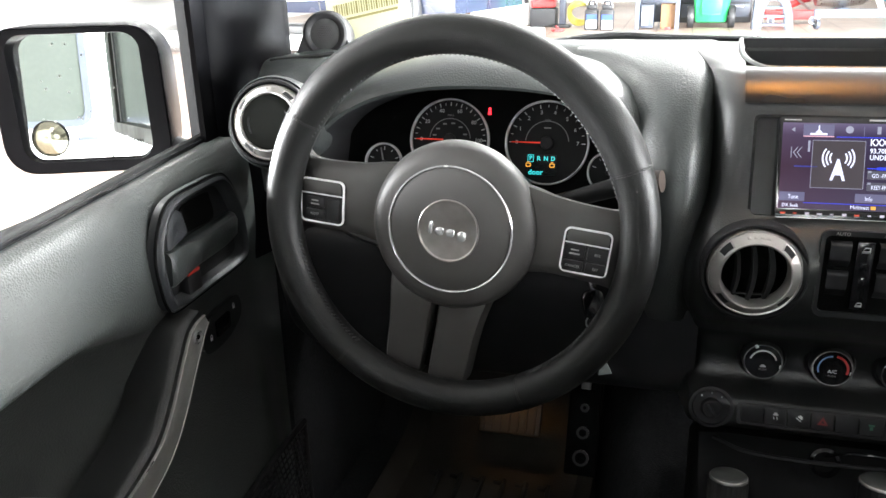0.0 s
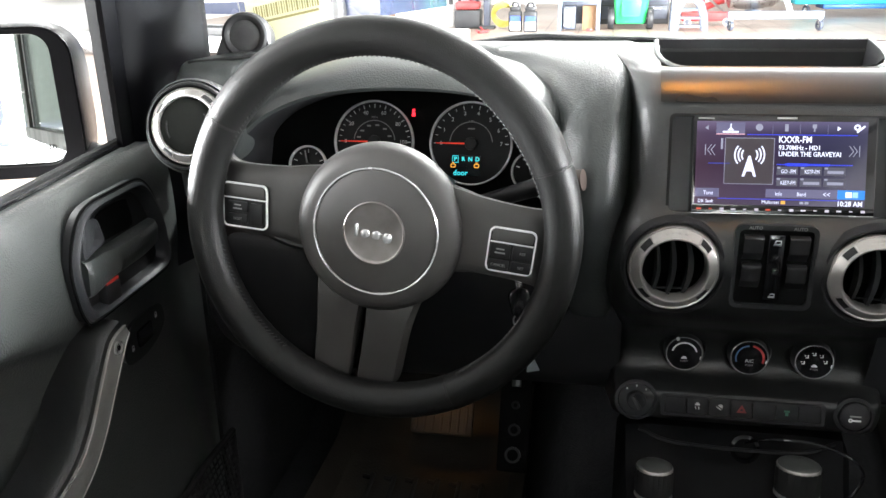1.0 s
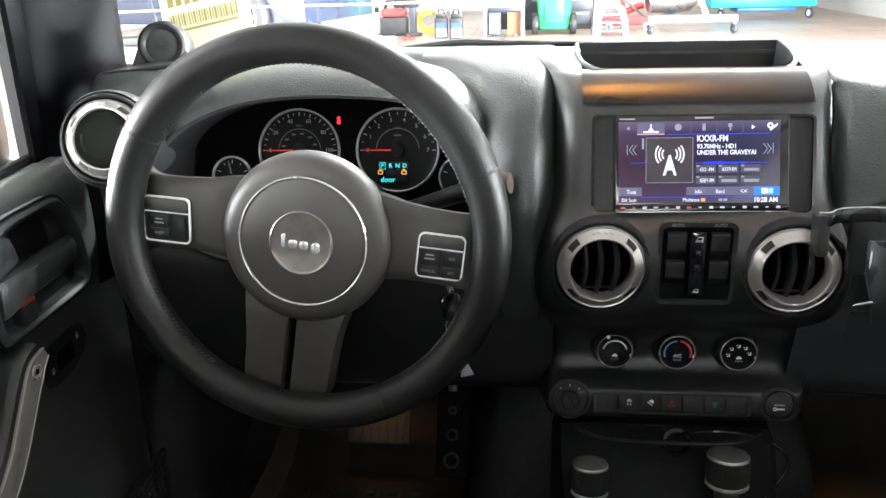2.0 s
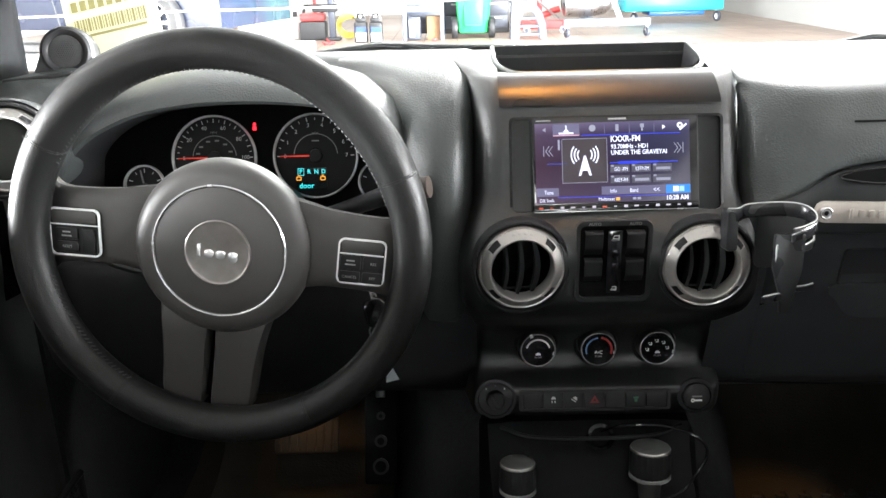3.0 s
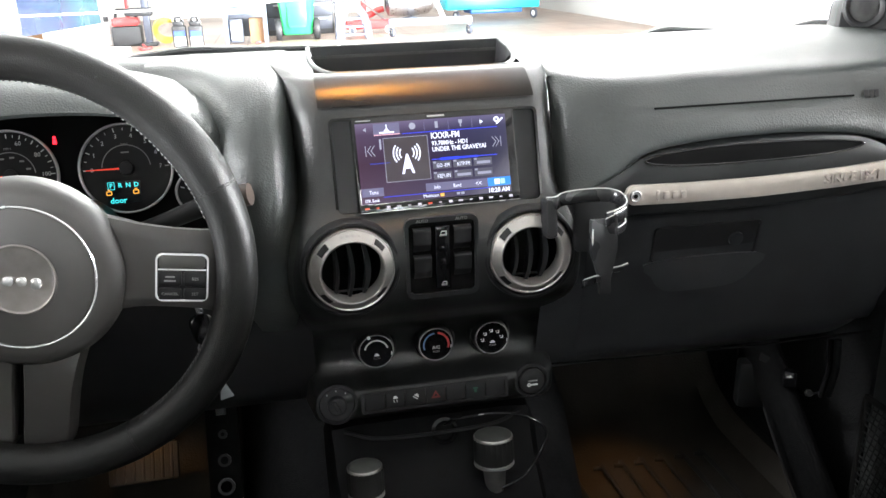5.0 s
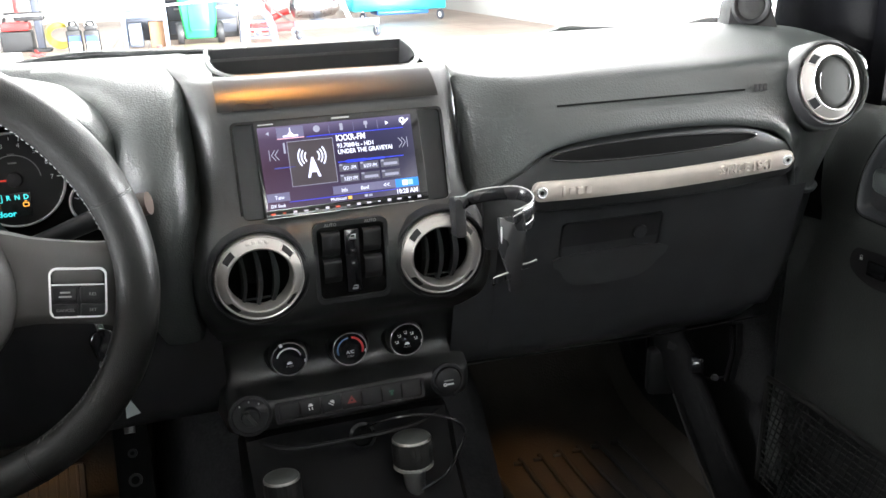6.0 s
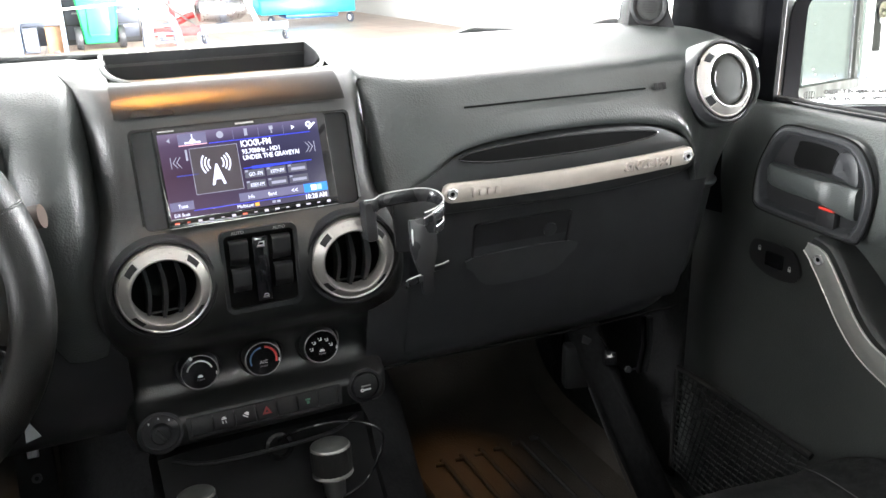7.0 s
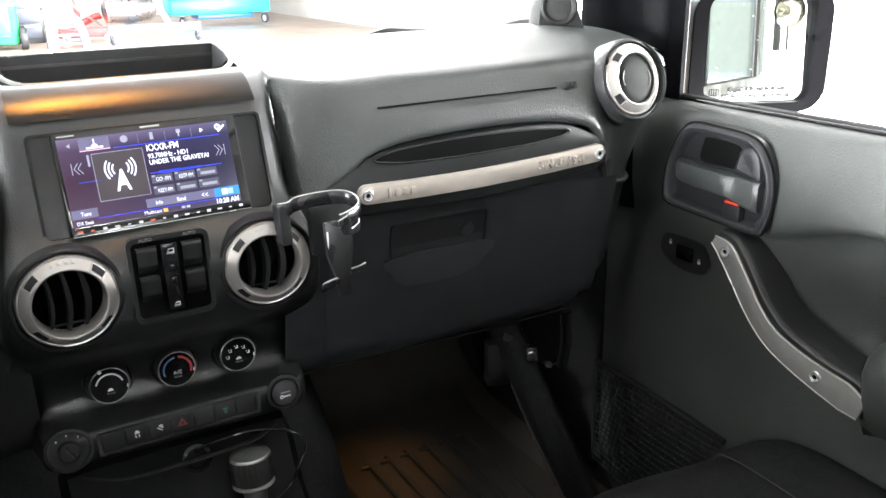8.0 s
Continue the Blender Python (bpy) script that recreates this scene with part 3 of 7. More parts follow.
for u, d in ((0.073, 1), (0.936, -1)):
    cx, cy = S(u, 0.345)
    ch = lambda o: prism([(d * (o + 0.0022), 0.0048), (d * (o + 0.0029), 0.0048), (d * (o - 0.0006), 0), (d * (o + 0.0029), -0.0048), (d * (o + 0.0022), -0.0048), (d * (o - 0.0014), 0)], 0.0003, up_to(RL, cx, cy, 0.0012))
    part("seek_icon", join(ch(0.0), ch(0.0032), box(0.0006, 0.0097, 0.0003, 0, up_to(RL, cx - d * 0.0028, cy, 0.0012))), LCDG, display)
lcd_text("station_text", "KXXR-FM", 0.485, 0.217, 0.0082, LCDW, wide=0.0279, bold=0.00014)
lcd_text("station_text", "93.70MHz - HD1", 0.487, 0.312, 0.0058, LCDW, wide=0.0351, bold=0.00010)
lcd_text("station_text", "UNDER THE GRAVEYAI", 0.487, 0.387, 0.0060, LCDW, wide=0.0530, bold=0.0001)
for r, names in enumerate((("GO -FM", "KSTP-FM", ""), ("KEEY-FM", "", ""))):
    for c, body in enumerate(names):
        u, v = 0.544 + c * 0.138, 0.584 + r * 0.134
        lcd_box("preset_button", u, v, 0.124, 0.098, LCDD)
        lcd_box("preset_number", u - 0.05, v - 0.036, 0.018, 0.022, LCDG, 0.0011)
        if body:
            lcd_text("preset_text", body, u + 0.006, v + 0.010, 0.0050, LCDW, "CENTER", wide=0.0125)
        else:
            lcd_box("preset_text", u + 0.004, v + 0.010, 0.092, 0.034, LCDG, 0.0011)
lcd_box("tune_button", 0.074, 0.857, 0.142, 0.104, LCDT)
lcd_text("button_text", "Tune", 0.080, 0.862, 0.0052, LCDW, "CENTER")
lcd_box("menu_bar", 0.632, 0.854, 0.417, 0.101, LCDT)
lcd_text("button_text", "Info", 0.498, 0.862, 0.0050, LCDW, "CENTER")
lcd_text("button_text", "Band", 0.632, 0.862, 0.0050, LCDW, "CENTER")
lcd_text("button_text", "<<", 0.778, 0.862, 0.0070, LCDW, "CENTER")
lcd_box("blue_button", 0.919, 0.857, 0.157, 0.108, LCDC, 0.0009)
lcd_box("blue_button_icon", 0.905, 0.857, 0.036, 0.066, LCDW, 0.0012)
lcd_box("blue_button_icon", 0.943, 0.857, 0.030, 0.066, glow("display_pale_blue", (0.35, 0.62, 0.95), 1.0), 0.0012)
lcd_text("status_text", "DX Seek", 0.066, 0.962, 0.0044, LCDW, "CENTER", wide=0.0135)
lcd_text("status_text", "Multicast", 0.452, 0.962, 0.0044, LCDW, "CENTER", wide=0.0150)
lcd_box("status_icon", 0.527, 0.962, 0.026, 0.040, LCDO)
for u in (0.635, 0.665):
    lcd_box("status_icon", u, 0.962, 0.022, 0.030, LCDG)
lcd_text("clock_text", "10:28 AM", 0.912, 0.966, 0.0062, LCDW, "CENTER", bold=0.00008, wide=0.0205)
for u in (0.06, 0.832):
    cx, cy = S(u, 0.080)
    d = -1 if u < 0.5 else 1
    part("arrow_icon", prism([(d * 0.0018, 0), (-d * 0.0012, 0.002), (-d * 0.0012, -0.002)], 0.0003, up_to(RL, cx, cy, 0.0011)), LCDW if d > 0 else LCDG, display)
cx, cy = S(0.201, 0.072)
part("tab_icon", join(box(0.0009, 0.005, 0.0003, 0, up_to(RL, cx, cy + 0.0007, 0.0012)), prism([(-0.003, -0.003), (0.003, -0.003), (0, 0.0)], 0.0003, up_to(RL, cx, cy, 0.0012))), LCDW, display)
lcd_box("tab_text", 0.201, 0.128, 0.095, 0.020, LCDW, 0.0011)
cx, cy = S(0.37, 0.072)
part("tab_icon", lathe([(0.0, 0), (0.0032, 0)], up_to(RL, cx, cy, 0.0012), 20), LCDG, display)
lcd_box("tab_icon", 0.53, 0.075, 0.020, 0.085, LCDG, 0.0011)
lcd_box("tab_icon", 0.692, 0.055, 0.024, 0.045, LCDG, 0.0011)
lcd_box("tab_icon", 0.692, 0.095, 0.008, 0.050, LCDG, 0.0011)
cx, cy = S(0.951, 0.080)
part("wrench_icon", join(box(0.0085, 0.0016, 0.0003, 0, up_to(RL, cx + 0.001, cy - 0.0004, 0.0012, 40)), lathe([(0.0012, 0), (0.0028, 0)], up_to(RL, cx - 0.002, cy + 0.0012, 0.0012), 16)), LCDW, display)
lcd_box("side_mark", 0.152, 0.27, 0.012, 0.13, LCDG, 0.0010)
keys = part("key_strip", box(0.1570, 0.0070, 0.0016, 0.0004, up_to(RA, 0, -0.0406, 0.0066)), GLOSS, radio)
for k in range(15):
    u = -0.072 + k * 0.0101
    part("key_mark", box((0.004, 0.0026, 0.0034)[k % 3], (0.0014, 0.0022, 0.001)[(k * 2) % 3], 0.0003, 0, up_to(RA, u, -0.0402, 0.0083)), KEYRED if k in (0, 1, 6) else KEYWHITE, keys)
part("key_strip_edge", box(0.1570, 0.0008, 0.0006, 0.0002, up_to(RA, 0, -0.0442, 0.0074)), CHROME, keys, "thin bright edge")
part("maker_mark", box(0.017, 0.0016, 0.0003, 0, up_to(RA, 0.002, 0.0424, 0.0076)), GREYPRINT, bezel)
part("maker_mark", box(0.014, 0.0011, 0.0003, 0, up_to(RA, -0.068, 0.0420, 0.0076)), GREYPRINT, bezel)


# ---------------------------------------------------------------- round vents
def vent_ring(m, r0, r1, h):
    """A conical silver ring that stands proud at its inner lip, with a bead at both edges."""
    return lathe([(r1 - 0.0012, -0.012), (r1 - 0.0010, h * 0.85), (r1 - 0.0002, h), (r1 + 0.0010, h * 1.02), (r1 + 0.0018, h * 0.93), (r1 + 0.0026, h * 0.90), (r0 - 0.0034, h * 0.26), (r0 - 0.0026, h * 0.20), (r0 - 0.0016, h * 0.24), (r0 - 0.0004, h * 0.10), (r0, -0.001), (r0 + 0.0004, -0.008)], m, 72)


def ring_pads(parent, m, r0, r1, h, angles=(42, 138, 222, 318)):
    for a in angles:
        mm = m @ pose(0, 0, 0, 0, 0, a)
        w = 9.5
        outer = lathe([(r1 + 0.0028, h * 0.5), (r1 + 0.0030, h * 0.93), (r0 - 0.0038, h * 0.33), (r0 - 0.0036, h * 0.0)], mm, 8, -w, w)
        part("ring_insert", outer, DARK, parent, "dark insert")
        for s in (-1, 1):
            part("insert_edge", tube([mm @ Vector((r * math.cos(radians(s * w * 1.12)), r * math.sin(radians(s * w * 1.12)), z)) for r, z in ((r1 + 0.0022, h * 0.93), (r0 - 0.0032, h * 0.28))], 0.0008, 6), SILVER, parent)


FLAP = mat("matt_charcoal_flap", (0.014, 0.015, 0.0135), 0.55, var=0.1, scale=60, bump=0.15, bump_scale=1100, spec=0.05)


def vent(x, y, z, lean, yaw, r0=0.0423, r1=0.0308, open_=True, roll=0.0):
    v = thing("air_vent", "round air vent with a satin silver ring and black slats" if open_ else "round air vent with a chrome ring and a closed dark flap", "air vent", (x, y, z), "round dashboard vents")
    m = fr(x, y, z, lean, yaw, roll)
    part("housing", lathe([(r0 + 0.0065, -0.012), (r0 + 0.0060, -0.002), (r0 + 0.0045, 0.0015), (r0 + 0.0025, 0.002), (r0 + 0.001, -0.001), (r0, -0.008)], m, 64), KNEE, v)
    ring = part("ring", vent_ring(m, r0, r1, 0.009), SILVER, v, "satin silver ring")
    ring_pads(ring, m, r0, r1, 0.0092)
    for k in range(4):
        a = 90 + (k - 1.5) * 9
        part("maker_mark", box(0.0034, 0.0030, 0.0006, 0.0002, m @ pose(0, 0, 0, 0, 0, a) @ pose((r0 + r1) / 2, 0, 0.0050, 0, 0, -90) @ pose(0, 0, 0, -32, 0, 0)), SILVER, ring)
    if open_:
        part("bowl", lathe([(r1 + 0.0004, 0.004), (r1 - 0.0008, -0.006), (r1 - 0.002, -0.02), (0.018, -0.034), (0.0, -0.036)], m, 48), mat_black(), v, "black air duct")
        for k, sx in enumerate((-0.0165, -0.0030, 0.0115)):
            hh = math.sqrt((r1 - 0.001) ** 2 - sx**2)
            rows = []
            for i in range(13):
                t = -1 + 2 * i / 12
                yy = hh * t
                bow = 0.0035 * (1 - t * t)
                rows.append([m @ Vector((sx - 0.0012 + bow * (0.6 + k * 0.3), yy, -0.018)), m @ Vector((sx - 0.0016 + bow, yy, -0.006 + 0.004 * (1 - t * t))), m @ Vector((sx + 0.0012 + bow + 0.0012 * k * (1 - t * t), yy, -0.005 + 0.004 * (1 - t * t))), m @ Vector((sx + 0.0020 + bow, yy, -0.018))])
            part("slat", loft(rows, True), KNEE, v)
        part("slat_rod", box(0.05, 0.0016, 0.003, 0.0005, up_to(m, 0, -r1 + 0.0055, -0.014)), TRIM, v)
    else:
        part("flap", lathe([(r1 - 0.0002, -0.004), (r1 - 0.0014, 0.0055), (r1 - 0.0030, 0.0066), (r1 - 0.012, 0.0076), (0.0, 0.0080)], m, 64), FLAP, v, "closed charcoal flap")
        for s in (-1, 1):
            part("finger_groove", tube([m @ Vector((s * 0.020 + 0.002 * (1 - t * t) * s, 0.009 * t, 0.0072)) for t in (-1, -0.5, 0, 0.5, 1)], 0.0011, 6), DARK, v)
        part("inner_bead", lathe([(r1 - 0.0006, 0.007), (r1 + 0.0000, 0.0096), (r1 + 0.0010, 0.0098), (r1 + 0.0018, 0.008)], m, 64), CHROME, v)
    return v


BLACKS = []


# matt black for ducts and dark plastic, and for shade painted into openings
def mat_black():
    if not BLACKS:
        BLACKS.append(mat("black_plastic_and_shade", (0.003, 0.003, 0.003), 0.8, var=0.1, spec=0.06))
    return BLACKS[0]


vent(SC - 0.0900, -0.0795, 1.1875, 0, 3)
vent(SC + 0.0875, -0.0795, 1.1865, 0, -3)
vent(-0.588, -0.044, 1.3060, 16, 8, 0.0405, 0.0302, False, 10)
vent(0.5557, -0.055, 1.3175, 16, 3, 0.0430, 0.0308, False, -6)
for x, s in ((-0.588, -1), (0.558, 1)):
    m = fr(x, -0.044 if s < 0 else -0.056, 1.3065 if s < 0 else 1.317, 16, -8 * s)
    part("vent_pod", lathe([(0.0500, -0.085), (0.0515, -0.045), (0.0515, -0.022), (0.0505, -0.009), (0.0480, -0.003), (0.0465, -0.005), (0.045, -0.012)], m, 56), PAD, dash, "rounded vinyl pod round a side vent")

# ---------------------------------------------------------------- window switches
SWM = fr(SC - 0.0015, -0.0775, 1.1912, 0)
sw = thing("window_switch_panel", "black window switch panel with four rockers", "switch panel", (SC, -0.07, 1.145))
part("plate", frame_ring(rrect(0.0725, 0.0825, 0.008), rrect(0.065, 0.073, 0.005), 0.0050, SWM, -0.004), TRIM, sw)
part("recess", box(0.067, 0.075, 0.002, 0, up_to(SWM, 0, 0, -0.0035)), mat_black(), sw)
part("centre_post", box(0.0145, 0.064, 0.0065, 0.0012, up_to(SWM, 0.0, 0.0010, -0.002)), GLOSS, sw)
for sx in (-1, 1):
    for yy in (0.0200, -0.0075):
        rows = []
        for yl, zl in ((0.0115, -0.001), (0.0110, 0.0040), (0.0090, 0.0058), (0.0030, 0.0052), (-0.0040, 0.0050), (-0.0062, 0.0040), (-0.0120, 0.0002), (-0.0125, -0.001)):
            rows.append([up_to(SWM, sx * 0.0198 + a, yy + yl, 0) @ Vector((0, 0, zl if abs(a) < 0.0075 else zl - 0.0010)) for a in (-0.0086, -0.0074, 0, 0.0074, 0.0086)])
        rows = [list(r) for r in zip(*[spline(c, 3) for c in zip(*rows)])]
        part("rocker", loft(rows), DARK, sw)
    part("lettering", text_bm("AUTO", 0.0042, up_to(SWM, sx * 0.0192, 0.0388, 0.0024), 0.0, "CENTER", bold=0.0001), GREYPRINT, sw, smooth=False)
for yy, hh in ((0.0105, 0.0075), (-0.0053, 0.0125)):
    part("thumb_rocker", box(0.0062, hh, 0.004, 0.0014, up_to(SWM, 0.0003, yy, 0.0035)), GLOSS, sw)
for yy, k in ((0.0255, 1.0), (-0.0260, 0.8)):
    part("window_icon", join(frame_ring([(-0.0035 * k, -0.0025 * k), (0.0035 * k, -0.0025 * k), (0.0035 * k, 0.0028 * k), (-0.0012 * k, 0.0028 * k)], [(-0.0024 * k, -0.0004 * k), (0.0026 * k, -0.0004 * k), (0.0026 * k, 0.0020 * k), (-0.0009 * k, 0.0020 * k)], 0.0002, up_to(SWM, 0.0003, yy, 0.0046)), box(0.0068 * k, 0.0013 * k, 0.0002, 0, up_to(SWM, 0.0003, yy - 0.0018 * k, 0.0046))), PRINT, sw)

# ---------------------------------------------------------------- climate knobs


def knob(x, kind, label):
    k = thing("climate_knob", label, "knob", (x, 0.0, 1.058), "climate control knobs")
    m = fr(x, 0.0090, 1.0632, 4) @ Matrix.Diagonal((0.89, 0.89, 1, 1))
    part("collar", lathe([(0.0285, -0.004), (0.0280, 0.003), (0.0255, 0.007), (0.0235, 0.006)], m, 40), DARK, k)
    part("grip", lathe([(0.0232, 0.002), (0.0225, 0.016), (0.0215, 0.0195)], m, 40), TRIM, k)
    part("chrome_rim", lathe([(0.0215, 0.0190), (0.0216, 0.0204), (0.0209, 0.0210), (0.0203, 0.0204)], m, 48), CHROME, k, "thin chrome rim")
    part("face", lathe([(0.0200, 0.0200), (0.0, 0.0208)], m, 40), GLOSS, k)
    f = up_to(m, 0, 0, 0.0213)
    arc = lambda r, w, a, b: lathe([(r, 0), (r + w, 0)], f, 20, a, b)
    if kind == 0:
        part("dial_mark", arc(0.0135, 0.0018, 15, 165), PRINT, k)
        part("pointer", box(0.0035, 0.004, 0.003, 0.0006, up_to(m, -0.0085, 0.0190, 0.0195, 25)), PRINT, k)
    elif kind == 1:
        part("dial_mark", arc(0.0145, 0.0018, 95, 200), mat("blue_print", (0.05, 0.12, 0.25), 0.5, var=0), k)
        part("dial_mark", arc(0.0145, 0.0026, -20, 80), mat("red_print", (0.35, 0.02, 0.02), 0.5, var=0), k)
        part("lettering", text_bm("A/C", 0.0060, up_to(f, 0, -0.0035), 0.0), PRINT, k, smooth=False)
    else:
        for a in (15, 55, 95, 135, 175):
            q = up_to(f, 0.0125 * math.cos(radians(a)), 0.0125 * math.sin(radians(a)) - 0.002)
            part("mode_icon", join(box(0.0012, 0.0036, 0.0002, 0, up_to(q, 0.001, 0)), box(0.0034, 0.0010, 0.0002, 0, up_to(q, 0, -0.0014)), box(0.0014, 0.0010, 0.0002, 0, up_to(q, -0.002, 0.001))), PRINT, k)
    if kind != 1:
        part("car_icon", join(box(0.0062, 0.0016, 0.0002, 0, up_to(f, 0, -0.0050)), box(0.0038, 0.0014, 0.0002, 0, up_to(f, 0, -0.0034))), PRINT, k)
    part("lettering", text_bm("PUSH", 0.0036, up_to(f, 0, -0.0088), 0.0), GREYPRINT, k, smooth=False)
    part("position_mark", box(0.0012, 0.004, 0.0005, 0.0002, up_to(f, 0.0185, -0.0035, 0.0003, -10)), PRINT, k)


knob(SC - 0.0650, 0, "black fan knob with a white dial arc")
knob(SC + 0.0010, 1, "black temperature knob with a blue and red arc")
knob(SC + 0.0650, 2, "black air direction knob with white icons")

# ---------------------------------------------------------------- lower switch row
ROW = fr(SC - 0.004, -0.0262, 1.0115, 10)
row = thing("switch_row", "row of black push switches with a red hazard switch", "switch row", (SC, -0.02, 1.0))
part("plate", frame_ring(rrect(0.165, 0.0235, 0.003), rrect(0.158, 0.0185, 0.002), 0.002, ROW), KNEE, row)
for k in range(7):
    xx = -0.0675 + k * 0.0225
    part("switch", box(0.0215, 0.0180, 0.0022, 0.0006, up_to(ROW, xx, 0, -0.0006)), KNEE, row)
    q = up_to(ROW, xx, 0.0004, 0.0018)
    if k == 3:
        part("hazard_icon", frame_ring([(-0.0052, -0.0038), (0.0052, -0.0038), (0, 0.0052)], [(-0.0018, -0.0018), (0.0018, -0.0018), (0, 0.0013)], 0.0002, q), mat("dim_red_print", (0.16, 0.012, 0.010), 0.5, var=0), row, "red triangle")
    elif k in (1, 2):
        q = up_to(q, 0, 0, 0, 0 if k == 1 else -35)
        marks = [box(0.0030, 0.0013, 0.0002, 0, up_to(q, 0, 0.0034)), box(0.0050, 0.0015, 0.0002, 0, up_to(q, 0, 0.0018))]
        marks += [box(0.0010, 0.0030, 0.0002, 0, up_to(q, dx, -0.0018, 0, 14)) for dx in (-0.0016, 0.0016)] if k == 1 else [box(0.0062, 0.0009, 0.0002, 0, up_to(q, 0, -0.0008))]
        part("switch_icon", join(*marks), PRINT, row)
    elif k == 5:
        part("switch_icon", join(box(0.0056, 0.0020, 0.0002, 0, up_to(q, 0, 0.0016)), box(0.0030, 0.0034, 0.0002, 0, up_to(q, 0, -0.0016))), mat("dim_green_print", (0.03, 0.13, 0.08), 0.5, var=0), row)
for xx, r, nm, lb in ((SC - 0.1125, 0.0195, "mirror_knob", "round black mirror adjuster knob"), (SC + 0.1065, 0.0165, "power_socket", "round black capped power socket")):
    m = fr(xx, -0.0245, 1.0135, 10)
    k = thing(nm, lb, "knob" if r > 0.018 else "socket", (xx, -0.02, 1.0))
    part("surround", lathe([(r + 0.0035, -0.002), (r + 0.003, 0.002), (r, 0.003), (r - 0.001, 0.0008), (r - 0.002, 0.0006)], m, 36), KNEE, k)
    if r > 0.018:
        part("dial", lathe([(r - 0.002, 0.001), (r - 0.006, 0.0012), (0.0105, 0.0015), (0.0100, 0.009), (0.0085, 0.0105), (0.004, 0.0108), (0.0, 0.0095)], m, 32), KNEE, k)
        part("grip_bar", box(0.004, 0.016, 0.004, 0.0012, up_to(m, 0, 0, 0.0095, 30)), TRIM, k)
        for a in (50, 90, 130):
            part("mark", box(0.0014, 0.002, 0.0002, 0, up_to(m, 0.0155 * math.cos(radians(a)), 0.0155 * math.sin(radians(a)), 0.0016)), PRINT, k)
    else:
        part("cap", lathe([(r - 0.0015, 0.0), (r - 0.002, 0.005), (r - 0.004, 0.0062), (0, 0.0066)], m, 32), DARK, k)
        part("mark", box(0.011, 0.0016, 0.0002, 0, up_to(m, 0, 0.001, 0.0068)), GREYPRINT, k)
        part("mark", join(box(0.009, 0.0018, 0.0002, 0, up_to(m, 0.001, -0.0035, 0.0068)), lathe([(0.0008, 0), (0.0022, 0)], up_to(m, -0.0045, -0.0035, 0.0068), 12)), PRINT, k)

# ---------------------------------------------------------------- instrument cluster
cl = thing("instrument_cluster", "black instrument cluster with four chrome ringed gauges, lit", "instrument cluster", (-0.38, 0.07, 1.17))
CM = fr(-0.385, 0.066, 1.262, 14)
part("panel", prism([(p.x + 0.385, (p.z - 1.262) / math.cos(radians(14))) for p in hood_ring(-0.006, 0)], 0.004, CM, 0, -0.004), mat_black(), cl)
DISPC = glow("display_cyan", (0.05, 0.75, 0.80), 0.9)
DISPO = glow("display_amber", (0.95, 0.40, 0.05), 0.9)
REDLAMP = glow("red_warning_lamp", (1.0, 0.015, 0.03), 3.0)


RINGS = mat('bright_gauge_ring', (0.92, 0.92, 0.93), 0.25, metal=0.15, var=0)


def gauge(cx, cz, r, ticks, a0, a1, nums, needle_angle, small=False):
    m = up_to(CM, cx + 0.385, (cz - 1.262) / math.cos(radians(14)), 0.0)
    g = part("gauge", lathe([(r - 0.001, 0.0006), (0, 0.0006)], m, 48), mat("gauge_face", (0.005, 0.005, 0.0055), 0.5, var=0.05, spec=0.2), cl, "black gauge face")
    part("gauge_ring", lathe([(r + 0.0015, 0), (r + 0.0014, 0.0050), (r + 0.0005, 0.0062), (r - 0.0004, 0.0056), (r - 0.0009, 0.001)], m, 64), RINGS, g, "chrome gauge ring")
    marks = []
    for i in range(ticks + 1):
        a = a0 + (a1 - a0) * i / ticks
        q = m @ pose(0, 0, 0, 0, 0, a)
        long = i % 2 == 0
        marks.append(box(0.0042 if long else 0.0026, 0.0009 if long else 0.0006, 0.0003, 0, up_to(q, r - 0.0050, 0, 0.0008)))
    part("tick_marks", join(*marks), PRINT, g)
    for t, a in nums:
        q = up_to(m, (r - 0.0115) * math.cos(radians(a)), (r - 0.0115) * math.sin(radians(a)), 0.0010)
        part("number", text_bm(t, 0.0062, q, 0.0), PRINT, g, smooth=False)
    q = m @ pose(0, 0, 0, 0, 0, needle_angle)
    part("needle", prism([(-0.002, -0.0010), (r - 0.006 if not small else r - 0.004, -0.0005), (r - 0.006 if not small else r - 0.004, 0.0005), (-0.002, 0.0010)], 0.0012, q, 0, 0.003), GREYPRINT if small else NEEDLE, g, "" if small else "red needle")
    part("needle_hub", lathe([(0.0075 if not small else 0.003, 0.001), (0.0068 if not small else 0.0026, 0.005), (0, 0.0056)], m, 24), DARK, g)
    if not small:
        part("inner_arc", lathe([(r * 0.52, 0.0009), (r * 0.54, 0.0009)], m, 32, 5, 175), GREYPRINT, g)
    return g


sp = gauge(-0.421, 1.269, 0.0455, 20, 180, 0, [(s, 180 - 180 * v / 100) for s, v in (("0", 0), ("20", 20), ("40", 40), ("60", 60), ("80", 80), ("100", 100))], 180)
ta = gauge(-0.3090, 1.269, 0.0455, 14, 180, 0, [(str(n), 180 - 180 * n / 7) for n in range(0, 8)], 180)
gauge(-0.5, 1.241, 0.0215, 4, 160, 20, [], 102, True)
gauge(-0.240, 1.240, 0.0215, 4, 160, 20, [], 45, True)
mt = up_to(CM, -0.3090 + 0.385, (1.269 - 1.262) / 0.97, 0.0012)
part("lettering", text_bm("RPM", 0.0036, up_to(mt, 0, 0.0245), 0.0), GREYPRINT, ta, smooth=False)
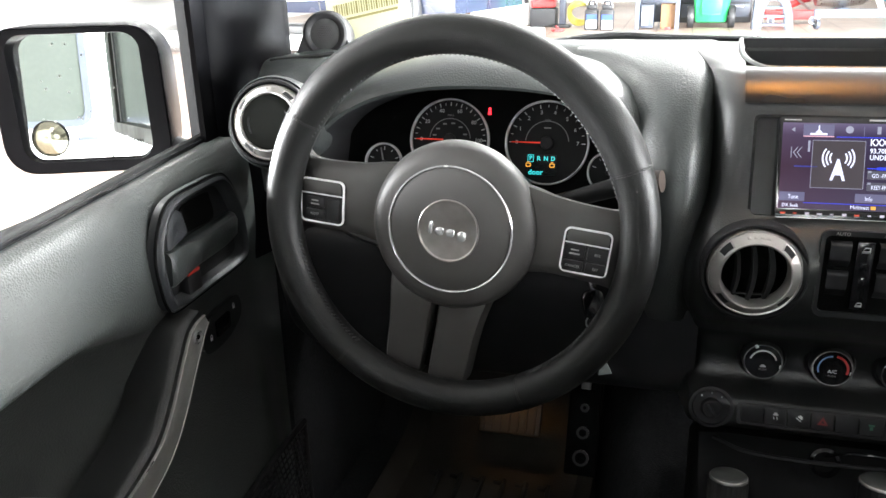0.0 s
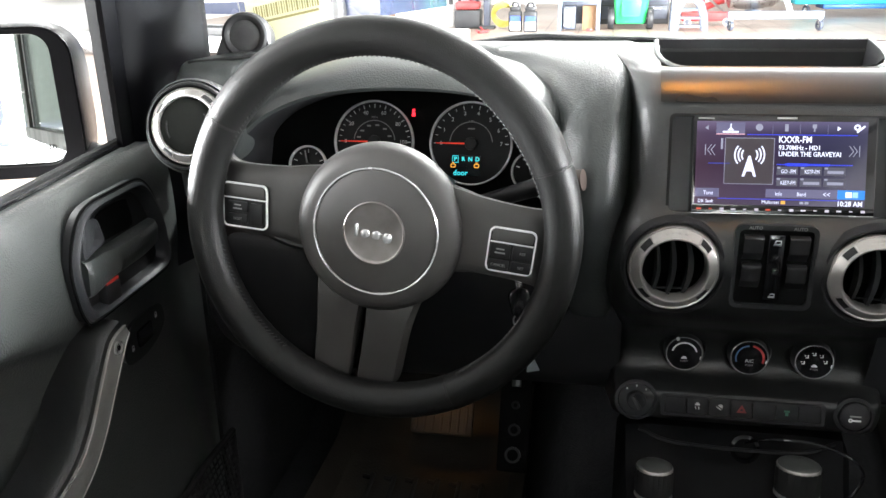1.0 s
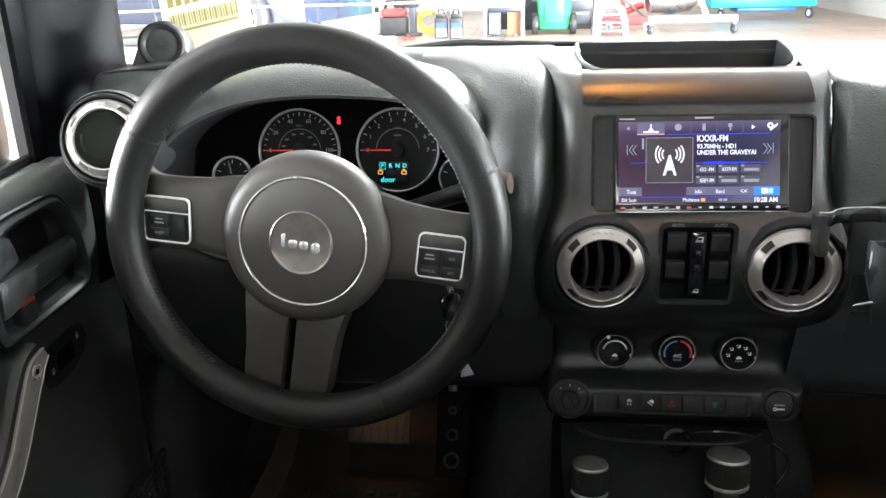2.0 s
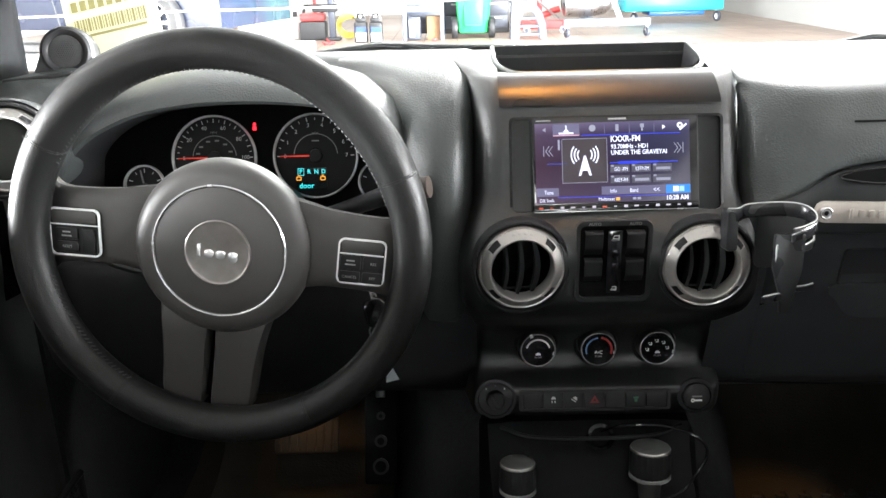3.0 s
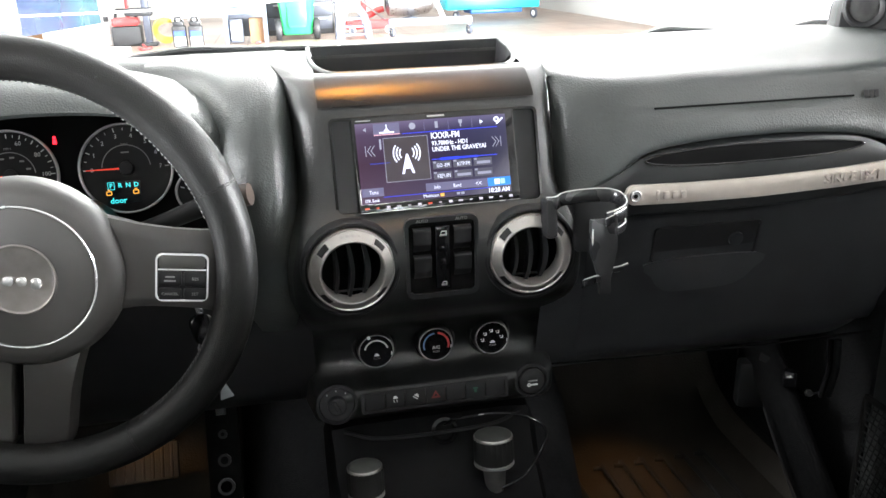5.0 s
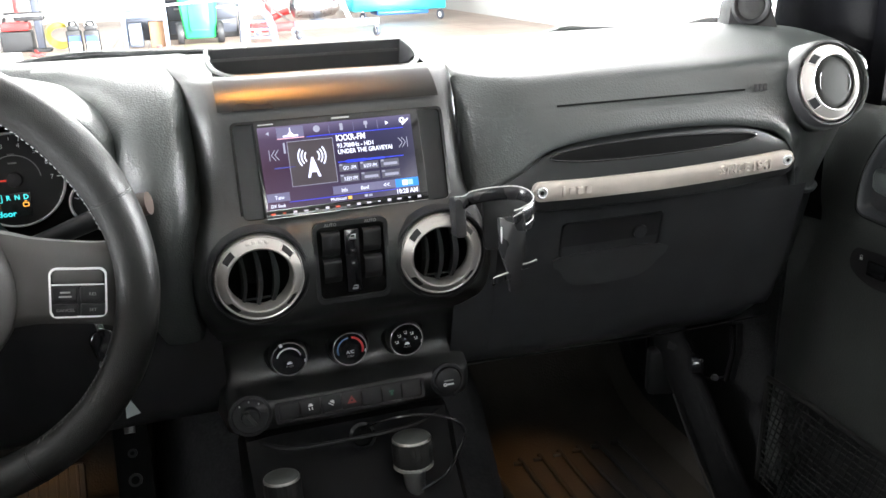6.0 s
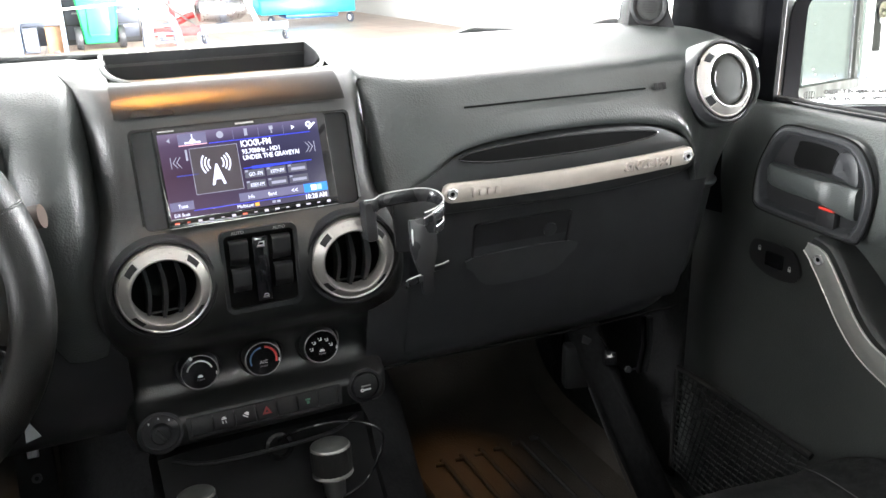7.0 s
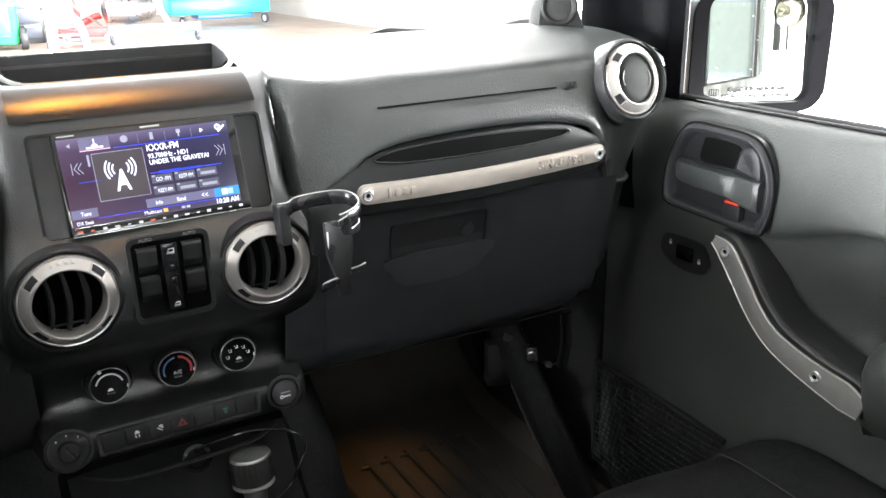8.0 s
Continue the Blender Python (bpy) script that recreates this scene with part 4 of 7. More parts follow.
part("lettering", box(0.008, 0.0014, 0.0002, 0, up_to(mt, 0, 0.0165)), GREYPRINT, ta)
ms = up_to(CM, -0.421 + 0.385, (1.269 - 1.262) / 0.97, 0.0012)
part("lettering", text_bm("MPH", 0.0036, up_to(ms, 0, 0.0275), 0.0), GREYPRINT, sp, smooth=False)
for a in (20, 50, 80, 110, 140, 165):
    part("inner_number", box(0.0045, 0.0018, 0.0002, 0, up_to(ms, 0.019 * math.cos(radians(a)), 0.019 * math.sin(radians(a)))), GREYPRINT, sp)
disp = part("gear_display", box(0.034, 0.023, 0.0006, 0, up_to(mt, -0.005, -0.0245, 0)), mat("display_glass", (0.004, 0.008, 0.010), 0.2, var=0), ta, "small lit cyan display")
for ch, dx in (("P", -0.0175), ("R", -0.0085), ("N", -0.0005), ("D", 0.0075)):
    part("gear_letter", text_bm(ch, 0.0066, up_to(mt, dx + 0.0005, -0.0175, 0.0012), 0.0, bold=0.0001), DISPC, disp, smooth=False)
part("gear_frame", frame_ring(rrect(0.0068, 0.0080, 0.0006, 2), rrect(0.0058, 0.0070, 0.0004, 2), 0.0002, up_to(mt, -0.017, -0.0175, 0.0010)), DISPC, disp)
part("display_text", text_bm("door", 0.0082, up_to(mt, -0.0110, -0.0330, 0.0012), 0.0, bold=0.00012), DISPC, disp, smooth=False)
for dx in (-0.0195, 0.0072):
    part("warning_icon", join(frame_ring(rrect(0.0058, 0.0044, 0.001, 2), rrect(0.0040, 0.0026, 0.0006, 2), 0.0002, up_to(mt, dx, -0.0248, 0.0012)), box(0.0024, 0.001, 0.0002, 0, up_to(mt, dx, -0.0215, 0.0012))), DISPO, disp)
mr = up_to(CM, -0.3755 + 0.385, (1.3005 - 1.262) / 0.97, 0.0012)
part("belt_lamp", join(lathe([(0, 0), (0.0016, 0)], up_to(mr, 0, 0.0034), 12), prism([(-0.0019, -0.0030), (0.0019, -0.0030), (0.0015, 0.0015), (-0.0015, 0.0015)], 0.0002, mr)), REDLAMP, cl, "lit red warning lamp")

# ---------------------------------------------------------------- steering wheel
wheel = thing("steering_wheel", "black leather steering wheel with a round hub and chrome rings", "steering wheel", (-0.372, -0.106, 1.05))
WM = fr(-0.3697, -0.123, 1.2294, 4.5, -2.5)
WR = WM @ pose(0, 0, 0, 0, 0, -6.5)
HM = up_to(WR, 0.0020, -0.0015, -0.026) @ Matrix.Diagonal((0.995, 0.995, 1, 1))


def rim_point(a, b, grow=0.0):
    """On the rim: a round the wheel, b round the leather (0 outwards, 90 to the driver), degrees."""
    ra = radians(a)
    grip = 0.0016 * math.exp(-((((a - 40) + 180) % 360 - 180) / 16) ** 2) + 0.0016 * math.exp(-((((a - 140) + 180) % 360 - 180) / 16) ** 2)
    r = 0.0178 + grip + grow
    rad = 0.1745 + r * math.cos(radians(b)) * 0.98
    return WR @ Vector((rad * math.cos(ra), rad * math.sin(ra), r * 1.02 * math.sin(radians(b))))


part("rim", loft([[rim_point(a * 3, b * 20) for b in range(18)] for a in range(120)], True, True), LEATHER, wheel, "black leather rim")
for a in (27, 153, 238.5, 301.5):
    part("seam", loft([[rim_point(a + da, b * 15, g) for b in range(24)] for da, g in ((-0.5, -0.0004), (-0.3, 0.0003), (0.0, -0.0006), (0.3, 0.0003), (0.5, -0.0004))], True), LEATHER, wheel)
for first, count in ((20, 86), (195, 28), (306, 22)):
    st = []
    for a in [first + i * 1.6 for i in range(count)]:
        p, q = rim_point(a, 158, 0.0004), rim_point(a + 0.9, 170, 0.0004)
        st.append(tube([p, (p + q) / 2, q], 0.0006, 5))
    part("stitching", join(*st), THREAD, wheel, "pale stitches on the inner edge")["kind"] = "stuff"

part("hub", lathe([(0.060, -0.020), (0.076, -0.008), (0.0812, 0.008), (0.0815, 0.018), (0.0795, 0.026), (0.0745, 0.0315), (0.067, 0.0342), (0.0605, 0.0342)], HM, 72), SPOKE, wheel, "graphite plastic hub")
part("airbag_cover", lathe([(0.0590, 0.0330), (0.0585, 0.0350), (0.054, 0.0362), (0.040, 0.0376), (0.020, 0.0384), (0.0, 0.0386)], HM, 72), SPOKE, wheel)
part("hub_ring", lathe([(0.0610, 0.0325), (0.0610, 0.0354), (0.0603, 0.0362), (0.0595, 0.0358), (0.0590, 0.0340)], HM, 80), CHROME, wheel, "thin chrome ring")
emblem = part("emblem", lathe([(0.0300, 0.0370), (0.0300, 0.0392), (0.0290, 0.0398), (0.0282, 0.0390), (0.0270, 0.0387), (0.0, 0.0390)], HM, 56), mat("emblem_brushed_silver", (0.27, 0.25, 0.24), 0.34, metal=0.9, var=0.1, scale=90), wheel, "round brushed silver emblem")
# the maker's mark, as plain raised shapes
for dx, w, h, dy in ((-0.0165, 0.0036, 0.0125, 0.0010), (-0.0075, 0.0085, 0.0078, -0.0012), (0.0030, 0.0085, 0.0078, -0.0012), (0.0140, 0.0085, 0.0098, -0.0026)):
    part("raised_mark", prism(rrect(w, h, min(w, h) * 0.42, 4), 0.0020, up_to(HM, dx, dy, 0.0388), 0.0006), CHROME, emblem)
for s in (-1, 1):
    part("cover_notch", box(0.0016, 0.004, 0.002, 0.0004, up_to(HM, s * 0.0600, 0.001, 0.0345)), CHROME, wheel)


def spoke(s):
    """A side spoke with its button pad: s -1 or 1."""
    rows = []
    for x, y0, y1, z, th in ((0.060, -0.034, 0.047, 0.012, 0.020), (0.078, -0.031, 0.045, 0.016, 0.018), (0.095, -0.028, 0.042, 0.017, 0.015), (0.125, -0.029, 0.039, 0.015, 0.014), (0.150, -0.033, 0.038, 0.010, 0.014), (0.163, -0.042, 0.043, 0.003, 0.013), (0.172, -0.054, 0.054, -0.003, 0.010)):
        z = z - 0.022
        prof = [(y0, z - th), (y0 - 0.001, z - 0.004), (y0 + 0.003, z), (y0 + 0.010, z + 0.0015), ((y0 + y1) / 2, z + 0.002), (y1 - 0.010, z + 0.0015), (y1 - 0.003, z), (y1 + 0.001, z - 0.004), (y1, z - th)]
        rows.append([WR @ Vector((s * x, yy, zz)) for yy, zz in prof])
    rows = [list(r) for r in zip(*[spline(c, 3) for c in zip(*rows)])]
    sk = part("spoke", loft(rows, True, False, True), SPOKE, wheel)
    pm = up_to(WR, 0.1280 if s > 0 else -0.1342, -0.0008, -0.0045, -1 if s > 0 else 3) @ pose(0, 0, 0, 0, s * 5, 0)
    w0, h0 = (0.0435, 0.0425) if s > 0 else (0.0495, 0.0445)
    part("pad_bezel", frame_ring(rrect(w0, h0, 0.006), rrect(w0 - 0.0030, h0 - 0.0030, 0.005), 0.0024, pm), RINGS, sk, "thin chrome bezel")
    part("pad", prism(rrect(w0 - 0.003, h0 - 0.003, 0.005), 0.0012, pm), DARK, sk)
    part("pad_lid", prism(rrect(w0 - 0.006, 0.0125, 0.003), 0.0024, up_to(pm, 0, 0.0142, 0), 0.0006), SPOKE, sk)
    part("pad_line", box(w0 - 0.004, 0.0011, 0.0022, 0, up_to(pm, 0, 0.0070, 0)), RINGS, sk)
    if s > 0:
        spots = [(-0.0098, -0.0010, 0.0185, 0.0135), (0.0108, -0.0010, 0.0185, 0.0135), (-0.0098, -0.0145, 0.0185, 0.0105), (0.0108, -0.0145, 0.0185, 0.0105)]
    else:
        spots = [(-0.0075, -0.0015, 0.0215, 0.0105), (-0.0075, -0.0135, 0.0215, 0.0095), (0.0130, -0.0075, 0.0130, 0.0220)]
    words = ["", "RES", "CANCEL", "SET"] if s > 0 else ["", "RESET", ""]
    for (bx, by, bw, bh), word in zip(spots, words):
        b = part("button", prism(rrect(bw, bh, 0.0016, 3), 0.0028, up_to(pm, bx, by, 0), 0.0006), DARK, sk)
        if word:
            part("lettering", text_bm(word, 0.0036, up_to(pm, bx, by, 0.0030), 0.0), GREYPRINT, b, smooth=False)
        elif bw > 0.015:
            part("lettering", box(0.0075, 0.0014, 0.0002, 0, up_to(pm, bx, by + 0.0018, 0.0029)), GREYPRINT, b)
            part("lettering", box(0.0095, 0.0014, 0.0002, 0, up_to(pm, bx, by - 0.0018, 0.0029)), GREYPRINT, b)


spoke(-1)
spoke(1)
# the lower spoke: two satin plates with a slot between
LS = up_to(WR, 0.0008, 0, -0.024, -5.6)
for s in (-1, 1):
    rows = []
    for y, xi, xo, z in ((-0.062, 0.0026, 0.052, 0.018), (-0.080, 0.0030, 0.0490, 0.021), (-0.100, 0.0040, 0.0465, 0.019), (-0.125, 0.0040, 0.0450, 0.0145), (-0.150, 0.0038, 0.0442, 0.0105), (-0.161, 0.0038, 0.0425, 0.0085), (-0.1665, 0.0042, 0.0385, 0.0060), (-0.1685, 0.0050, 0.0350, 0.0)):
        prof = [(xi, z - 0.020), (xi, z - 0.003), (xi + 0.0015, z - 0.0005), ((xi + xo) / 2, z + 0.0015), (xo - 0.0025, z), (xo, z - 0.0035), (xo + 0.001, z - 0.020)]
        rows.append([LS @ Vector((s * xx, y, zz)) for xx, zz in prof])
    rows = [list(r) for r in zip(*[spline(c, 3) for c in zip(*rows)])]
    part("lower_spoke", loft(rows, True, False, True), SPOKE, wheel, "graphite satin plate")
part("lower_spoke_core", box(0.064, 0.10, 0.012, 0.004, up_to(LS, 0, -0.112, -0.014)), mat_black(), wheel)
part("column_shroud", tube([WM @ Vector((0, -0.004 * k, -0.015 - 0.03 * k)) for k in range(0, 6)], 0.052, 24), DARK, wheel, "black steering column shroud")

# stalk and the key side of the column
stalk = thing("wiper_stalk", "black wiper stalk with a brown end cap", "control stalk", (-0.30, -0.04, 1.25))
part("arm", tube(spline([(-0.315, -0.030, 1.222), (-0.27, -0.045, 1.238), (-0.225, -0.058, 1.256), (-0.198, -0.064, 1.264)], 5), 0.0085, 14, taper=[0.8 + 0.03 * i for i in range(16)]), DARK, stalk)
part("twist_ring", tube([(-0.222, -0.0585, 1.2565), (-0.206, -0.062, 1.2615)], 0.0108, 16), TRIM, stalk)
part("end_cap", tube([(-0.196, -0.0640, 1.2645), (-0.181, -0.068, 1.2670)], 0.0105, 16), mat("warm_brown_plastic", (0.035, 0.022, 0.016), 0.45, var=0.1), stalk, "brown end cap")
for k in range(2):
    part("mark", box(0.003, 0.003, 0.0006, 0, fr(-0.212, -0.0740, 1.266 - 0.006 * k, 20)), GREYPRINT, stalk)
key = thing("ignition_key", "metal key with a tag hanging from the column", "key", (-0.245, -0.03, 1.10))
part("blade", box(0.007, 0.022, 0.0022, 0.0006, fr(-0.243, -0.048, 1.155, 10, 0, 12)), STEEL, key)
part("head", prism(rrect(0.022, 0.030, 0.008), 0.006, fr(-0.241, -0.052, 1.132, 10, 20, 10), 0.0015), GLOSS, key)
part("ring", tube([(-0.238 + 0.009 * math.cos(a), -0.056, 1.112 + 0.009 * math.sin(a)) for a in [i * 0.42 for i in range(15)]], 0.0009, 6, True), STEEL, key)
part("tag", prism([(0, 0.012), (0.010, -0.010), (-0.006, -0.014)], 0.0008, fr(-0.228, -0.060, 1.070, 5, -25, 10)), mat("grey_tag_plastic", (0.22, 0.24, 0.25), 0.4, var=0.1), key)

# ---------------------------------------------------------------- grab bar, glove box, airbag seam
bar = thing("grab_bar", "satin silver bar across the passenger dashboard with raised lettering", "grab bar", (0.35, -0.06, 1.2))
BARC = [(0.1885, 1.2325), (0.25, 1.2308), (0.335, 1.2305), (0.43, 1.2330), (0.512, 1.2368)]


def bar_pt(u, v, out=0.0):
    """u along the bar 0 to 1, v across -1 to 1."""
    x = 0.1885 + 0.3225 * u
    zc = float(np.interp(x, [b[0] for b in BARC], [b[1] for b in BARC]))
    h = 0.0104
    end = min(u, 1 - u) * 0.330
    if end < h:
        h *= math.sqrt(max(1 - (1 - end / h) ** 2, 0.0025))
    return Vector((x, -0.0635 - out - 0.0025 * math.sin(math.pi * u) - 0.0018 * (1 - v * v), zc + h * v))


us = [i * 0.008 for i in range(6)] + [0.05 + 0.9 * i / 24 for i in range(25)] + [0.96 + 0.008 * i for i in range(6)]
rows = [[bar_pt(u, v) for v in (-1, -0.92, -0.6, 0, 0.6, 0.92, 1)] for u in us]
back = [[p + Vector((0, 0.008, 0)) for p in (r[0], r[-1])] for r in rows]
part("face", loft([[b[0]] + r + [b[1]] for r, b in zip(rows, back)], True, False, True), BARSILVER, bar, "satin silver face")
for u, lab in ((0.030, "screw"), (0.968, "screw")):
    m = fr(*bar_pt(u, 0, 0.0005), 0)
    part(lab, lathe([(0.0062, -0.002), (0.0062, 0.0008), (0.0052, 0.0016), (0.0044, 0.0009), (0.0, 0.0009)], m, 24), CHROME, bar, "recessed steel screw")
    part("screw_socket", lathe([(0.0026, 0.0011), (0.0, 0.0011)], m, 6), mat_black(), bar)
for k in range(4):
    u = 0.105 + k * 0.0290
    p = bar_pt(u, -0.05, 0.0008)
    part("raised_mark", prism(rrect(0.0062 if k else 0.003, 0.008 if k else 0.011, 0.0014, 3), 0.0026, fr(p.x, p.y + 0.0012, p.z, 0), 0.0005), BARSILVER, bar)
p = bar_pt(0.797, 0.0, 0.0006)
part("raised_lettering", text_bm("SINCE 1941", 0.0140, fr(p.x, p.y, p.z - 0.0002, 0, 2.5, 0), 0.0022, bold=0.0004), BARSILVER, bar, "raised letters", smooth=False)

# slot above the bar: a black sheet on the panel paints its shaded depth
slot = [(0.208, 1.267), (0.225, 1.2725), (0.27, 1.2765), (0.33, 1.2775), (0.40, 1.2755), (0.445, 1.2715), (0.456, 1.268), (0.440, 1.2635), (0.40, 1.2600), (0.33, 1.2585), (0.26, 1.2595), (0.225, 1.2625)]
pts = [(p.x, p.y) for p in spline([(x, z, 0) for x, z in slot], 5, True)]
cx, cz = 0.335, 1.266
part("slot_shade", prism([(x - cx, z - cz) for x, z in pts], 0.0015, fr(cx, -0.0618, cz, 0)), mat_black(), dash, "black sheet for the shade inside the slot")
part("slot_lip", tube([Vector((x, -0.0638, z)) for x, z in pts], 0.0011, 6, True), GLOSS, dash)

# glove box door
glove = thing("glove_box", "black glove box door with a recessed latch", "glove box", (0.32, -0.03, 1.0))


def face_y(z):
    return float(np.interp(z, [1.0, 1.04, 1.12, 1.19, 1.212], [0.02, 0.0, -0.022, -0.036, -0.038]))


rows = []
for i in range(13):
    z = 1.025 + 0.172 * i / 12
    rows.append([Vector((x, face_y(z) - (0.003 if 0.165 < x < 0.555 else -0.001), z)) for x in (0.160, 0.166, 0.2, 0.3, 0.4, 0.5, 0.55, 0.558)])
part("door", loft(rows), FASCIA, glove)
GM = fr(0.2985, -0.033, 1.160, -14)
part("latch_recess", prism(rrect(0.122, 0.041, 0.004), 0.0012, up_to(GM, 0, 0.004, -0.001)), DARK, glove)
part("latch_edge", frame_ring(rrect(0.126, 0.045, 0.005), rrect(0.121, 0.040, 0.003), 0.003, up_to(GM, 0, 0.004, -0.001)), DARK, glove)
lip = [(-0.062, -0.012), (0.064, -0.012), (0.060, -0.030), (0.048, -0.043), (0.025, -0.049), (-0.030, -0.049), (-0.048, -0.042), (-0.058, -0.028)]
part("latch_pull", prism([(p.x, p.y) for p in spline([(x, y, 0) for x, y in lip], 4, True)], 0.009, up_to(GM, 0, -0.004, -0.002), 0.003), mat("satin_latch_plastic", (0.030, 0.031, 0.033), 0.42, var=0.1, scale=30, bump=0.15, bump_scale=1000, spec=0.4), glove, "curved pull flap")
part("lock", lathe([(0.0085, 0), (0.0082, 0.003), (0.006, 0.0035), (0, 0.003)], up_to(GM, 0.036, 0.004, 0), 24), FASCIA, glove)
part("shut_line", tube([(0.118, -0.001, 1.018), (0.25, -0.0015, 1.013), (0.40, -0.0015, 1.008), (0.56, 0.004, 1.006)], 0.0012, 6), mat_black(), glove)
part("airbag_seam", tube([(x, -0.0455, 1.3163) for x in (0.2235, 0.30, 0.38, 0.450)], 0.0011, 6), mat_black(), dash)
for k in range(3):
    part("airbag_mark", box(0.0050, 0.0080, 0.0006, 0.0002, fr(0.4645 + 0.0060 * k, -0.0455, 1.3172, 15)), DARK, dash)

# ---------------------------------------------------------------- cabin shell
car = thing("off_road_car", "white off-road car with black pillars and lowered door windows", "car", (0, -0.8, GZ))


def mirrored(bm, s):
    if s < 0:
        bmesh.ops.transform(bm, matrix=Matrix.Diagonal((-1, 1, 1, 1)), verts=bm.verts)
    return bm


FLZ = 0.60
part("floor_pan", join(slab(-0.76, 0.76, -2.3, 0.46, FLZ - 0.05, FLZ),
     loft([[Vector((x, 0.44, FLZ - 0.002)) for x in (-0.76, 0.76)], [Vector((x, 0.52, FLZ + 0.03)) for x in (-0.76, 0.76)], [Vector((x, 0.66, 0.86)) for x in (-0.76, 0.76)], [Vector((x, 0.70, 1.32)) for x in (-0.76, 0.76)]])), CARPET, car, "black carpeted floor")
tun = []
for y, w, h in ((0.70, 0.27, 0.92), (0.5, 0.26, 0.90), (0.3, 0.24, 0.86), (0.1, 0.20, 0.82), (-0.1, 0.17, 0.80), (-1.0, 0.14, 0.76)):
    tun.append([Vector((x * w + 0.02, y, z)) for x, z in ((-1.15, FLZ - 0.01), (-1.0, h - 0.08), (-0.85, h - 0.02), (-0.6, h), (0.6, h), (0.85, h - 0.02), (1.0, h - 0.08), (1.15, FLZ - 0.01))])
part("tunnel", loft(tun), CARPET, car)
part("cowl", join(slab(-0.72, 0.72, 0.30, 0.52, 1.20, 1.29), slab(-0.74, 0.74, 0.50, 0.72, 1.15, 1.262)), DARK, car)
hood = []
for y, w, z in ((0.56, 0.70, 1.255), (0.9, 0.66, 1.235), (1.3, 0.61, 1.200), (1.55, 0.58, 1.172), (1.64, 0.57, 1.160), (1.68, 0.57, 1.135), (1.69, 0.57, 0.95)):
    hood.append([Vector((x * w, y, z - d)) for x, d in ((-1.0, 0.25), (-1.0, 0.03), (-0.97, 0.008), (-0.9, 0.0), (-0.5, -0.006), (0, -0.008), (0.5, -0.006), (0.9, 0.0), (0.97, 0.008), (1.0, 0.03), (1.0, 0.25))])
part("hood", loft(hood), WHITEPAINT, car, "white painted hood")

for s in (-1, 1):
    sec = [(0.745, 0.045), (0.712, 0.036), (0.700, 0.045), (0.690, 0.08), (0.678, 0.13), (0.670, 0.170), (0.672, 0.190), (0.70, 0.225), (0.745, 0.22)]
    rows = []
    for z in (1.10, 1.25, 1.32, 1.45, 1.65, 1.86):
        k = max(0.0, z - 1.45)
        rows.append([Vector((x - 0.20 * k, y - 0.33 * k, z)) for x, y in sec])
    part("windscreen_pillar", mirrored(loft(rows, True, False, True), s), PILLAR, car, "black moulded windscreen pillar")
    fsec = [(0.722, 0.060), (0.706, 0.056), (0.704, 0.026), (0.705, 0.014), (0.712, 0.014)]
    rows = []
    for z in (1.24, 1.32, 1.45, 1.84):
        k = max(0.0, z - 1.45)
        rows.append([Vector((x - 0.19 * k, y - 0.33 * k, z)) for x, y in fsec])
    part("door_window_frame", mirrored(loft(rows, True, False, True), s), PILLAR, car)
    part("door_window_frame", mirrored(tube([(0.612, -0.15, 1.82), (0.605, -0.4, 1.83), (0.60, -0.97, 1.83)], 0.018, 8), s), DARK, car)
    part("centre_pillar", mirrored(loft([[Vector((x - 0.2 * max(0, z - 1.3), y, z)) for x, y in ((0.68, -0.98), (0.68, -1.16), (0.74, -1.16), (0.74, -0.98))] for z in (0.6, 1.3, 1.86)], True, False, True), s), TRIM, car)
    part("rear_pillar", mirrored(loft([[Vector((x - 0.2 * max(0, z - 1.3), y, z)) for x, y in ((0.68, -2.12), (0.68, -2.3), (0.74, -2.3), (0.74, -2.12))] for z in (0.6, 1.3, 1.86)], True, False, True), s), TRIM, car)
    part("body_side", mirrored(join(slab(0.742, 0.800, -2.32, 0.24, 0.55, 1.190), slab(0.69, 0.742, -2.3, -1.0, 0.6, 1.25)), s), WHITEPAINT, car, "white painted body side")
    part("door_handle", mirrored(box(0.02, 0.12, 0.035, 0.006, Matrix.Translation((0.811, -0.80, 1.12))), s), DARK, car)
    part("front_fender", mirrored(slab(0.62, 0.80, 0.24, 1.6, 0.95, 1.06), s), DARK, car)
    part("pillar_skin", mirrored(loft([[Vector((x - 0.2 * max(0, z - 1.3), y, z)) for x, y in ((0.735, -0.97), (0.735, -1.05), (0.768, -1.05), (0.768, -0.97))] for z in (1.20, 1.3, 1.86)], True, False, True), s), DARK, car)
    part("kick_panel", mirrored(slab(0.695, 0.74, 0.14, 0.72, 0.58, 1.30), s), CARPET, car)
for s in (-1, 1):
    for y in (0.98, -1.55):
        wm = mirrored(lathe([(0.22, -0.10), (0.36, -0.11), (0.395, -0.07), (0.395, 0.07), (0.36, 0.11), (0.22, 0.10)], Matrix.Translation((0.70, y, GZ + 0.395)) @ pose(0, 0, 0, 0, 90, 0), 40), s)
        wh = part("wheel", wm, RUBBER, car, "black tyre on a steel rim")
        part("rim", mirrored(lathe([(0.225, -0.06), (0.225, 0.085), (0.205, 0.075), (0.12, 0.045), (0.06, 0.07), (0.0, 0.075)], Matrix.Translation((0.70, y, GZ + 0.395)) @ pose(0, 0, 0, 0, 90, 0), 32), s), STEEL, wh)
    part("engine_side", mirrored(slab(0.50, 0.56, 0.70, 1.62, 0.60, 1.02), s), WHITEPAINT, car)
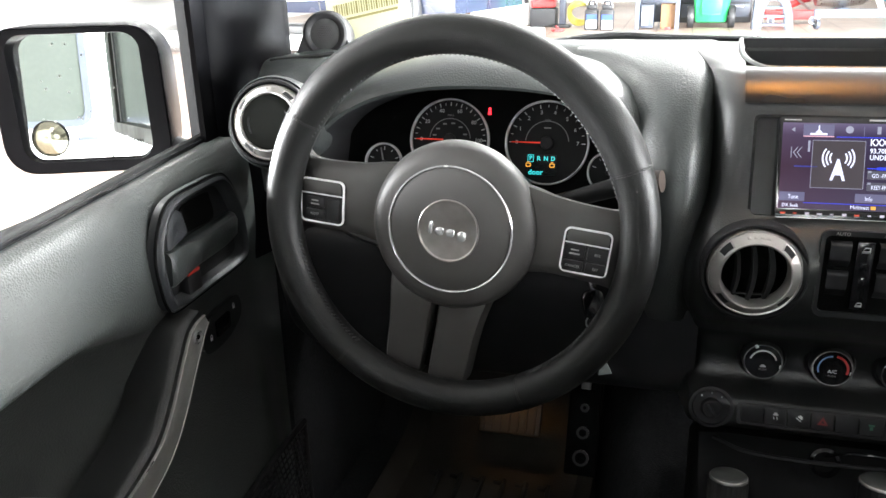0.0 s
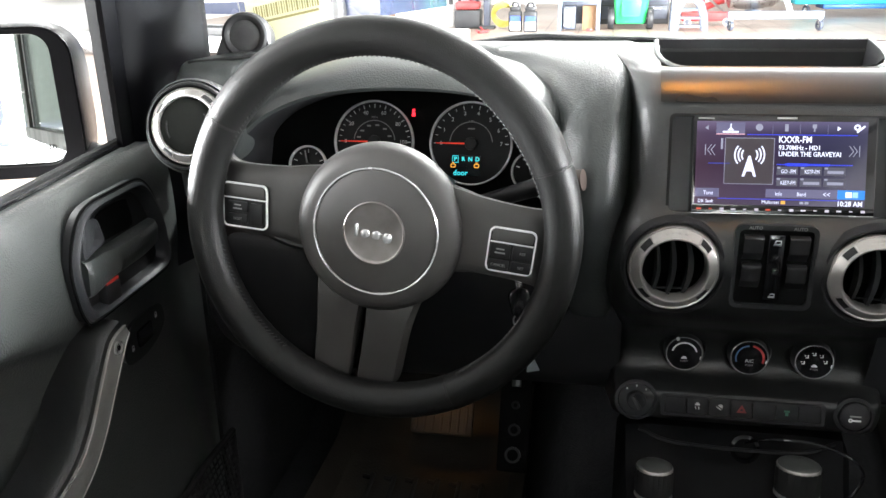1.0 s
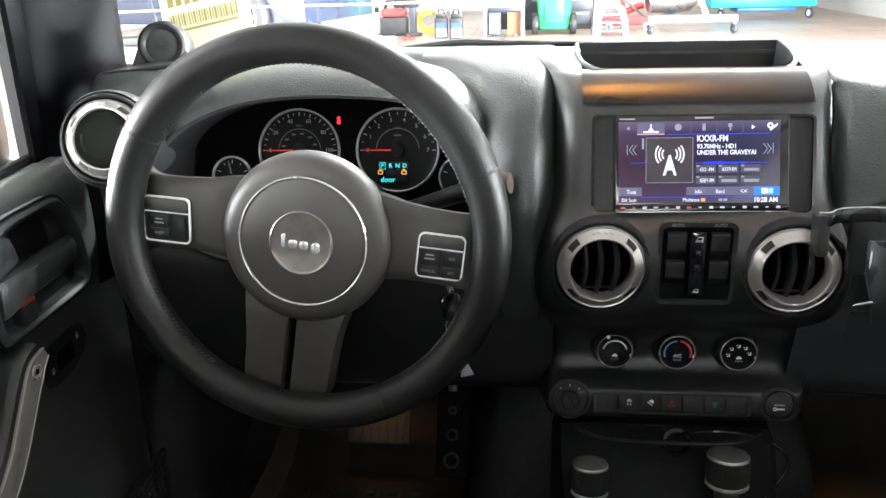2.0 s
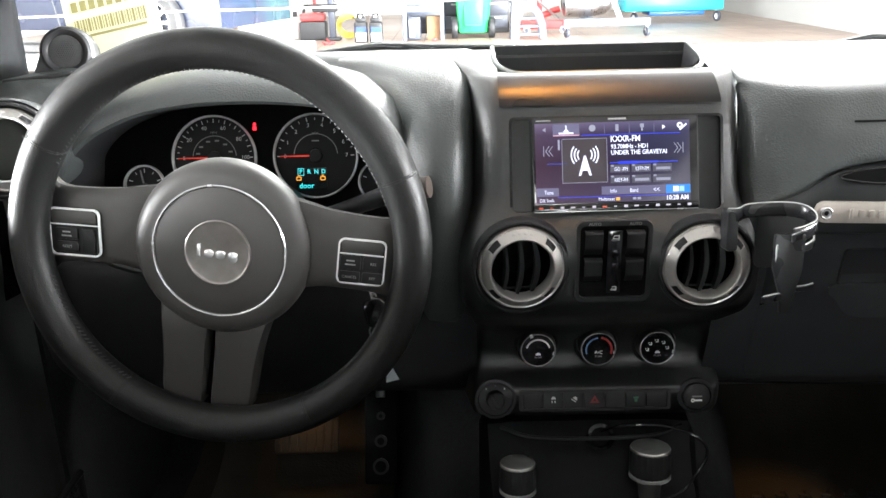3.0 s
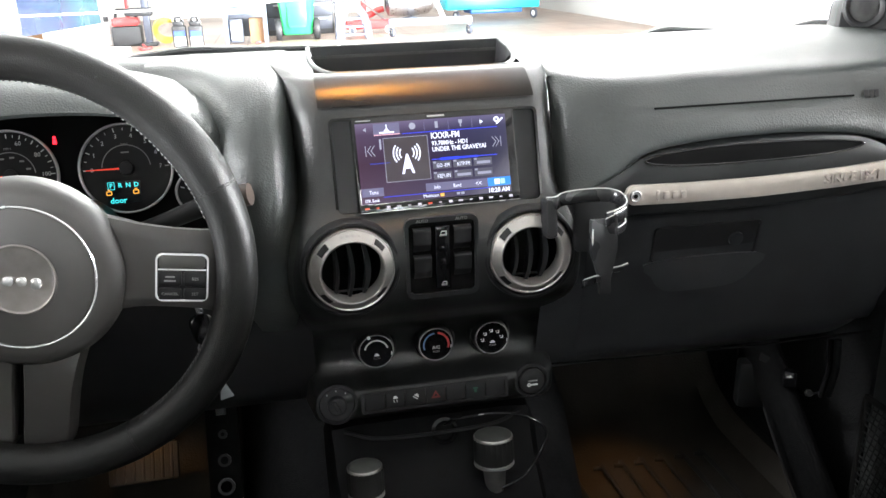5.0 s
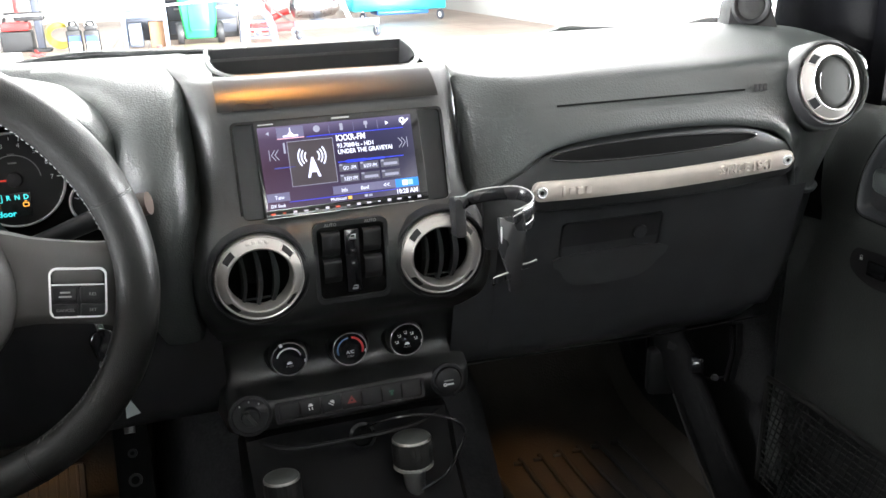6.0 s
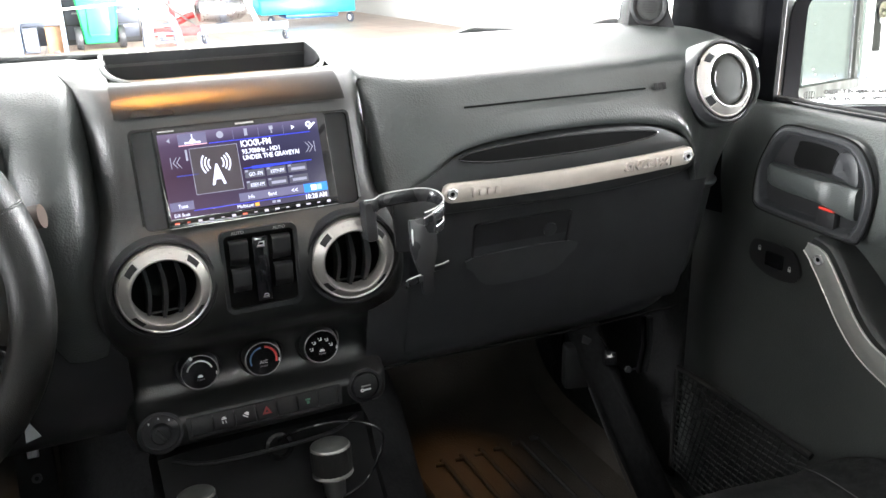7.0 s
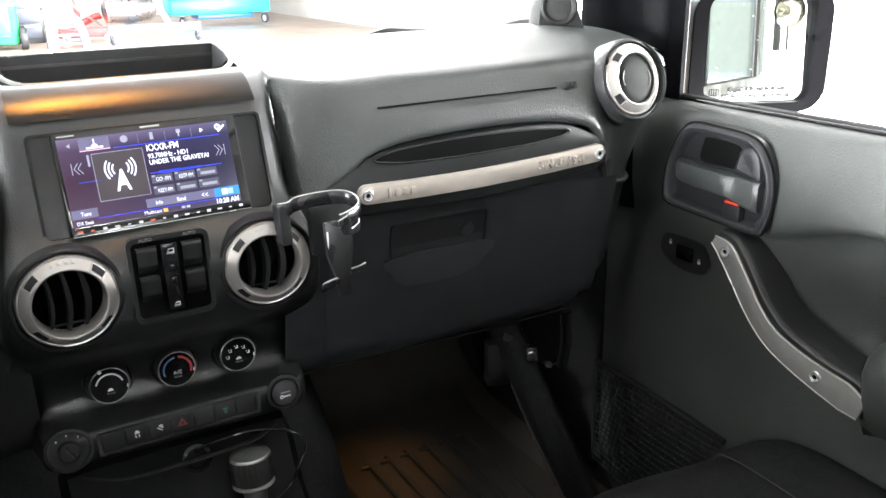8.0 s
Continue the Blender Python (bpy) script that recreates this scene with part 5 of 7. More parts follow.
part("grille", slab(-0.56, 0.56, 1.60, 1.66, 0.62, 1.10), WHITEPAINT, car)
for k in range(7):
    part("grille_slot", prism(rrect(0.055, 0.26, 0.02, 4), 0.004, pose(-0.27 + 0.09 * k, 1.661, 0.86, 90, 0, 180)), DARK, car)
part("front_bumper", box(1.50, 0.16, 0.16, 0.03, Matrix.Translation((0, 1.76, 0.50))), DARK, car)
part("rear_bumper", box(1.45, 0.14, 0.14, 0.03, Matrix.Translation((0, -2.40, 0.50))), DARK, car)
part("roof", join(slab(-0.66, 0.66, -2.3, 0.15, 1.86, 1.90), slab(-0.62, 0.62, 0.0, 0.115, 1.79, 1.86)), mat("grey_headliner", (0.42, 0.42, 0.41), 0.9, var=0.1, scale=120), car, "grey lined hard top")
SEALG = mat("weathered_grey_moulding", (0.010, 0.010, 0.009), 0.5, var=0.12, scale=18, spec=0.05)
PALEGLASS = mat("grey_green_window_glass", (0.021, 0.024, 0.022), 0.06, var=0.08, scale=6, spec=0.02)
TINT = mat("deep_tinted_glass", (0.006, 0.007, 0.007), 0.06, var=0)
tw_ = part("tail_window", slab(-0.62, 0.62, -2.32, -2.315, 1.28, 1.72), GLASS, car, "clear rear window", False)
tw_.visible_shadow = False
for s in (-1, 1):
    part("corner_guard", mirrored(slab(0.70, 0.790, -2.33, -2.10, 1.21, 1.84), s), TINT, car, "glossy black rear corner post")
    part("window_moulding", mirrored(slab(0.772, 0.797, -2.10, -1.975, 1.188, 1.80), s), SEALG, car, "grey upright window moulding")
    part("window_sill", mirrored(slab(0.772, 0.803, -2.12, -0.10, 1.186, 1.226), s), SEALG, car, "grey window sill moulding")
    part("window_gap", mirrored(slab(0.772, 0.785, -1.975, -1.93, 1.22, 1.80), s), DARK, car)
    part("rear_window", mirrored(slab(0.774, 0.779, -1.93, -0.82, 1.20, 1.82), s), PALEGLASS, car, "pale tinted rear side window", False)
part("tail_panel", join(slab(-0.70, 0.70, -2.34, -2.28, 0.6, 1.28), slab(-0.70, 0.70, -2.34, -2.28, 1.72, 1.86)), TRIM, car)
ws = part("windscreen", loft([[Vector((x, y + dy, z)) for x, dy in ((-0.66, 0), (0.66, 0), (0.66, 0.005), (-0.66, 0.005))] for y, z in ((0.300, 1.30), (0.125, 1.83))], True, False, True), GLASS, car, "clear windscreen", False)
ws.visible_shadow = False


# ---------------------------------------------------------------- doors, inside
def dmx(y, z, x=0.672):
    """A frame on the passenger door's inner face: local x to the rear, y up, z into the cabin."""
    return Matrix(((0, 0, -1, x), (-1, 0, 0, y), (0, 1, 0, z), (0, 0, 0, 1)))


def flat_spline(pts, n=4):
    return [(p.x, p.y) for p in spline([(a, b, 0) for a, b in pts], n, True)]


def strip(cl, half, n=5):
    """The outline of a band along a centre line with half widths."""
    c = spline([(a, b, 0) for a, b in cl], n)
    hw = [float(np.interp(i, np.linspace(0, len(c) - 1, len(half)), half)) for i in range(len(c))]
    lo, hi = [], []
    for i, p in enumerate(c):
        d = (c[min(i + 1, len(c) - 1)] - c[max(i - 1, 0)]).normalized()
        nn = Vector((-d.y, d.x, 0))
        hi.append(p + nn * hw[i])
        lo.append(p - nn * hw[i])
    return lo, hi


def door(s, name_label):
    d = None
    def P_(nm, bm, m, par=None, lab="", sm=True):
        if s < 0:  # the driver's door hangs a little lower towards its latch
            for v in bm.verts:
                if v.co.y < 0.03:
                    v.co.z -= 0.070 * (0.03 - v.co.y)
        return part(nm, mirrored(bm, s), m, d or car, lab, sm)

    rows = []
    for y in (0.20, 0.12, 0.03, -0.05, -0.14, -0.22, -0.30, -0.40, -0.55, -0.75, -0.98):
        q = max(0.0, min(1.0, (-0.16 - y) / 0.12))
        prof = [(0.738, 1.25), (0.728, 1.264), (0.712, 1.269), (0.698, 1.267), (0.688, 1.258), (0.680, 1.238), (0.675 - 0.010 * q, 1.20), (0.675 - 0.016 * q, 1.165), (0.677 - 0.014 * q, 1.142), (0.680 - 0.002 * q, 1.126), (0.683 + 0.032 * q, 1.110), (0.684 + 0.046 * q, 1.07), (0.682 + 0.050 * q, 1.02), (0.680 + 0.020 * q, 0.96), (0.668, 0.84), (0.668, 0.72), (0.672, 0.60)]
        lift = min(0.045, max(0.0, -0.17 - y) * 0.42)
        prof = [(a, b + lift * max(0.0, 1 - abs(b - 1.118) / 0.075)) for a, b in prof]
        if y > 0.1:
            prof = [(max(a, 0.70), b) for a, b in prof]
        rows.append([Vector((a, y, b)) for a, b in prof])
    rows = [list(r) for r in zip(*[spline(c, 3) for c in zip(*[spline(r, 3) for r in rows])])]
    rows = [list(c) for c in zip(*rows)]
    d = P_("door", loft(rows), DOORV, None, name_label)
    P_("belt_seal", tube([(0.722, 0.03, 1.270), (0.722, -0.3, 1.2715), (0.722, -0.98, 1.268)], 0.0055, 8), RUBBER, d, "black rubber window seal")
    P_("belt_seal", tube([(0.711, 0.02, 1.2700), (0.711, -0.3, 1.2712), (0.711, -0.98, 1.268)], 0.0028, 8), GLOSS, d)
    # inner handle
    dy, dz = (0.0, 0.001) if s > 0 else (0.021, -0.008)
    H_ = lambda pts: [(u - dy, v + dz) for u, v in pts]

    def Q_(nm, bm, m, par=None, lab=""):
        return part(nm, mirrored(bm, s), m, d, lab)

    out = H_(flat_spline([(0.0075, 1.149), (0.011, 1.190), (0.0245, 1.223), (0.037, 1.243), (0.056, 1.2540), (0.100, 1.2545), (0.145, 1.2520), (0.168, 1.242), (0.1845, 1.218), (0.1913, 1.192), (0.189, 1.162), (0.182, 1.139), (0.168, 1.1295), (0.100, 1.131), (0.042, 1.133), (0.016, 1.136)]))
    cx, cy = 0.100 - dy, 1.192 + dz
    sc = lambda k: [(cx + (a - cx) * k * 0.968, cy + (b - cy) * (k - (1 - k) * 0.25) * 0.965) for a, b in out]
    m0 = dmx(0, 0, 0.6650)
    Q_("handle_gap", tube([m0 @ Vector((a, b, 0.0005)) for a, b in sc(1.012)], 0.0016, 6, True), mat_black(), d, "dark gap round the handle surround")
    Q_("handle_surround", frame_ring(sc(1.0), sc(0.965), 0.012, m0, -0.010), FASCIA, d, "moulded handle surround")
    rows = [[m0 @ Vector((a, b, zz)) for a, b in sc(k)] for k, zz in ((0.985, 0.001), (0.965, 0.0048), (0.935, 0.0062), (0.900, 0.0050), (0.872, 0.0010), (0.850, -0.006), (0.835, -0.0085))]
    Q_("bowl_wall", loft(rows, True), FASCIA, d)
    Q_("bowl_floor", prism(sc(0.86), 0.001, m0, 0, -0.0085), DARK, d)
    # uncut bowl floor: a black plate paints the shade behind the grip
    hole = H_(flat_spline([(0.066, 1.204), (0.069, 1.228), (0.076, 1.2355), (0.118, 1.2340), (0.129, 1.229), (0.133, 1.216), (0.124, 1.204), (0.100, 1.203)], 3))
    Q_("grip_hole_shade", prism(hole, 0.0012, m0, 0, -0.0072), mat_black(), d)
    rows = []
    for k, zz in ((1.0, -0.0075), (0.90, 0.0005), (0.66, 0.0030), (0.36, 0.0016), (0.05, 0.0006)):
        rows.append([m0 @ Vector((0.1450 - dy + (a - 0.1450 + dy) * k, 1.214 + dz + (b - 1.214 - dz) * k, zz)) for a, b in H_(flat_spline([(0.136, 1.234), (0.152, 1.237), (0.163, 1.226), (0.168, 1.206), (0.166, 1.196), (0.150, 1.199), (0.134, 1.202), (0.127, 1.206), (0.130, 1.220)], 4))])
    Q_("thumb_scoop", loft(rows, True), FASCIA, d)
    lev = []
    for a, z0, z1, o in ((0.030, 1.176, 1.199, -0.004), (0.038, 1.173, 1.2000, 0.006), (0.070, 1.171, 1.1995, 0.011), (0.110, 1.170, 1.1985, 0.012), (0.124, 1.168, 1.1975, 0.010), (0.135, 1.163, 1.1975, 0.0055), (0.160, 1.158, 1.1970, 0.0045), (0.168, 1.158, 1.1965, 0.002)):
        lev.append([m0 @ Vector((a - dy, z + dz, zz)) for z, zz in ((z0, -0.009), (z0, o - 0.004), (z0 + 0.004, o), (z1 - 0.007, o + 0.002), (z1 - 0.001, o - 0.001), (z1 + 0.001, o - 0.006), (z1, -0.009))])
    lev = [list(r) for r in zip(*[spline(c, 3) for c in zip(*lev)])]
    Q_("lever", loft(lev, True, False, True), PAD, d, "charcoal door lever")
    Q_("lock_lever", box(0.027, 0.022, 0.012, 0.003, dmx(-0.1300 + dy, 1.1500 + dz, 0.6735)), DARK, d)
    Q_("lock_mark", box(0.023, 0.004, 0.009, 0.001, dmx(-0.1290 + dy, 1.1622 + dz, 0.6715)), REDPLASTIC, d, "red top of the lock lever")
    # lock switch
    pl = flat_spline([(0.008, 1.062), (0.010, 1.085), (0.030, 1.090), (0.070, 1.090), (0.084, 1.080), (0.091, 1.062), (0.080, 1.050), (0.040, 1.048)])
    sw_ = P_("lock_switch", prism(pl, 0.006, dmx(0, 0, 0.680), 0.002), DARK, d, "black lock switch plate")
    P_("rocker", box(0.030, 0.020, 0.005, 0.002, dmx(-0.050, 1.070, 0.6755)), GLOSS, sw_)
    for yy, zz in ((-0.022, 1.078), (-0.076, 1.064)):
        P_("lock_icon", join(box(0.0045, 0.0035, 0.0003, 0, dmx(yy, zz, 0.6737)), frame_ring(rrect(0.0042, 0.0042, 0.0018, 2), rrect(0.0028, 0.0028, 0.0012, 2), 0.0003, dmx(yy, zz + 0.003, 0.6737))), PRINT, sw_)
    # grab handle with its silver plate
    CLN = [(0.122, 1.117), (0.143, 1.106), (0.166, 1.079), (0.192, 1.046), (0.220, 1.0215), (0.252, 1.0075), (0.290, 0.997), (0.325, 0.990), (0.348, 0.983)]
    lo, hi = strip(CLN, [0.006, 0.0135, 0.0135, 0.0130, 0.0135, 0.0145, 0.016, 0.018, 0.013])
    lo2, hi2 = strip([(a + 0.004, b + 0.004) for a, b in CLN], [0.012, 0.019, 0.0195, 0.0195, 0.0195, 0.020, 0.021, 0.023, 0.020])
    rows = []
    for xx, k in ((0.700, 1.02), (0.670, 1.0), (0.658, 0.96), (0.651, 0.88), (0.6485, 0.76)):
        row = []
        for a, b in zip(lo2, hi2):
            c = (a + b) / 2
            row.append((c + (a - c) * k, c + (b - c) * k))
        rows.append([Vector((xx, -a.x, a.y)) for a, b in row] + [Vector((xx, -b.x, b.y)) for a, b in reversed(row)])
    gh = P_("grab_handle", loft(rows, True, False, True), STACKM, d, "curved grab handle with a silver plate")
    oB = [(p.x, p.y) for p in lo] + [(p.x, p.y) for p in reversed(hi)]
    P_("plate", prism(oB, 0.003, dmx(0, 0, 0.6485), 0.0008), PLATE, gh, "satin silver plate")
    for edge in (lo, hi):
        P_("plate_edge", tube([Vector((0.6454, -p.x, p.y)) for p in edge], 0.0008, 6), SILVER, gh, "bright edge bead")
    for a, b in ((0.143, 1.1065), (0.2885, 0.998)):
        mm = dmx(-a, b, 0.6455)
        P_("screw", lathe([(0.0075, -0.001), (0.0074, 0.0012), (0.006, 0.0018), (0.0048, 0.0012), (0, 0.0012)], mm, 24), CHROME, gh, "steel screw")
        P_("screw_socket", lathe([(0.0030, 0.0014), (0, 0.0014)], mm, 6), mat_black(), gh)
    # armrest
    rows = []
    for y, zt, xi in ((-0.322, 1.020, 0.680), (-0.336, 1.048, 0.655), (-0.360, 1.062, 0.630), (-0.41, 1.066, 0.618), (-0.55, 1.056, 0.610), (-0.80, 1.054, 0.612), (-0.92, 1.04, 0.64)):
        rows.append([Vector(p) for p in ((0.71, y, zt - 0.004), (0.69, y, zt), (xi + 0.025, y, zt + 0.002), (xi + 0.008, y, zt - 0.006), (xi, y, zt - 0.024), (xi + 0.004, y, zt - 0.06), (xi + 0.02, y, zt - 0.10), (0.70, y, zt - 0.13))])
    rows = [list(r) for r in zip(*[spline(c, 3) for c in zip(*rows)])]
    P_("armrest", loft(rows, True, False, True), DOORV, d)
    # net pocket low on the door
    nets = []
    NY0, NY1, NZ0, NZ1 = 0.104, -0.155, 0.655, 0.835

    def net_pt(y, z):
        f = (y - NY1) / (NY0 - NY1)
        g = (NZ1 - z) / (NZ1 - NZ0)
        return Vector((0.662 - 0.010 * math.sin(math.pi * min(max(f, 0), 1)) * (0.4 + 0.6 * g), y, z))

    for k in range(17):
        z = NZ0 + (NZ1 - NZ0) * k / 17
        nets.append(tube([net_pt(NY0 + (NY1 - NY0) * i / 8, z + 0.002 * ((i + k) % 2)) for i in range(9)], 0.0013, 5))
    for k in range(30):
        y0 = NY0 - 0.004 + k * (NY1 - NY0 - 0.06) / 30
        pts = []
        for i in range(7):
            f = i / 6
            y = y0 + 0.045 * f
            if NY1 <= y <= NY0:
                pts.append(net_pt(y, NZ1 - (NZ1 - NZ0) * f))
        if len(pts) > 1:
            nets.append(tube(pts, 0.0013, 5))
    pk = P_("net_pocket", join(*nets), mat("black_net_cord", (0.020, 0.020, 0.021), 0.6, var=0.1), d, "black elastic cargo net")
    P_("net_hem", tube([net_pt(NY0 + 0.004, NZ1 + 0.003), net_pt(0.02, NZ1 + 0.008), net_pt(-0.08, NZ1 + 0.004), net_pt(NY1 - 0.004, NZ1 - 0.002)], 0.0050, 8), RUBBER, pk)
    P_("net_hem", tube([net_pt(NY0 + 0.003, NZ1), net_pt(NY0 + 0.003, NZ0)], 0.0045, 8), RUBBER, pk)
    return d


door(1, "charcoal vinyl car door with a silver trimmed grab handle, shut")
door(-1, "charcoal vinyl driver's door with a silver trimmed grab handle")


# ---------------------------------------------------------------- side mirrors
SPOTM = mat("dull_spot_mirror_silver", (0.40, 0.39, 0.29), 0.16, metal=0.85, var=0.15, scale=60)


def side_mirror(s, eye, at, away, spot, label):
    """A side mirror at a place, turned so that the light from behind the car, going away, reaches the eye."""
    mi = thing("side_mirror", label, "side mirror", (s * 0.95, 0.15, 1.19), "side mirrors")
    to = (Vector(at) - Vector(eye)).normalized()
    n = (Vector(away).normalized() - to).normalized()
    yaw = math.degrees(math.atan2(n.x, -n.y))
    B = fr(*at, 0, yaw)
    w, h = 0.228, 0.199
    shell = []
    for z, k, r in ((0.018, 1.0, 0.040), (0.012, 1.015, 0.042), (-0.045, 1.02, 0.05), (-0.085, 0.95, 0.06), (-0.112, 0.78, 0.06), (-0.125, 0.5, 0.04)):
        shell.append([B @ Vector((u, v, z)) for u, v in rrect(w * k, h * k, min(r, h * k / 2.1), 6)])
    sh = part("shell", loft(shell, True), SHELL, mi, "black plastic mirror shell")
    part("back_cap", prism(rrect(w * 0.5, h * 0.5, 0.04, 6), 0.001, up_to(B, 0, 0, -0.1255)), DARK, sh)
    gw, gh = 0.172, 0.170
    hole = [(u, v + 0.004) for u, v in rrect(gw + 0.004, gh + 0.004, 0.024, 6)]
    part("rim", frame_ring(rrect(w * 0.985, h * 0.985, 0.039, 6), hole, 0.005, B, 0.0135), SHELL, sh)
    rows = [[B @ Vector((u, v, 0.0180)) for u, v in hole], [B @ Vector((u, v + 0.004, -0.012)) for u, v in rrect(gw - 0.002, gh - 0.002, 0.023, 6)]]
    part("rim_wall", loft(rows, True), SHELL, sh)
    M = Matrix.Translation(B @ Vector((0, 0.004, 0))) @ n.to_track_quat("Z", "Y").to_matrix().to_4x4()
    gls = part("mirror_glass", prism(rrect(gw, gh, 0.023, 6), 0.0015, M, 0, -0.0008), MIRROR, mi, "flat mirror glass with water specks")
    part("spot_mirror", lathe([(0.0255, 0.0006), (0.0255, 0.0030), (0.0240, 0.0042)], up_to(M, *spot), 40), GLOSS, gls)
    part("spot_mirror_glass", lathe([(0.0242, 0.0036), (0.020, 0.0062), (0.014, 0.0084), (0.007, 0.0096), (0.0, 0.0100)], up_to(M, *spot), 40), SPOTM, gls, "round convex blind spot mirror")
    part("arm", tube([(s * 0.76, 0.12, 1.20), (s * 0.82, 0.17, 1.205), (at[0], 0.20, 1.235)], 0.026, 12, flat=0.8), DARK, mi)
    return mi, gls, M


mL, glassL, ML = side_mirror(-1, (-0.172, -0.821, 1.468), (-0.966, 0.136, 1.293), (0.030, -0.999, 0.01), (-0.054, -0.056), "black side mirror with a round spot mirror, wet")
mR, glassR, MR = side_mirror(1, (-0.128, -0.805, 1.462), (0.994, 0.136, 1.304), (-0.095, -0.995, 0.01), (0.050, 0.058), "black side mirror with a printed warning")
INKP = mat("dark_grey_print", (0.05, 0.05, 0.05), 0.6, var=0.0, spec=0.1)
mRt = up_to(MR, 0, 0, 0.0019)
part("warning_text", join(text_bm("OBJECTS IN MIRROR ARE", 0.0088, up_to(mRt, 0.006, -0.066), 0.0, bold=0.0005), text_bm("CLOSER THAN THEY APPEAR", 0.0088, up_to(mRt, 0.004, -0.077), 0.0, bold=0.0005)), INKP, glassR, "printed warning", smooth=False)
for MM, ob, dx, dy in ((ML, glassL, 0.064, -0.067), (MR, glassR, -0.066, -0.070)):
    q = up_to(MM, dx, dy, 0.0019)
    part("heater_icon", join(frame_ring(rrect(0.016, 0.010, 0.001, 2), rrect(0.0145, 0.0085, 0.0006, 2), 0.0002, q), *[box(0.0010, 0.012, 0.0002, 0, up_to(q, k * 0.0040, 0)) for k in (-1, 0, 1)]), INKP, ob)

for MM, ob in ((ML, mL), (MR, mR)):
    rng = random.Random(7 if ob is mL else 11)
    WET = mat("grey_water_drop", (0.25, 0.25, 0.25), 0.05, var=0, coat=0.5)
    for k in range(22):
        r = rng.uniform(0.0007, 0.0019)
        part("water_drop", lathe([(r, 0), (r * 0.85, r * 0.35), (r * 0.4, r * 0.55), (0, r * 0.6)], up_to(MM, rng.uniform(-0.078, 0.078), rng.uniform(-0.075, 0.075), 0.0014), 10), WET, ob)

# ---------------------------------------------------------------- tweeters in their pods
MESH = mat("black_speaker_mesh", (0.014, 0.014, 0.014), 0.5, var=0.2, scale=900, bump=0.9, bump_scale=1400)


def tweeter(x, y, z, s, yaw):
    """A tweeter in a round-topped pod that widens to its foot; s is the side of the car."""
    tw = thing("tweeter_pod", "small black tweeter in a round-topped pod on the dashboard", "loudspeaker", (x, y, 1.34), "dashboard tweeters")
    m = fr(x, y, z, 10, yaw)
    foot = z - 1.352

    def ring(k, zz, lift=0.0):
        pts = [(0.0290 * k * math.cos(radians(a)), 0.0285 * k * math.sin(radians(a)) + lift) for a in range(-10, 191, 12)]
        pts += [(-0.0320 * k - 0.004 * max(-s, 0), -foot * 0.55), (-0.0335 * k - 0.006 * max(-s, 0), -foot), (0.0335 * k + 0.006 * max(s, 0), -foot), (0.0310 * k + 0.004 * max(s, 0), -foot * 0.55)]
        return [m @ Vector((u, v, zz)) for u, v in pts]

    part("pod", loft([ring(0.80, -0.052), ring(0.94, -0.040), ring(1.0, -0.022), ring(1.0, -0.006), ring(0.965, 0.001), ring(0.90, 0.004)], True, False, True), DARK, tw)
    part("bezel", lathe([(0.0270, 0.000), (0.0262, 0.0052), (0.0235, 0.0072), (0.0200, 0.0064), (0.0176, 0.0036)], m, 40), DARK, tw, "rounded bezel")
    gr = part("grille", lathe([(0.0178, 0.0042), (0.0150, 0.0054), (0.0080, 0.0064), (0, 0.0068)], m, 32), MESH, tw, "fine black mesh")
    holes = []
    for i in range(-7, 8):
        for j in range(-7, 8):
            u, v = (i + 0.5 * (j % 2)) * 0.0022, j * 0.0020
            if math.hypot(u, v) < 0.0155:
                holes.append(lathe([(0.0007, 0.0), (0, 0.0)], up_to(m, u, v, 0.0070 - 9.0 * (u * u + v * v)), 5))
    part("mesh_holes", join(*holes), mat_black(), gr)["kind"] = "stuff"
    part("cable", tube(spline([(x - s * 0.024, y - 0.034, 1.3655), (x, y - 0.038, 1.3630), (x + s * 0.030, y - 0.034, 1.3595), (x + s * 0.062, y - 0.026, 1.3560)], 5), 0.0024, 8), RUBBER, tw)


tweeter(-0.5800, 0.100, 1.384, -1, 12)
tweeter(0.5710, 0.115, 1.3935, 1, -18)

# ---------------------------------------------------------------- console, shifters, cable
con = thing("centre_console", "black centre console with a storage tray", "console", (0, -0.3, FLZ))
part("body", loft([[Vector((SC + x * w, y, z)) for x, z in ((-1, 0.64), (-1, h - 0.02), (-0.93, h), (-0.7, h + 0.003), (0.7, h + 0.003), (0.93, h), (1, h - 0.02), (1, 0.64))] for y, w, h in ((0.06, 0.128, 0.955), (0.03, 0.128, 0.948), (0.0, 0.126, 0.905), (-0.05, 0.122, 0.875), (-0.15, 0.115, 0.862), (-0.5, 0.11, 0.86), (-0.95, 0.11, 0.90))]), mat("matt_black_console_plastic", (0.004, 0.004, 0.0045), 0.6, var=0.15, scale=25, bump=0.2, bump_scale=1000, spec=0.12), con)
part("tray_edge", tube(spline([(SC - 0.105, 0.012, 0.955), (SC - 0.06, -0.006, 0.951), (SC + 0.06, -0.006, 0.951), (SC + 0.105, 0.012, 0.955)], 5), 0.0022, 8), KNEE, con)
part("socket", lathe([(0.016, 0), (0.016, 0.004), (0.012, 0.005), (0.011, 0)], fr(SC + 0.01, 0.004, 0.945, 20), 24), GLOSS, con)


CAP = mat("satin_grey_knob_cap", (0.085, 0.09, 0.084), 0.30, var=0.08, scale=60)


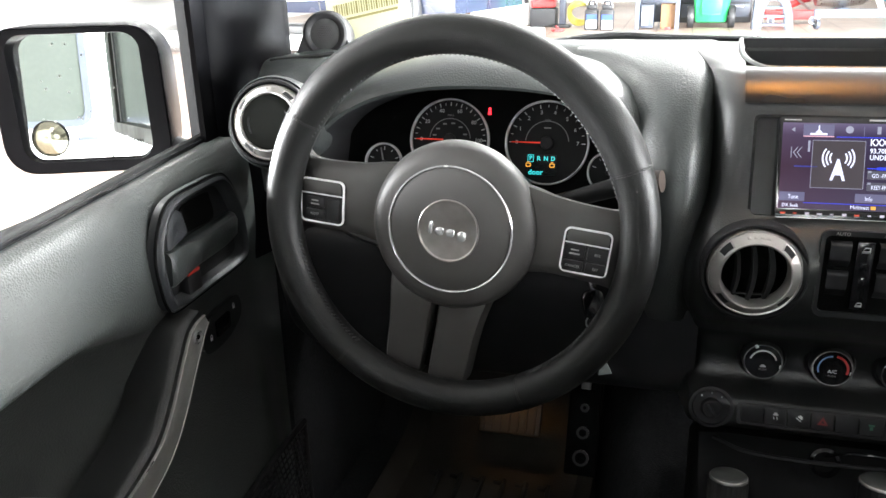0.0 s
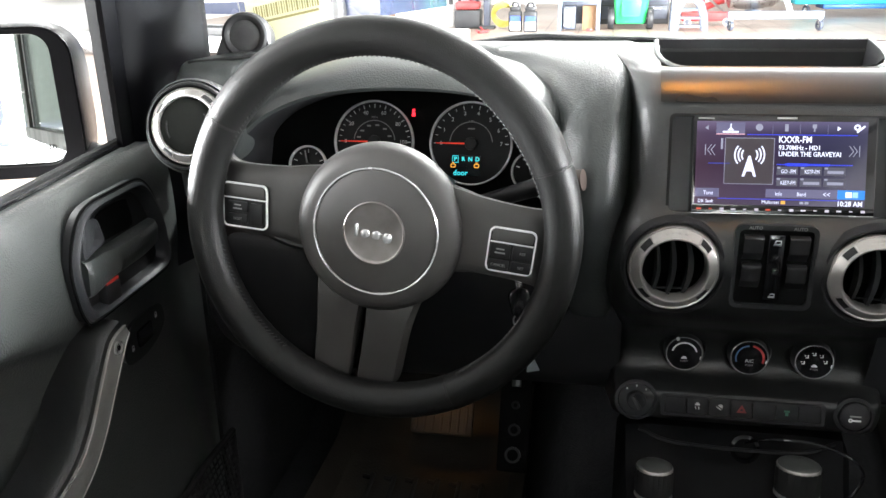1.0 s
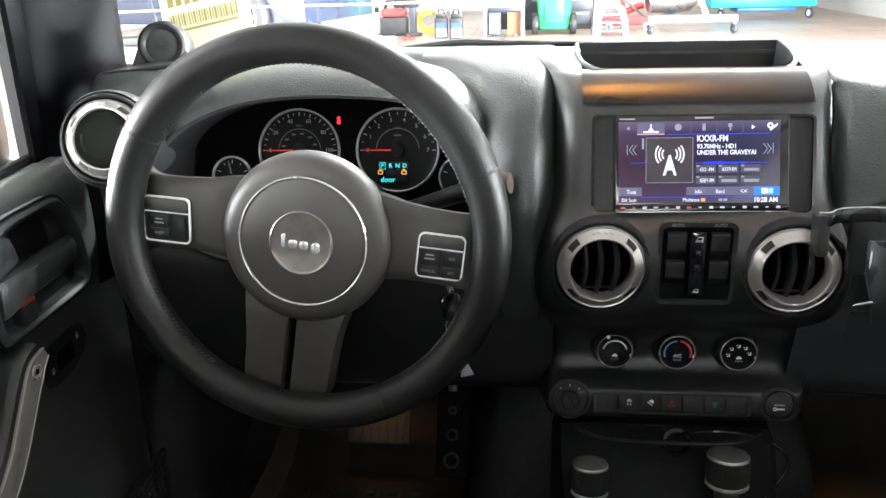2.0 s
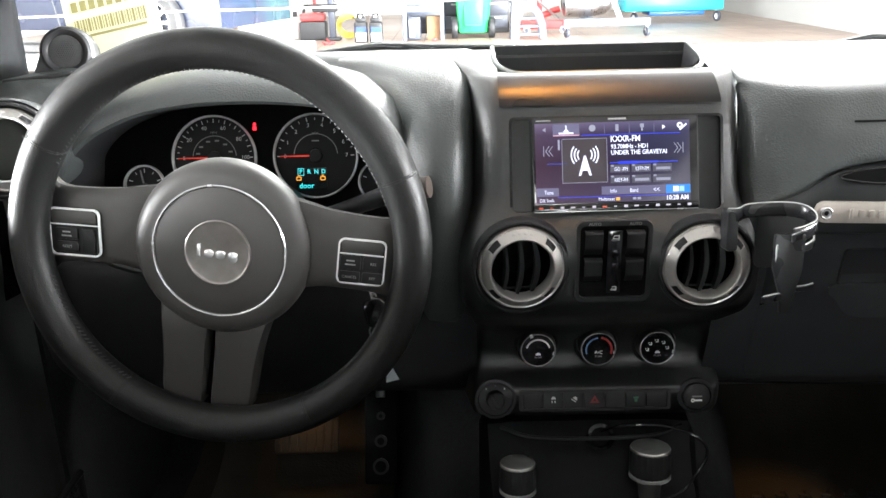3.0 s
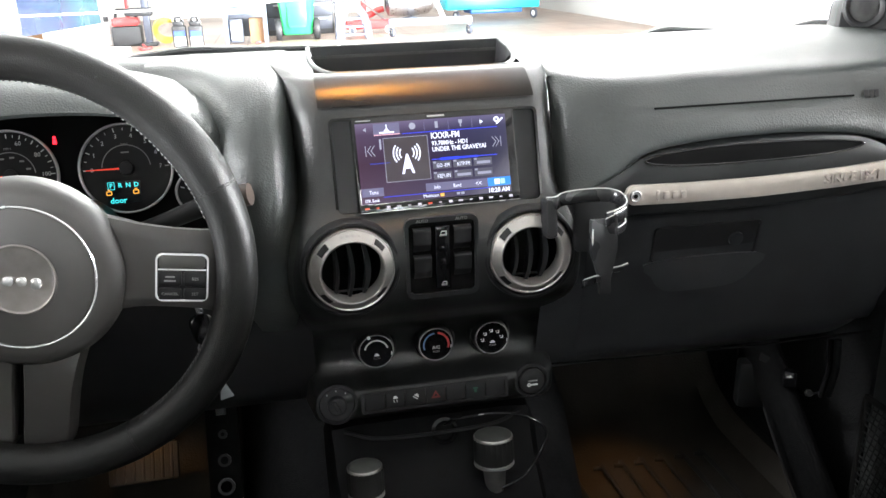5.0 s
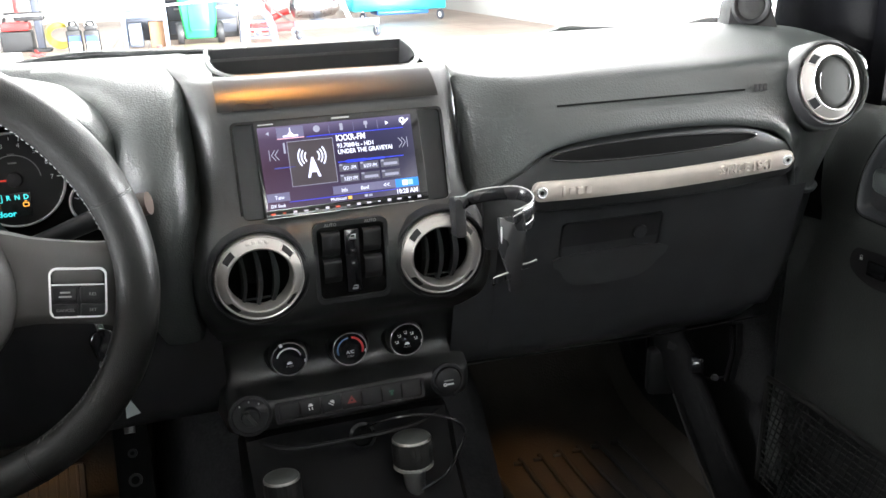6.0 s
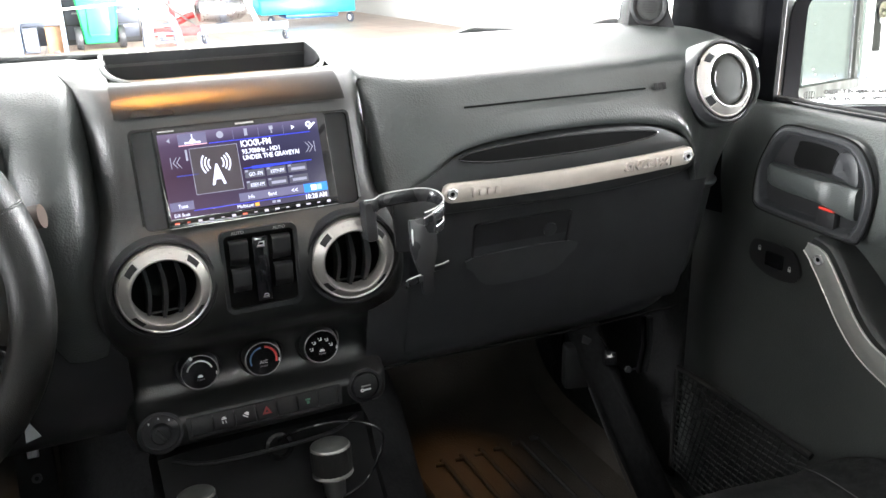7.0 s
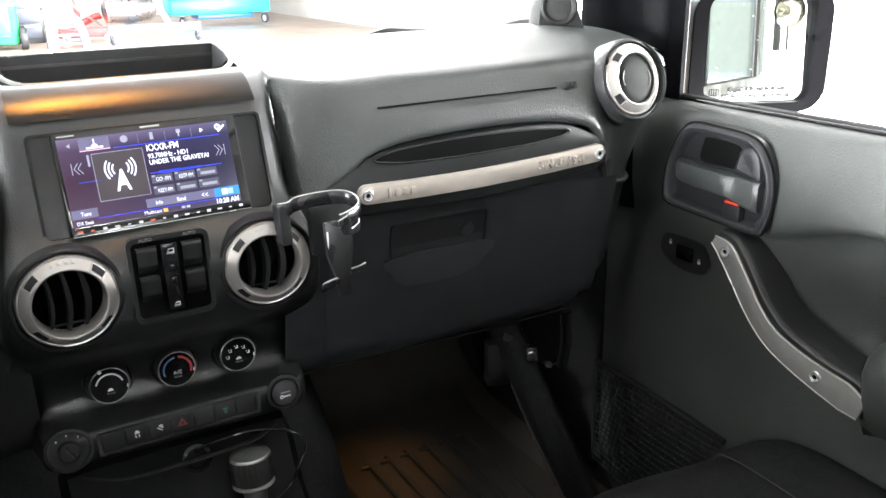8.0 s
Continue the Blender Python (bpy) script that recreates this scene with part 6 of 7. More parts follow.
def lever(x, y, z, r, tall, label):
    lv = thing("gear_lever", label, "gear lever", (x, y, z - 0.15), "console levers")
    m = pose(x, y, z, -8, 0, 0)
    part("knob", lathe([(0.0, 0.0), (r * 0.60, -0.0003), (r * 0.86, -0.0012), (r * 0.94, -0.0022)], m, 36), CAP, lv, "satin grey cap")
    part("cap_edge", lathe([(r * 0.94, -0.0022), (r * 0.975, -0.0034), (r * 0.985, -0.0046), (r * 0.97, -0.0056), (r * 0.97, -0.0145)], m, 36), SILVER, lv, "bright worn rim of the cap")
    part("foot_ring", lathe([(r * 0.94, -0.0335), (r * 1.01, -0.0345), (r * 1.02, -0.0375), (r * 0.97, -0.0385), (r * 0.62, -0.0385)], m, 36), PLATE, lv, "thin metal ring")
    rows = []
    for zz in (-0.0050, -0.0070, -0.0315, -0.0345):
        rows.append([m @ Vector((r * (1.0 + (0.03 if i % 2 else -0.01)) * (1 if zz > -0.033 else 0.92) * math.cos(2 * math.pi * i / 48), r * (1.0 + (0.03 if i % 2 else -0.01)) * (1 if zz > -0.033 else 0.92) * math.sin(2 * math.pi * i / 48), zz)) for i in range(48)])
    part("ribbed_collar", loft(rows, True), RUBBER, lv)
    part("neck", lathe([(r * 0.62, -0.034), (r * 0.56, -0.050), (r * 0.5, -0.07), (r * 0.46, -0.16)], m, 28), STEEL if tall else RUBBER, lv, "metal neck" if tall else "")
    part("boot", lathe([(r * 0.7, -0.075), (r * 1.3, -0.085), (r * 2.0, -0.105), (r * 2.1, -0.16)], m, 24), RUBBER, lv)


lever(SC + 0.062, -0.022, 0.950, 0.0230, True, "gear lever with a grey domed knob and ribbed collar")
lever(SC - 0.088, -0.030, 0.938, 0.0203, False, "transfer lever with a grey domed knob")
solo("charging_cable", tube(spline([(0.005, 0.0, 0.955), (0.03, -0.012, 0.969), (0.07, -0.022, 0.974), (0.105, -0.032, 0.966), (0.118, -0.036, 0.948), (0.108, -0.04, 0.925), (0.09, -0.042, 0.900), (0.06, -0.04, 0.884)], 8), 0.0018, 8), GLOSS, "thin black cable looped over the console", "cable")

# ---------------------------------------------------------------- pedals and footwells
ped = thing("brake_pedal", "worn tan-lit rubber brake pedal", "pedal", (-0.41, 0.36, 0.70))
part("pad", box(0.105, 0.060, 0.014, 0.006, fr(-0.405, 0.352, 0.735, 38)), RUBBER, ped)
for k in range(7):
    part("rib", box(0.004, 0.052, 0.004, 0.001, up_to(fr(-0.405, 0.352, 0.735, 38), -0.042 + k * 0.014, 0, 0.013)), RUBBER, ped)
part("arm", tube([(-0.40, 0.365, 0.73), (-0.39, 0.42, 0.82), (-0.385, 0.45, 0.98)], 0.009, 8), STEEL, ped)
gas = thing("accelerator_pedal", "long black accelerator pedal", "pedal", (-0.285, 0.36, 0.64))
GMt = fr(-0.283, 0.345, 0.745, 30)
part("pad", box(0.052, 0.165, 0.010, 0.004, GMt), mat_black(), gas)
for k in range(3):
    part("slot", lathe([(0.013 - 0.003 * k, 0.0), (0.013 - 0.003 * k, 0.003), (0.009 - 0.003 * k, 0.0032)], up_to(GMt, 0, -0.055 + 0.04 * k, 0.010), 20), KNEE, gas)
part("arm", tube([(-0.283, 0.36, 0.80), (-0.283, 0.45, 0.92)], 0.008, 8), STEEL, gas)


def floor_mat(x, w, label, tilt=0):
    fm = thing("floor_mat", label, "floor mat", (x, 0.2, FLZ), "rubber floor mats")
    rows = []
    for y, z in ((-0.05, FLZ + 0.006), (0.1, FLZ + 0.006), (0.36, FLZ + 0.006), (0.43, FLZ + 0.016), (0.50, FLZ + 0.055), (0.60, FLZ + 0.19)):
        rows.append([Vector((x + a, y, z + b)) for a, b in ((-w, 0.035), (-w + 0.012, 0.03), (-w + 0.03, 0.004), (-w + 0.06, 0.0), (w - 0.06, 0.0), (w - 0.03, 0.004), (w - 0.012, 0.03), (w, 0.035))])
    part("tray", loft([list(r) for r in zip(*[spline(c, 4) for c in zip(*rows)])]), mat("brown_black_rubber", (0.024, 0.020, 0.016), 0.55, var=0.2, scale=20, bump=0.4, bump_scale=250, spec=0.25), fm)
    for k in range(6):
        xx = x - w + 0.088 + k * 0.0385
        part("rib", tube(spline([(xx, 0.02, FLZ + 0.008), (xx - 0.004, 0.325, FLZ + 0.009), (xx - 0.010, 0.340, FLZ + 0.0085), (xx - 0.022, 0.344, FLZ + 0.008)], 4), 0.0045, 8), RUBBER, fm)
    return fm


floor_mat(0.455, 0.185, "dark ribbed rubber floor mat under a warm footwell lamp")
floor_mat(-0.44, 0.175, "dark ribbed rubber floor mat under the pedals")
ft = thing("footwell_bracket", "black brackets and hoses in the passenger footwell", "bracket", (0.56, 0.30, 0.62))
part("duct", tube(spline([(0.590, 0.30, 0.96), (0.598, 0.285, 0.850), (0.604, 0.225, 0.775), (0.610, 0.165, 0.705), (0.615, 0.100, 0.640), (0.615, 0.06, 0.602)], 6), 0.044, 18, flat=0.5), mat("black_felt", (0.007, 0.007, 0.0075), 0.9, var=0.3, scale=120, bump=0.4, bump_scale=500, spec=0.08), ft, "flat felt-covered duct")
for dx in (-0.030, 0.028):
    part("duct_edge", tube(spline([(0.598 + dx, 0.215, 0.772), (0.602 + dx, 0.155, 0.702), (0.606 + dx, 0.095, 0.636)], 5), 0.0022, 6), KNEE, ft)
part("bracket", box(0.050, 0.030, 0.085, 0.008, pose(0.588, 0.285, 0.735, 0, 0, -15)), KNEE, ft)
part("connector", box(0.022, 0.026, 0.030, 0.004, fr(0.606, 0.222, 0.820, 15, -20)), GLOSS, ft, "glossy black plug")
part("connector", box(0.026, 0.018, 0.020, 0.004, fr(0.590, 0.262, 0.842, -10, 20)), KNEE, ft)
for x, r in ((0.622, 0.0045), (0.634, 0.0055)):
    part("pipe", tube([(x, 0.150, 0.915), (x + 0.002, 0.148, 0.87), (x + 0.004, 0.160, 0.815)], r, 10), GLOSS if r < 0.005 else KNEE, ft, "black pipe")
for a, b, c in (((0.582, 0.300, 0.850), (0.592, 0.262, 0.872), (0.606, 0.225, 0.835)), ((0.606, 0.225, 0.822), (0.622, 0.198, 0.800), (0.632, 0.160, 0.822)), ((0.580, 0.318, 0.830), (0.575, 0.310, 0.790), (0.582, 0.300, 0.755))):
    part("wire", tube(spline([a, b, c], 6), 0.0026, 8), GLOSS, ft, "thin black wire")
part("bolt", lathe([(0.006, 0), (0.006, 0.008), (0.005, 0.009), (0, 0.009)], fr(0.622, 0.185, 0.808, 20, -20), 6), KNEE, ft)

# ---------------------------------------------------------------- passenger seat cushion
seat = thing("passenger_seat", "charcoal fabric seat cushion with pale stitching", "car seat", (0.46, -0.5, FLZ))
rows = []
for y, zt, w in ((-0.158, 0.74, 0.215), (-0.162, 0.80, 0.235), (-0.175, 0.845, 0.245), (-0.205, 0.872, 0.250), (-0.26, 0.882, 0.252), (-0.40, 0.878, 0.252), (-0.60, 0.862, 0.250), (-0.72, 0.85, 0.245)):
    rows.append([Vector((0.435 + a * w, y - 0.05 * abs(a) ** 3, zt - d)) for a, d in ((-1.02, 0.16), (-1.04, 0.06), (-1.0, 0.012), (-0.9, -0.012), (-0.72, -0.006), (-0.6, 0.006), (0, 0.0), (0.6, 0.006), (0.72, -0.006), (0.9, -0.012), (1.0, 0.012), (1.04, 0.06), (1.02, 0.16))])
rows = [list(r) for r in zip(*[spline(c, 3) for c in zip(*[spline(r, 3) for r in rows])])]
rows = [list(c) for c in zip(*rows)]
part("cushion", loft(rows), FABRIC, seat)
for a in (-0.60, 0.60):
    pts = [Vector((0.435 + a * 0.252, y, z)) for y, z in ((-0.185, 0.862), (-0.21, 0.872), (-0.26, 0.880), (-0.40, 0.876), (-0.60, 0.860))]
    part("stitch_line", tube(spline(pts, 5), 0.0006, 6), THREAD, seat, "pale seam")
part("base", slab(0.24, 0.64, -0.72, -0.20, FLZ, 0.76), DARK, seat)

# ---------------------------------------------------------------- cup holder clipped to a vent
hold = thing("clip_on_cup_holder", "glossy black folding cup holder clipped to a vent", "cup holder", (0.12, -0.10, 1.16))


def band(path, h, th, m=I4):
    """An upright strip along a path."""
    pts = spline(path, 6)
    rows = []
    for i, p in enumerate(pts):
        d = (pts[min(i + 1, len(pts) - 1)] - pts[max(i - 1, 0)])
        d.z = 0
        d.normalize()
        n = Vector((-d.y, d.x, 0)) * th / 2
        u = Vector((0, 0, h / 2))
        rows.append([p + n + u * 0.8, p + n * 0.4 + u, p - n * 0.4 + u, p - n + u * 0.8, p - n - u * 0.8, p - n * 0.4 - u, p + n * 0.4 - u, p + n - u * 0.8])
    return loft(rows, True, False, True)


SMOKE = mat("smoked_holder_plastic", (0.012, 0.012, 0.013), 0.26, var=0.08, scale=60, spec=0.4)
# pale colour that paints the thin highlights along the holder's glossy edges
EDGE = mat("painted_edge_highlight", (0.34, 0.34, 0.33), 0.25, var=0.1, scale=80)


def edged_band(name, path, h, th, parent, label=""):
    """An upright strip with the highlight of its upper edge put on as a pale bead."""
    ob = part(name, band(path, h, th), SMOKE, parent, label)
    part("edge_highlight", tube([q + Vector((0, 0, h / 2)) for q in spline(path, 6)], th * 0.24, 8), EDGE, ob)
    return ob


edged_band("ring_arm", [(0.094, -0.095, 1.241), (0.1016, -0.101, 1.243), (0.1091, -0.101, 1.2465), (0.1284, -0.103, 1.2485), (0.1494, -0.104, 1.248), (0.1595, -0.112, 1.2465), (0.1612, -0.126, 1.244), (0.1545, -0.140, 1.242), (0.1410, -0.149, 1.240), (0.1318, -0.152, 1.239)], 0.013, 0.0032, hold, "curved smoked plastic ring arm")
edged_band("ring_arm", [(0.1600, -0.128, 1.229), (0.1560, -0.138, 1.2275), (0.1480, -0.145, 1.2260), (0.1400, -0.149, 1.2250)], 0.007, 0.003, hold)
part("clip", prism(rrect(0.011, 0.038, 0.003), 0.018, fr(0.0975, -0.085, 1.226, 6), 0.002), DARK, hold, "clip gripping the vent ring")
edged_band("hook", [(0.139, -0.152, 1.240), (0.132, -0.153, 1.2375), (0.130, -0.150, 1.234), (0.118, -0.149, 1.232)], 0.007, 0.003, hold)
part("strut", prism([(-0.014, 0.026), (0.012, 0.026), (0.012, -0.004), (0.006, -0.030), (0.006, -0.046), (-0.005, -0.046), (-0.006, -0.030), (-0.014, -0.004)], 0.005, fr(0.131, -0.149, 1.214, 4), 0.0012), SMOKE, hold, "smoked plastic leg")
part("strut_edge", tube([(0.1185, -0.1535, 1.232), (0.1185, -0.1530, 1.212)], 0.0008, 6), EDGE, hold)
edged_band("foot", [(0.112, -0.150, 1.178), (0.113, -0.155, 1.1815), (0.119, -0.156, 1.1835), (0.127, -0.154, 1.1845), (0.131, -0.150, 1.1865), (0.1325, -0.149, 1.190)], 0.007, 0.0036, hold)
edged_band("foot", [(0.140, -0.150, 1.189), (0.148, -0.151, 1.1905), (0.155, -0.150, 1.192)], 0.005, 0.0030, hold)
part("back_plate", prism(rrect(0.044, 0.060, 0.006), 0.004, fr(0.146, -0.088, 1.218, 4), 0.0012), DARK, hold)

# ---------------------------------------------------------------- card on the windscreen, wipers
card = thing("windscreen_card", "pale yellow card with a barcode behind the windscreen", "card", (-0.56, 0.21, 1.35))
CDM = Matrix.Translation((-0.5625, 0.1965, 1.412)) @ Euler((radians(90 - 19.5), 0, 0)).to_matrix().to_4x4() @ pose(0, 0, 0, 0, 0, 12)
part("sheet", box(0.112, 0.140, 0.0006, 0, up_to(CDM, 0, 0.010)), mat("pale_yellow_card", (0.80, 0.78, 0.52), 0.7, var=0.04), card)
INK = mat("olive_ink", (0.30, 0.27, 0.10), 0.7, var=0)
for k in range(26):
    w = (0.0011, 0.0018, 0.0009, 0.0024)[(k * 7) % 4]
    part("barcode_bar", box(w, 0.016, 0.0003, 0, up_to(CDM, -0.045 + k * 0.0034, 0.000, 0.0008)), INK, card)
for k in range(8):
    part("print_bar", box(0.0075, 0.012, 0.0003, 0, up_to(CDM, -0.042 + k * 0.0108, 0.024, 0.0008)), INK, card)
part("print_bar", box(0.080, 0.003, 0.0003, 0, up_to(CDM, 0.0, -0.013, 0.0008)), INK, card)
part("print_bar", box(0.016, 0.004, 0.0003, 0, up_to(CDM, 0.0, -0.042, 0.0008)), INK, card)
part("clip", box(0.006, 0.010, 0.003, 0.001, up_to(CDM, 0.03, -0.060, 0)), REDPLASTIC, card)
for pts, lab in (([(-0.46, 0.37, 1.333), (-0.39, 0.36, 1.344), (-0.33, 0.36, 1.352), (-0.26, 0.36, 1.359), (-0.20, 0.36, 1.357), (-0.05, 0.355, 1.354), (0.08, 0.35, 1.350)], "black wiper arm across the cowl"), ([(0.34, 0.36, 1.342), (0.40, 0.36, 1.352), (0.43, 0.36, 1.3565), (0.46, 0.36, 1.354), (0.545, 0.36, 1.348), (0.60, 0.36, 1.343)], "black wiper arm across the cowl"), ([(0.635, 0.37, 1.349), (0.69, 0.37, 1.355), (0.74, 0.37, 1.35)], "black wiper arm end at the cowl")):
    wp = thing("wiper", lab, "wiper", pts[0], "windscreen wipers")
    c = spline(pts, 5)
    n = len(c)
    part("arm", tube(c, 0.0055, 8, taper=[0.5 + 0.9 * math.sin(math.pi * i / (n - 1)) for i in range(n)], flat=0.7), DARK, wp)
    part("blade", tube([p + Vector((0, 0.008, -0.010)) for p in c], 0.004, 6), RUBBER, wp)
    part("pivot", tube([c[0], c[0] + Vector((0, 0.01, -0.075))], 0.008, 10), DARK, wp)

# ---------------------------------------------------------------- things across the hall
BLUEGREY = mat("blue_grey_steel_paint", (0.12, 0.15, 0.21), 0.4, var=0.2, scale=5)
SLATE = mat("slate_plastic", (0.055, 0.062, 0.085), 0.5, var=0.15, scale=6)
GREEN = mat("green_bin_plastic", (0.02, 0.36, 0.10), 0.4, var=0.12, scale=6)
TEAL = mat("turquoise_paint", (0.02, 0.42, 0.52), 0.4, var=0.12, scale=4)
REDP = mat("red_enamel", (0.45, 0.04, 0.04), 0.35, var=0.12, scale=5)
CARD = mat("brown_cardboard", (0.22, 0.12, 0.06), 0.8, var=0.15, scale=6)
LABEL = mat("white_label", (0.75, 0.75, 0.76), 0.6, var=0.03)
BLUEL = mat("blue_label", (0.03, 0.07, 0.35), 0.5, var=0.05)
YEL = mat("yellow_hose", (0.45, 0.40, 0.08), 0.5, var=0.15)
BLACKP = mat("black_tool_plastic", (0.02, 0.02, 0.022), 0.5, var=0.15, scale=8)


def up(x, y, z=0.0):
    return Matrix.Translation((x, y, GZ + z))


def jug(x, y, label):
    j = thing("fluid_jug", label, "jug", (x, y, GZ), "jugs on the floor")
    part("body", box(0.235, 0.19, 0.36, 0.03, up(x, y)), BLACKP, j)
    part("shoulder", box(0.18, 0.15, 0.09, 0.03, up(x, y, 0.35)), BLACKP, j)
    part("label", box(0.185, 0.01, 0.15, 0.0, up(x + 0.01, y - 0.098, 0.03)), LABEL, j, "white label")
    part("label_band", box(0.185, 0.012, 0.10, 0.0, up(x + 0.01, y - 0.098, 0.175)), BLUEL, j, "blue label band")
    part("grip", tube([(x - 0.06, y, GZ + 0.42), (x - 0.04, y, GZ + 0.49), (x + 0.05, y, GZ + 0.49), (x + 0.07, y, GZ + 0.42)], 0.018, 8), BLACKP, j)
    part("cap", lathe([(0.028, 0), (0.028, 0.04), (0, 0.04)], up(x, y - 0.04, 0.44), 16), LABEL, j)
    part("bail", tube(spline([(x - 0.10, y - 0.02, GZ + 0.40), (x - 0.07, y - 0.03, GZ + 0.56), (x + 0.02, y - 0.03, GZ + 0.60), (x + 0.10, y - 0.02, GZ + 0.40)], 5), 0.007, 6), STEEL, j, "wire handle")


jug(-1.74, 14.40, "black fluid jug with a white and blue label")
jug(-1.46, 14.30, "black fluid jug with a white and blue label")


def wheel_disc(name, m, r, w, parent, tyre, rim):
    t = part(name, lathe([(r * 0.6, -w / 2), (r * 0.92, -w / 2), (r, -w * 0.3), (r, w * 0.3), (r * 0.92, w / 2), (r * 0.6, w / 2), (r * 0.6, -w / 2)], m, 24), tyre, parent)
    part("hub", lathe([(r * 0.61, -w * 0.3), (r * 0.58, w * 0.3), (r * 0.2, w * 0.4), (0, w * 0.4)], m, 20), rim, t)
    return t


wb = thing("wheelie_bin", "green wheeled refuse bin with black tyres", "wheelie bin", (0.30, 14.9, GZ))
part("body", loft([[Vector((0.30 + a * w, 14.95 + b * w * 0.9, GZ + z)) for a, b in ((-1, -0.9), (-0.9, -1), (0.9, -1), (1, -0.9), (1, 0.9), (0.9, 1), (-0.9, 1), (-1, 0.9))] for z, w in ((0.10, 0.25), (0.13, 0.27), (0.6, 0.31), (1.05, 0.36), (1.10, 0.38), (1.14, 0.38))], True, False, True), GREEN, wb)
part("panel", box(0.34, 0.03, 0.5, 0.01, up(0.30, 14.66, 0.25)), GREEN, wb)
part("ledge", box(0.30, 0.05, 0.03, 0.008, up(0.30, 14.68, 0.22)), GREEN, wb)
part("lid", box(0.80, 0.78, 0.06, 0.02, up(0.30, 14.95, 1.15)), GREEN, wb)
for s in (-1, 1):
    wheel_disc("tyre", Matrix.Translation((0.30 + s * 0.345, 14.78, GZ + 0.19)) @ pose(0, 0, 0, 0, 90, 0), 0.19, 0.11, wb, BLACKP, SLATE)
part("axle", tube([(-0.05, 14.78, GZ + 0.19), (0.65, 14.78, GZ + 0.19)], 0.02, 8), STEEL, wb)

rk = thing("steel_bench", "grey steel workbench with boxes under it", "workbench", (-0.6, 14.7, GZ))
for x in (-0.95, -0.27):
    for y in (14.5, 15.1):
        part("leg", box(0.07, 0.07, 1.0, 0.008, up(x, y)), BLUEGREY, rk)
part("rail", box(0.75, 0.05, 0.11, 0.01, up(-0.61, 14.5, 0.50)), BLUEGREY, rk)
part("rail", box(0.75, 0.05, 0.11, 0.01, up(-0.61, 15.1, 0.50)), BLUEGREY, rk)
part("top", box(0.95, 0.85, 0.06, 0.01, up(-0.61, 14.8, 1.0)), STEEL, rk)
part("panel", box(0.60, 0.03, 0.42, 0.004, up(-0.61, 15.05, 0.08)), SLATE, rk)
solo("cardboard_box", box(0.26, 0.3, 0.42, 0.008, up(-0.42, 14.75)), CARD, "brown cardboard box under a workbench", "box")
pc = thing("computer_case", "grey computer case under a workbench", "computer", (-0.78, 14.7, GZ))
part("case", box(0.22, 0.42, 0.40, 0.012, up(-0.78, 14.72, 0.02)), SLATE, pc)
part("front", box(0.10, 0.02, 0.30, 0.004, up(-0.82, 14.50, 0.07)), LABEL, pc)
solo("red_clamp", box(0.10, 0.06, 0.05, 0.012, up(-0.42, 14.35)), REDP, "small red clamp on the floor", "clamp")

ar = thing("plastic_ramp_stand", "slate plastic wheel ramp with an arched side", "ramp", (1.28, 14.35, GZ))
arch = [(-0.32, 0.0), (-0.17, 0.0), (-0.15, 0.30), (-0.08, 0.47), (0.02, 0.50), (0.12, 0.42), (0.19, 0.22), (0.22, 0.0), (0.33, 0.0), (0.31, 0.24), (0.24, 0.46), (0.12, 0.60), (-0.04, 0.66), (-0.30, 0.66)]
for dy in (0.0, 0.28):
    part("side", prism(arch, 0.06, Matrix.Translation((1.28, 14.35 + dy, GZ)) @ pose(0, 0, 0, 90, 0, 0)), SLATE, ar)
for z in (0.06, 0.2, 0.34):
    part("step", box(0.38, 0.28, 0.035, 0.008, up(1.30, 14.46, z)), BLUEGREY, ar)
part("deck", box(0.34, 0.3, 0.04, 0.01, up(1.12, 14.47, 0.62)), SLATE, ar)

jk = thing("floor_jack", "red trolley jack with a long handle", "trolley jack", (1.7, 15.6, GZ))
part("frame", box(0.9, 0.40, 0.16, 0.02, up(1.7, 15.6, 0.08)), REDP, jk)
part("arm", tube([(1.45, 15.6, GZ + 0.22), (1.9, 15.6, GZ + 0.42), (2.0, 15.6, GZ + 0.44)], 0.06, 8), REDP, jk)
part("post", box(0.10, 0.10, 1.0, 0.01, up(1.62, 15.7, 0.1)), REDP, jk)
part("handle", tube([(2.05, 15.5, GZ + 0.20), (1.62, 15.4, GZ + 0.55), (1.3, 15.3, GZ + 0.9)], 0.022, 8), STEEL, jk)
for x in (1.35, 2.05):
    wheel_disc("roller", Matrix.Translation((x, 15.4, GZ + 0.07)) @ pose(0, 0, 0, 90, 0, 0), 0.07, 0.06, jk, STEEL, SLATE)

ho = thing("engine_stand", "blue grey wheeled engine stand with casters", "engine stand", (2.7, 14.4, GZ))
part("cross_beam", box(1.55, 0.12, 0.13, 0.012, up(2.70, 14.40, 0.19)), BLUEGREY, ho, "blue grey square beam")
part("long_beam", box(0.12, 1.3, 0.12, 0.012, up(2.45, 15.0, 0.19)), BLUEGREY, ho)
part("post", tube([(2.45, 15.4, GZ + 0.25), (2.65, 14.9, GZ + 0.85), (2.7, 14.8, GZ + 1.1)], 0.06, 8), BLUEGREY, ho)
part("brace", tube([(2.95, 14.4, GZ + 0.28), (2.78, 14.7, GZ + 0.8)], 0.045, 8), LABEL, ho)
part("gearbox", lathe([(0.10, -0.45), (0.22, -0.4), (0.25, 0.0), (0.20, 0.35), (0.12, 0.45)], Matrix.Translation((2.42, 15.1, GZ + 0.55)) @ pose(0, 0, 0, 0, 90, 0), 20), STEEL, ho, "grey metal gearbox")
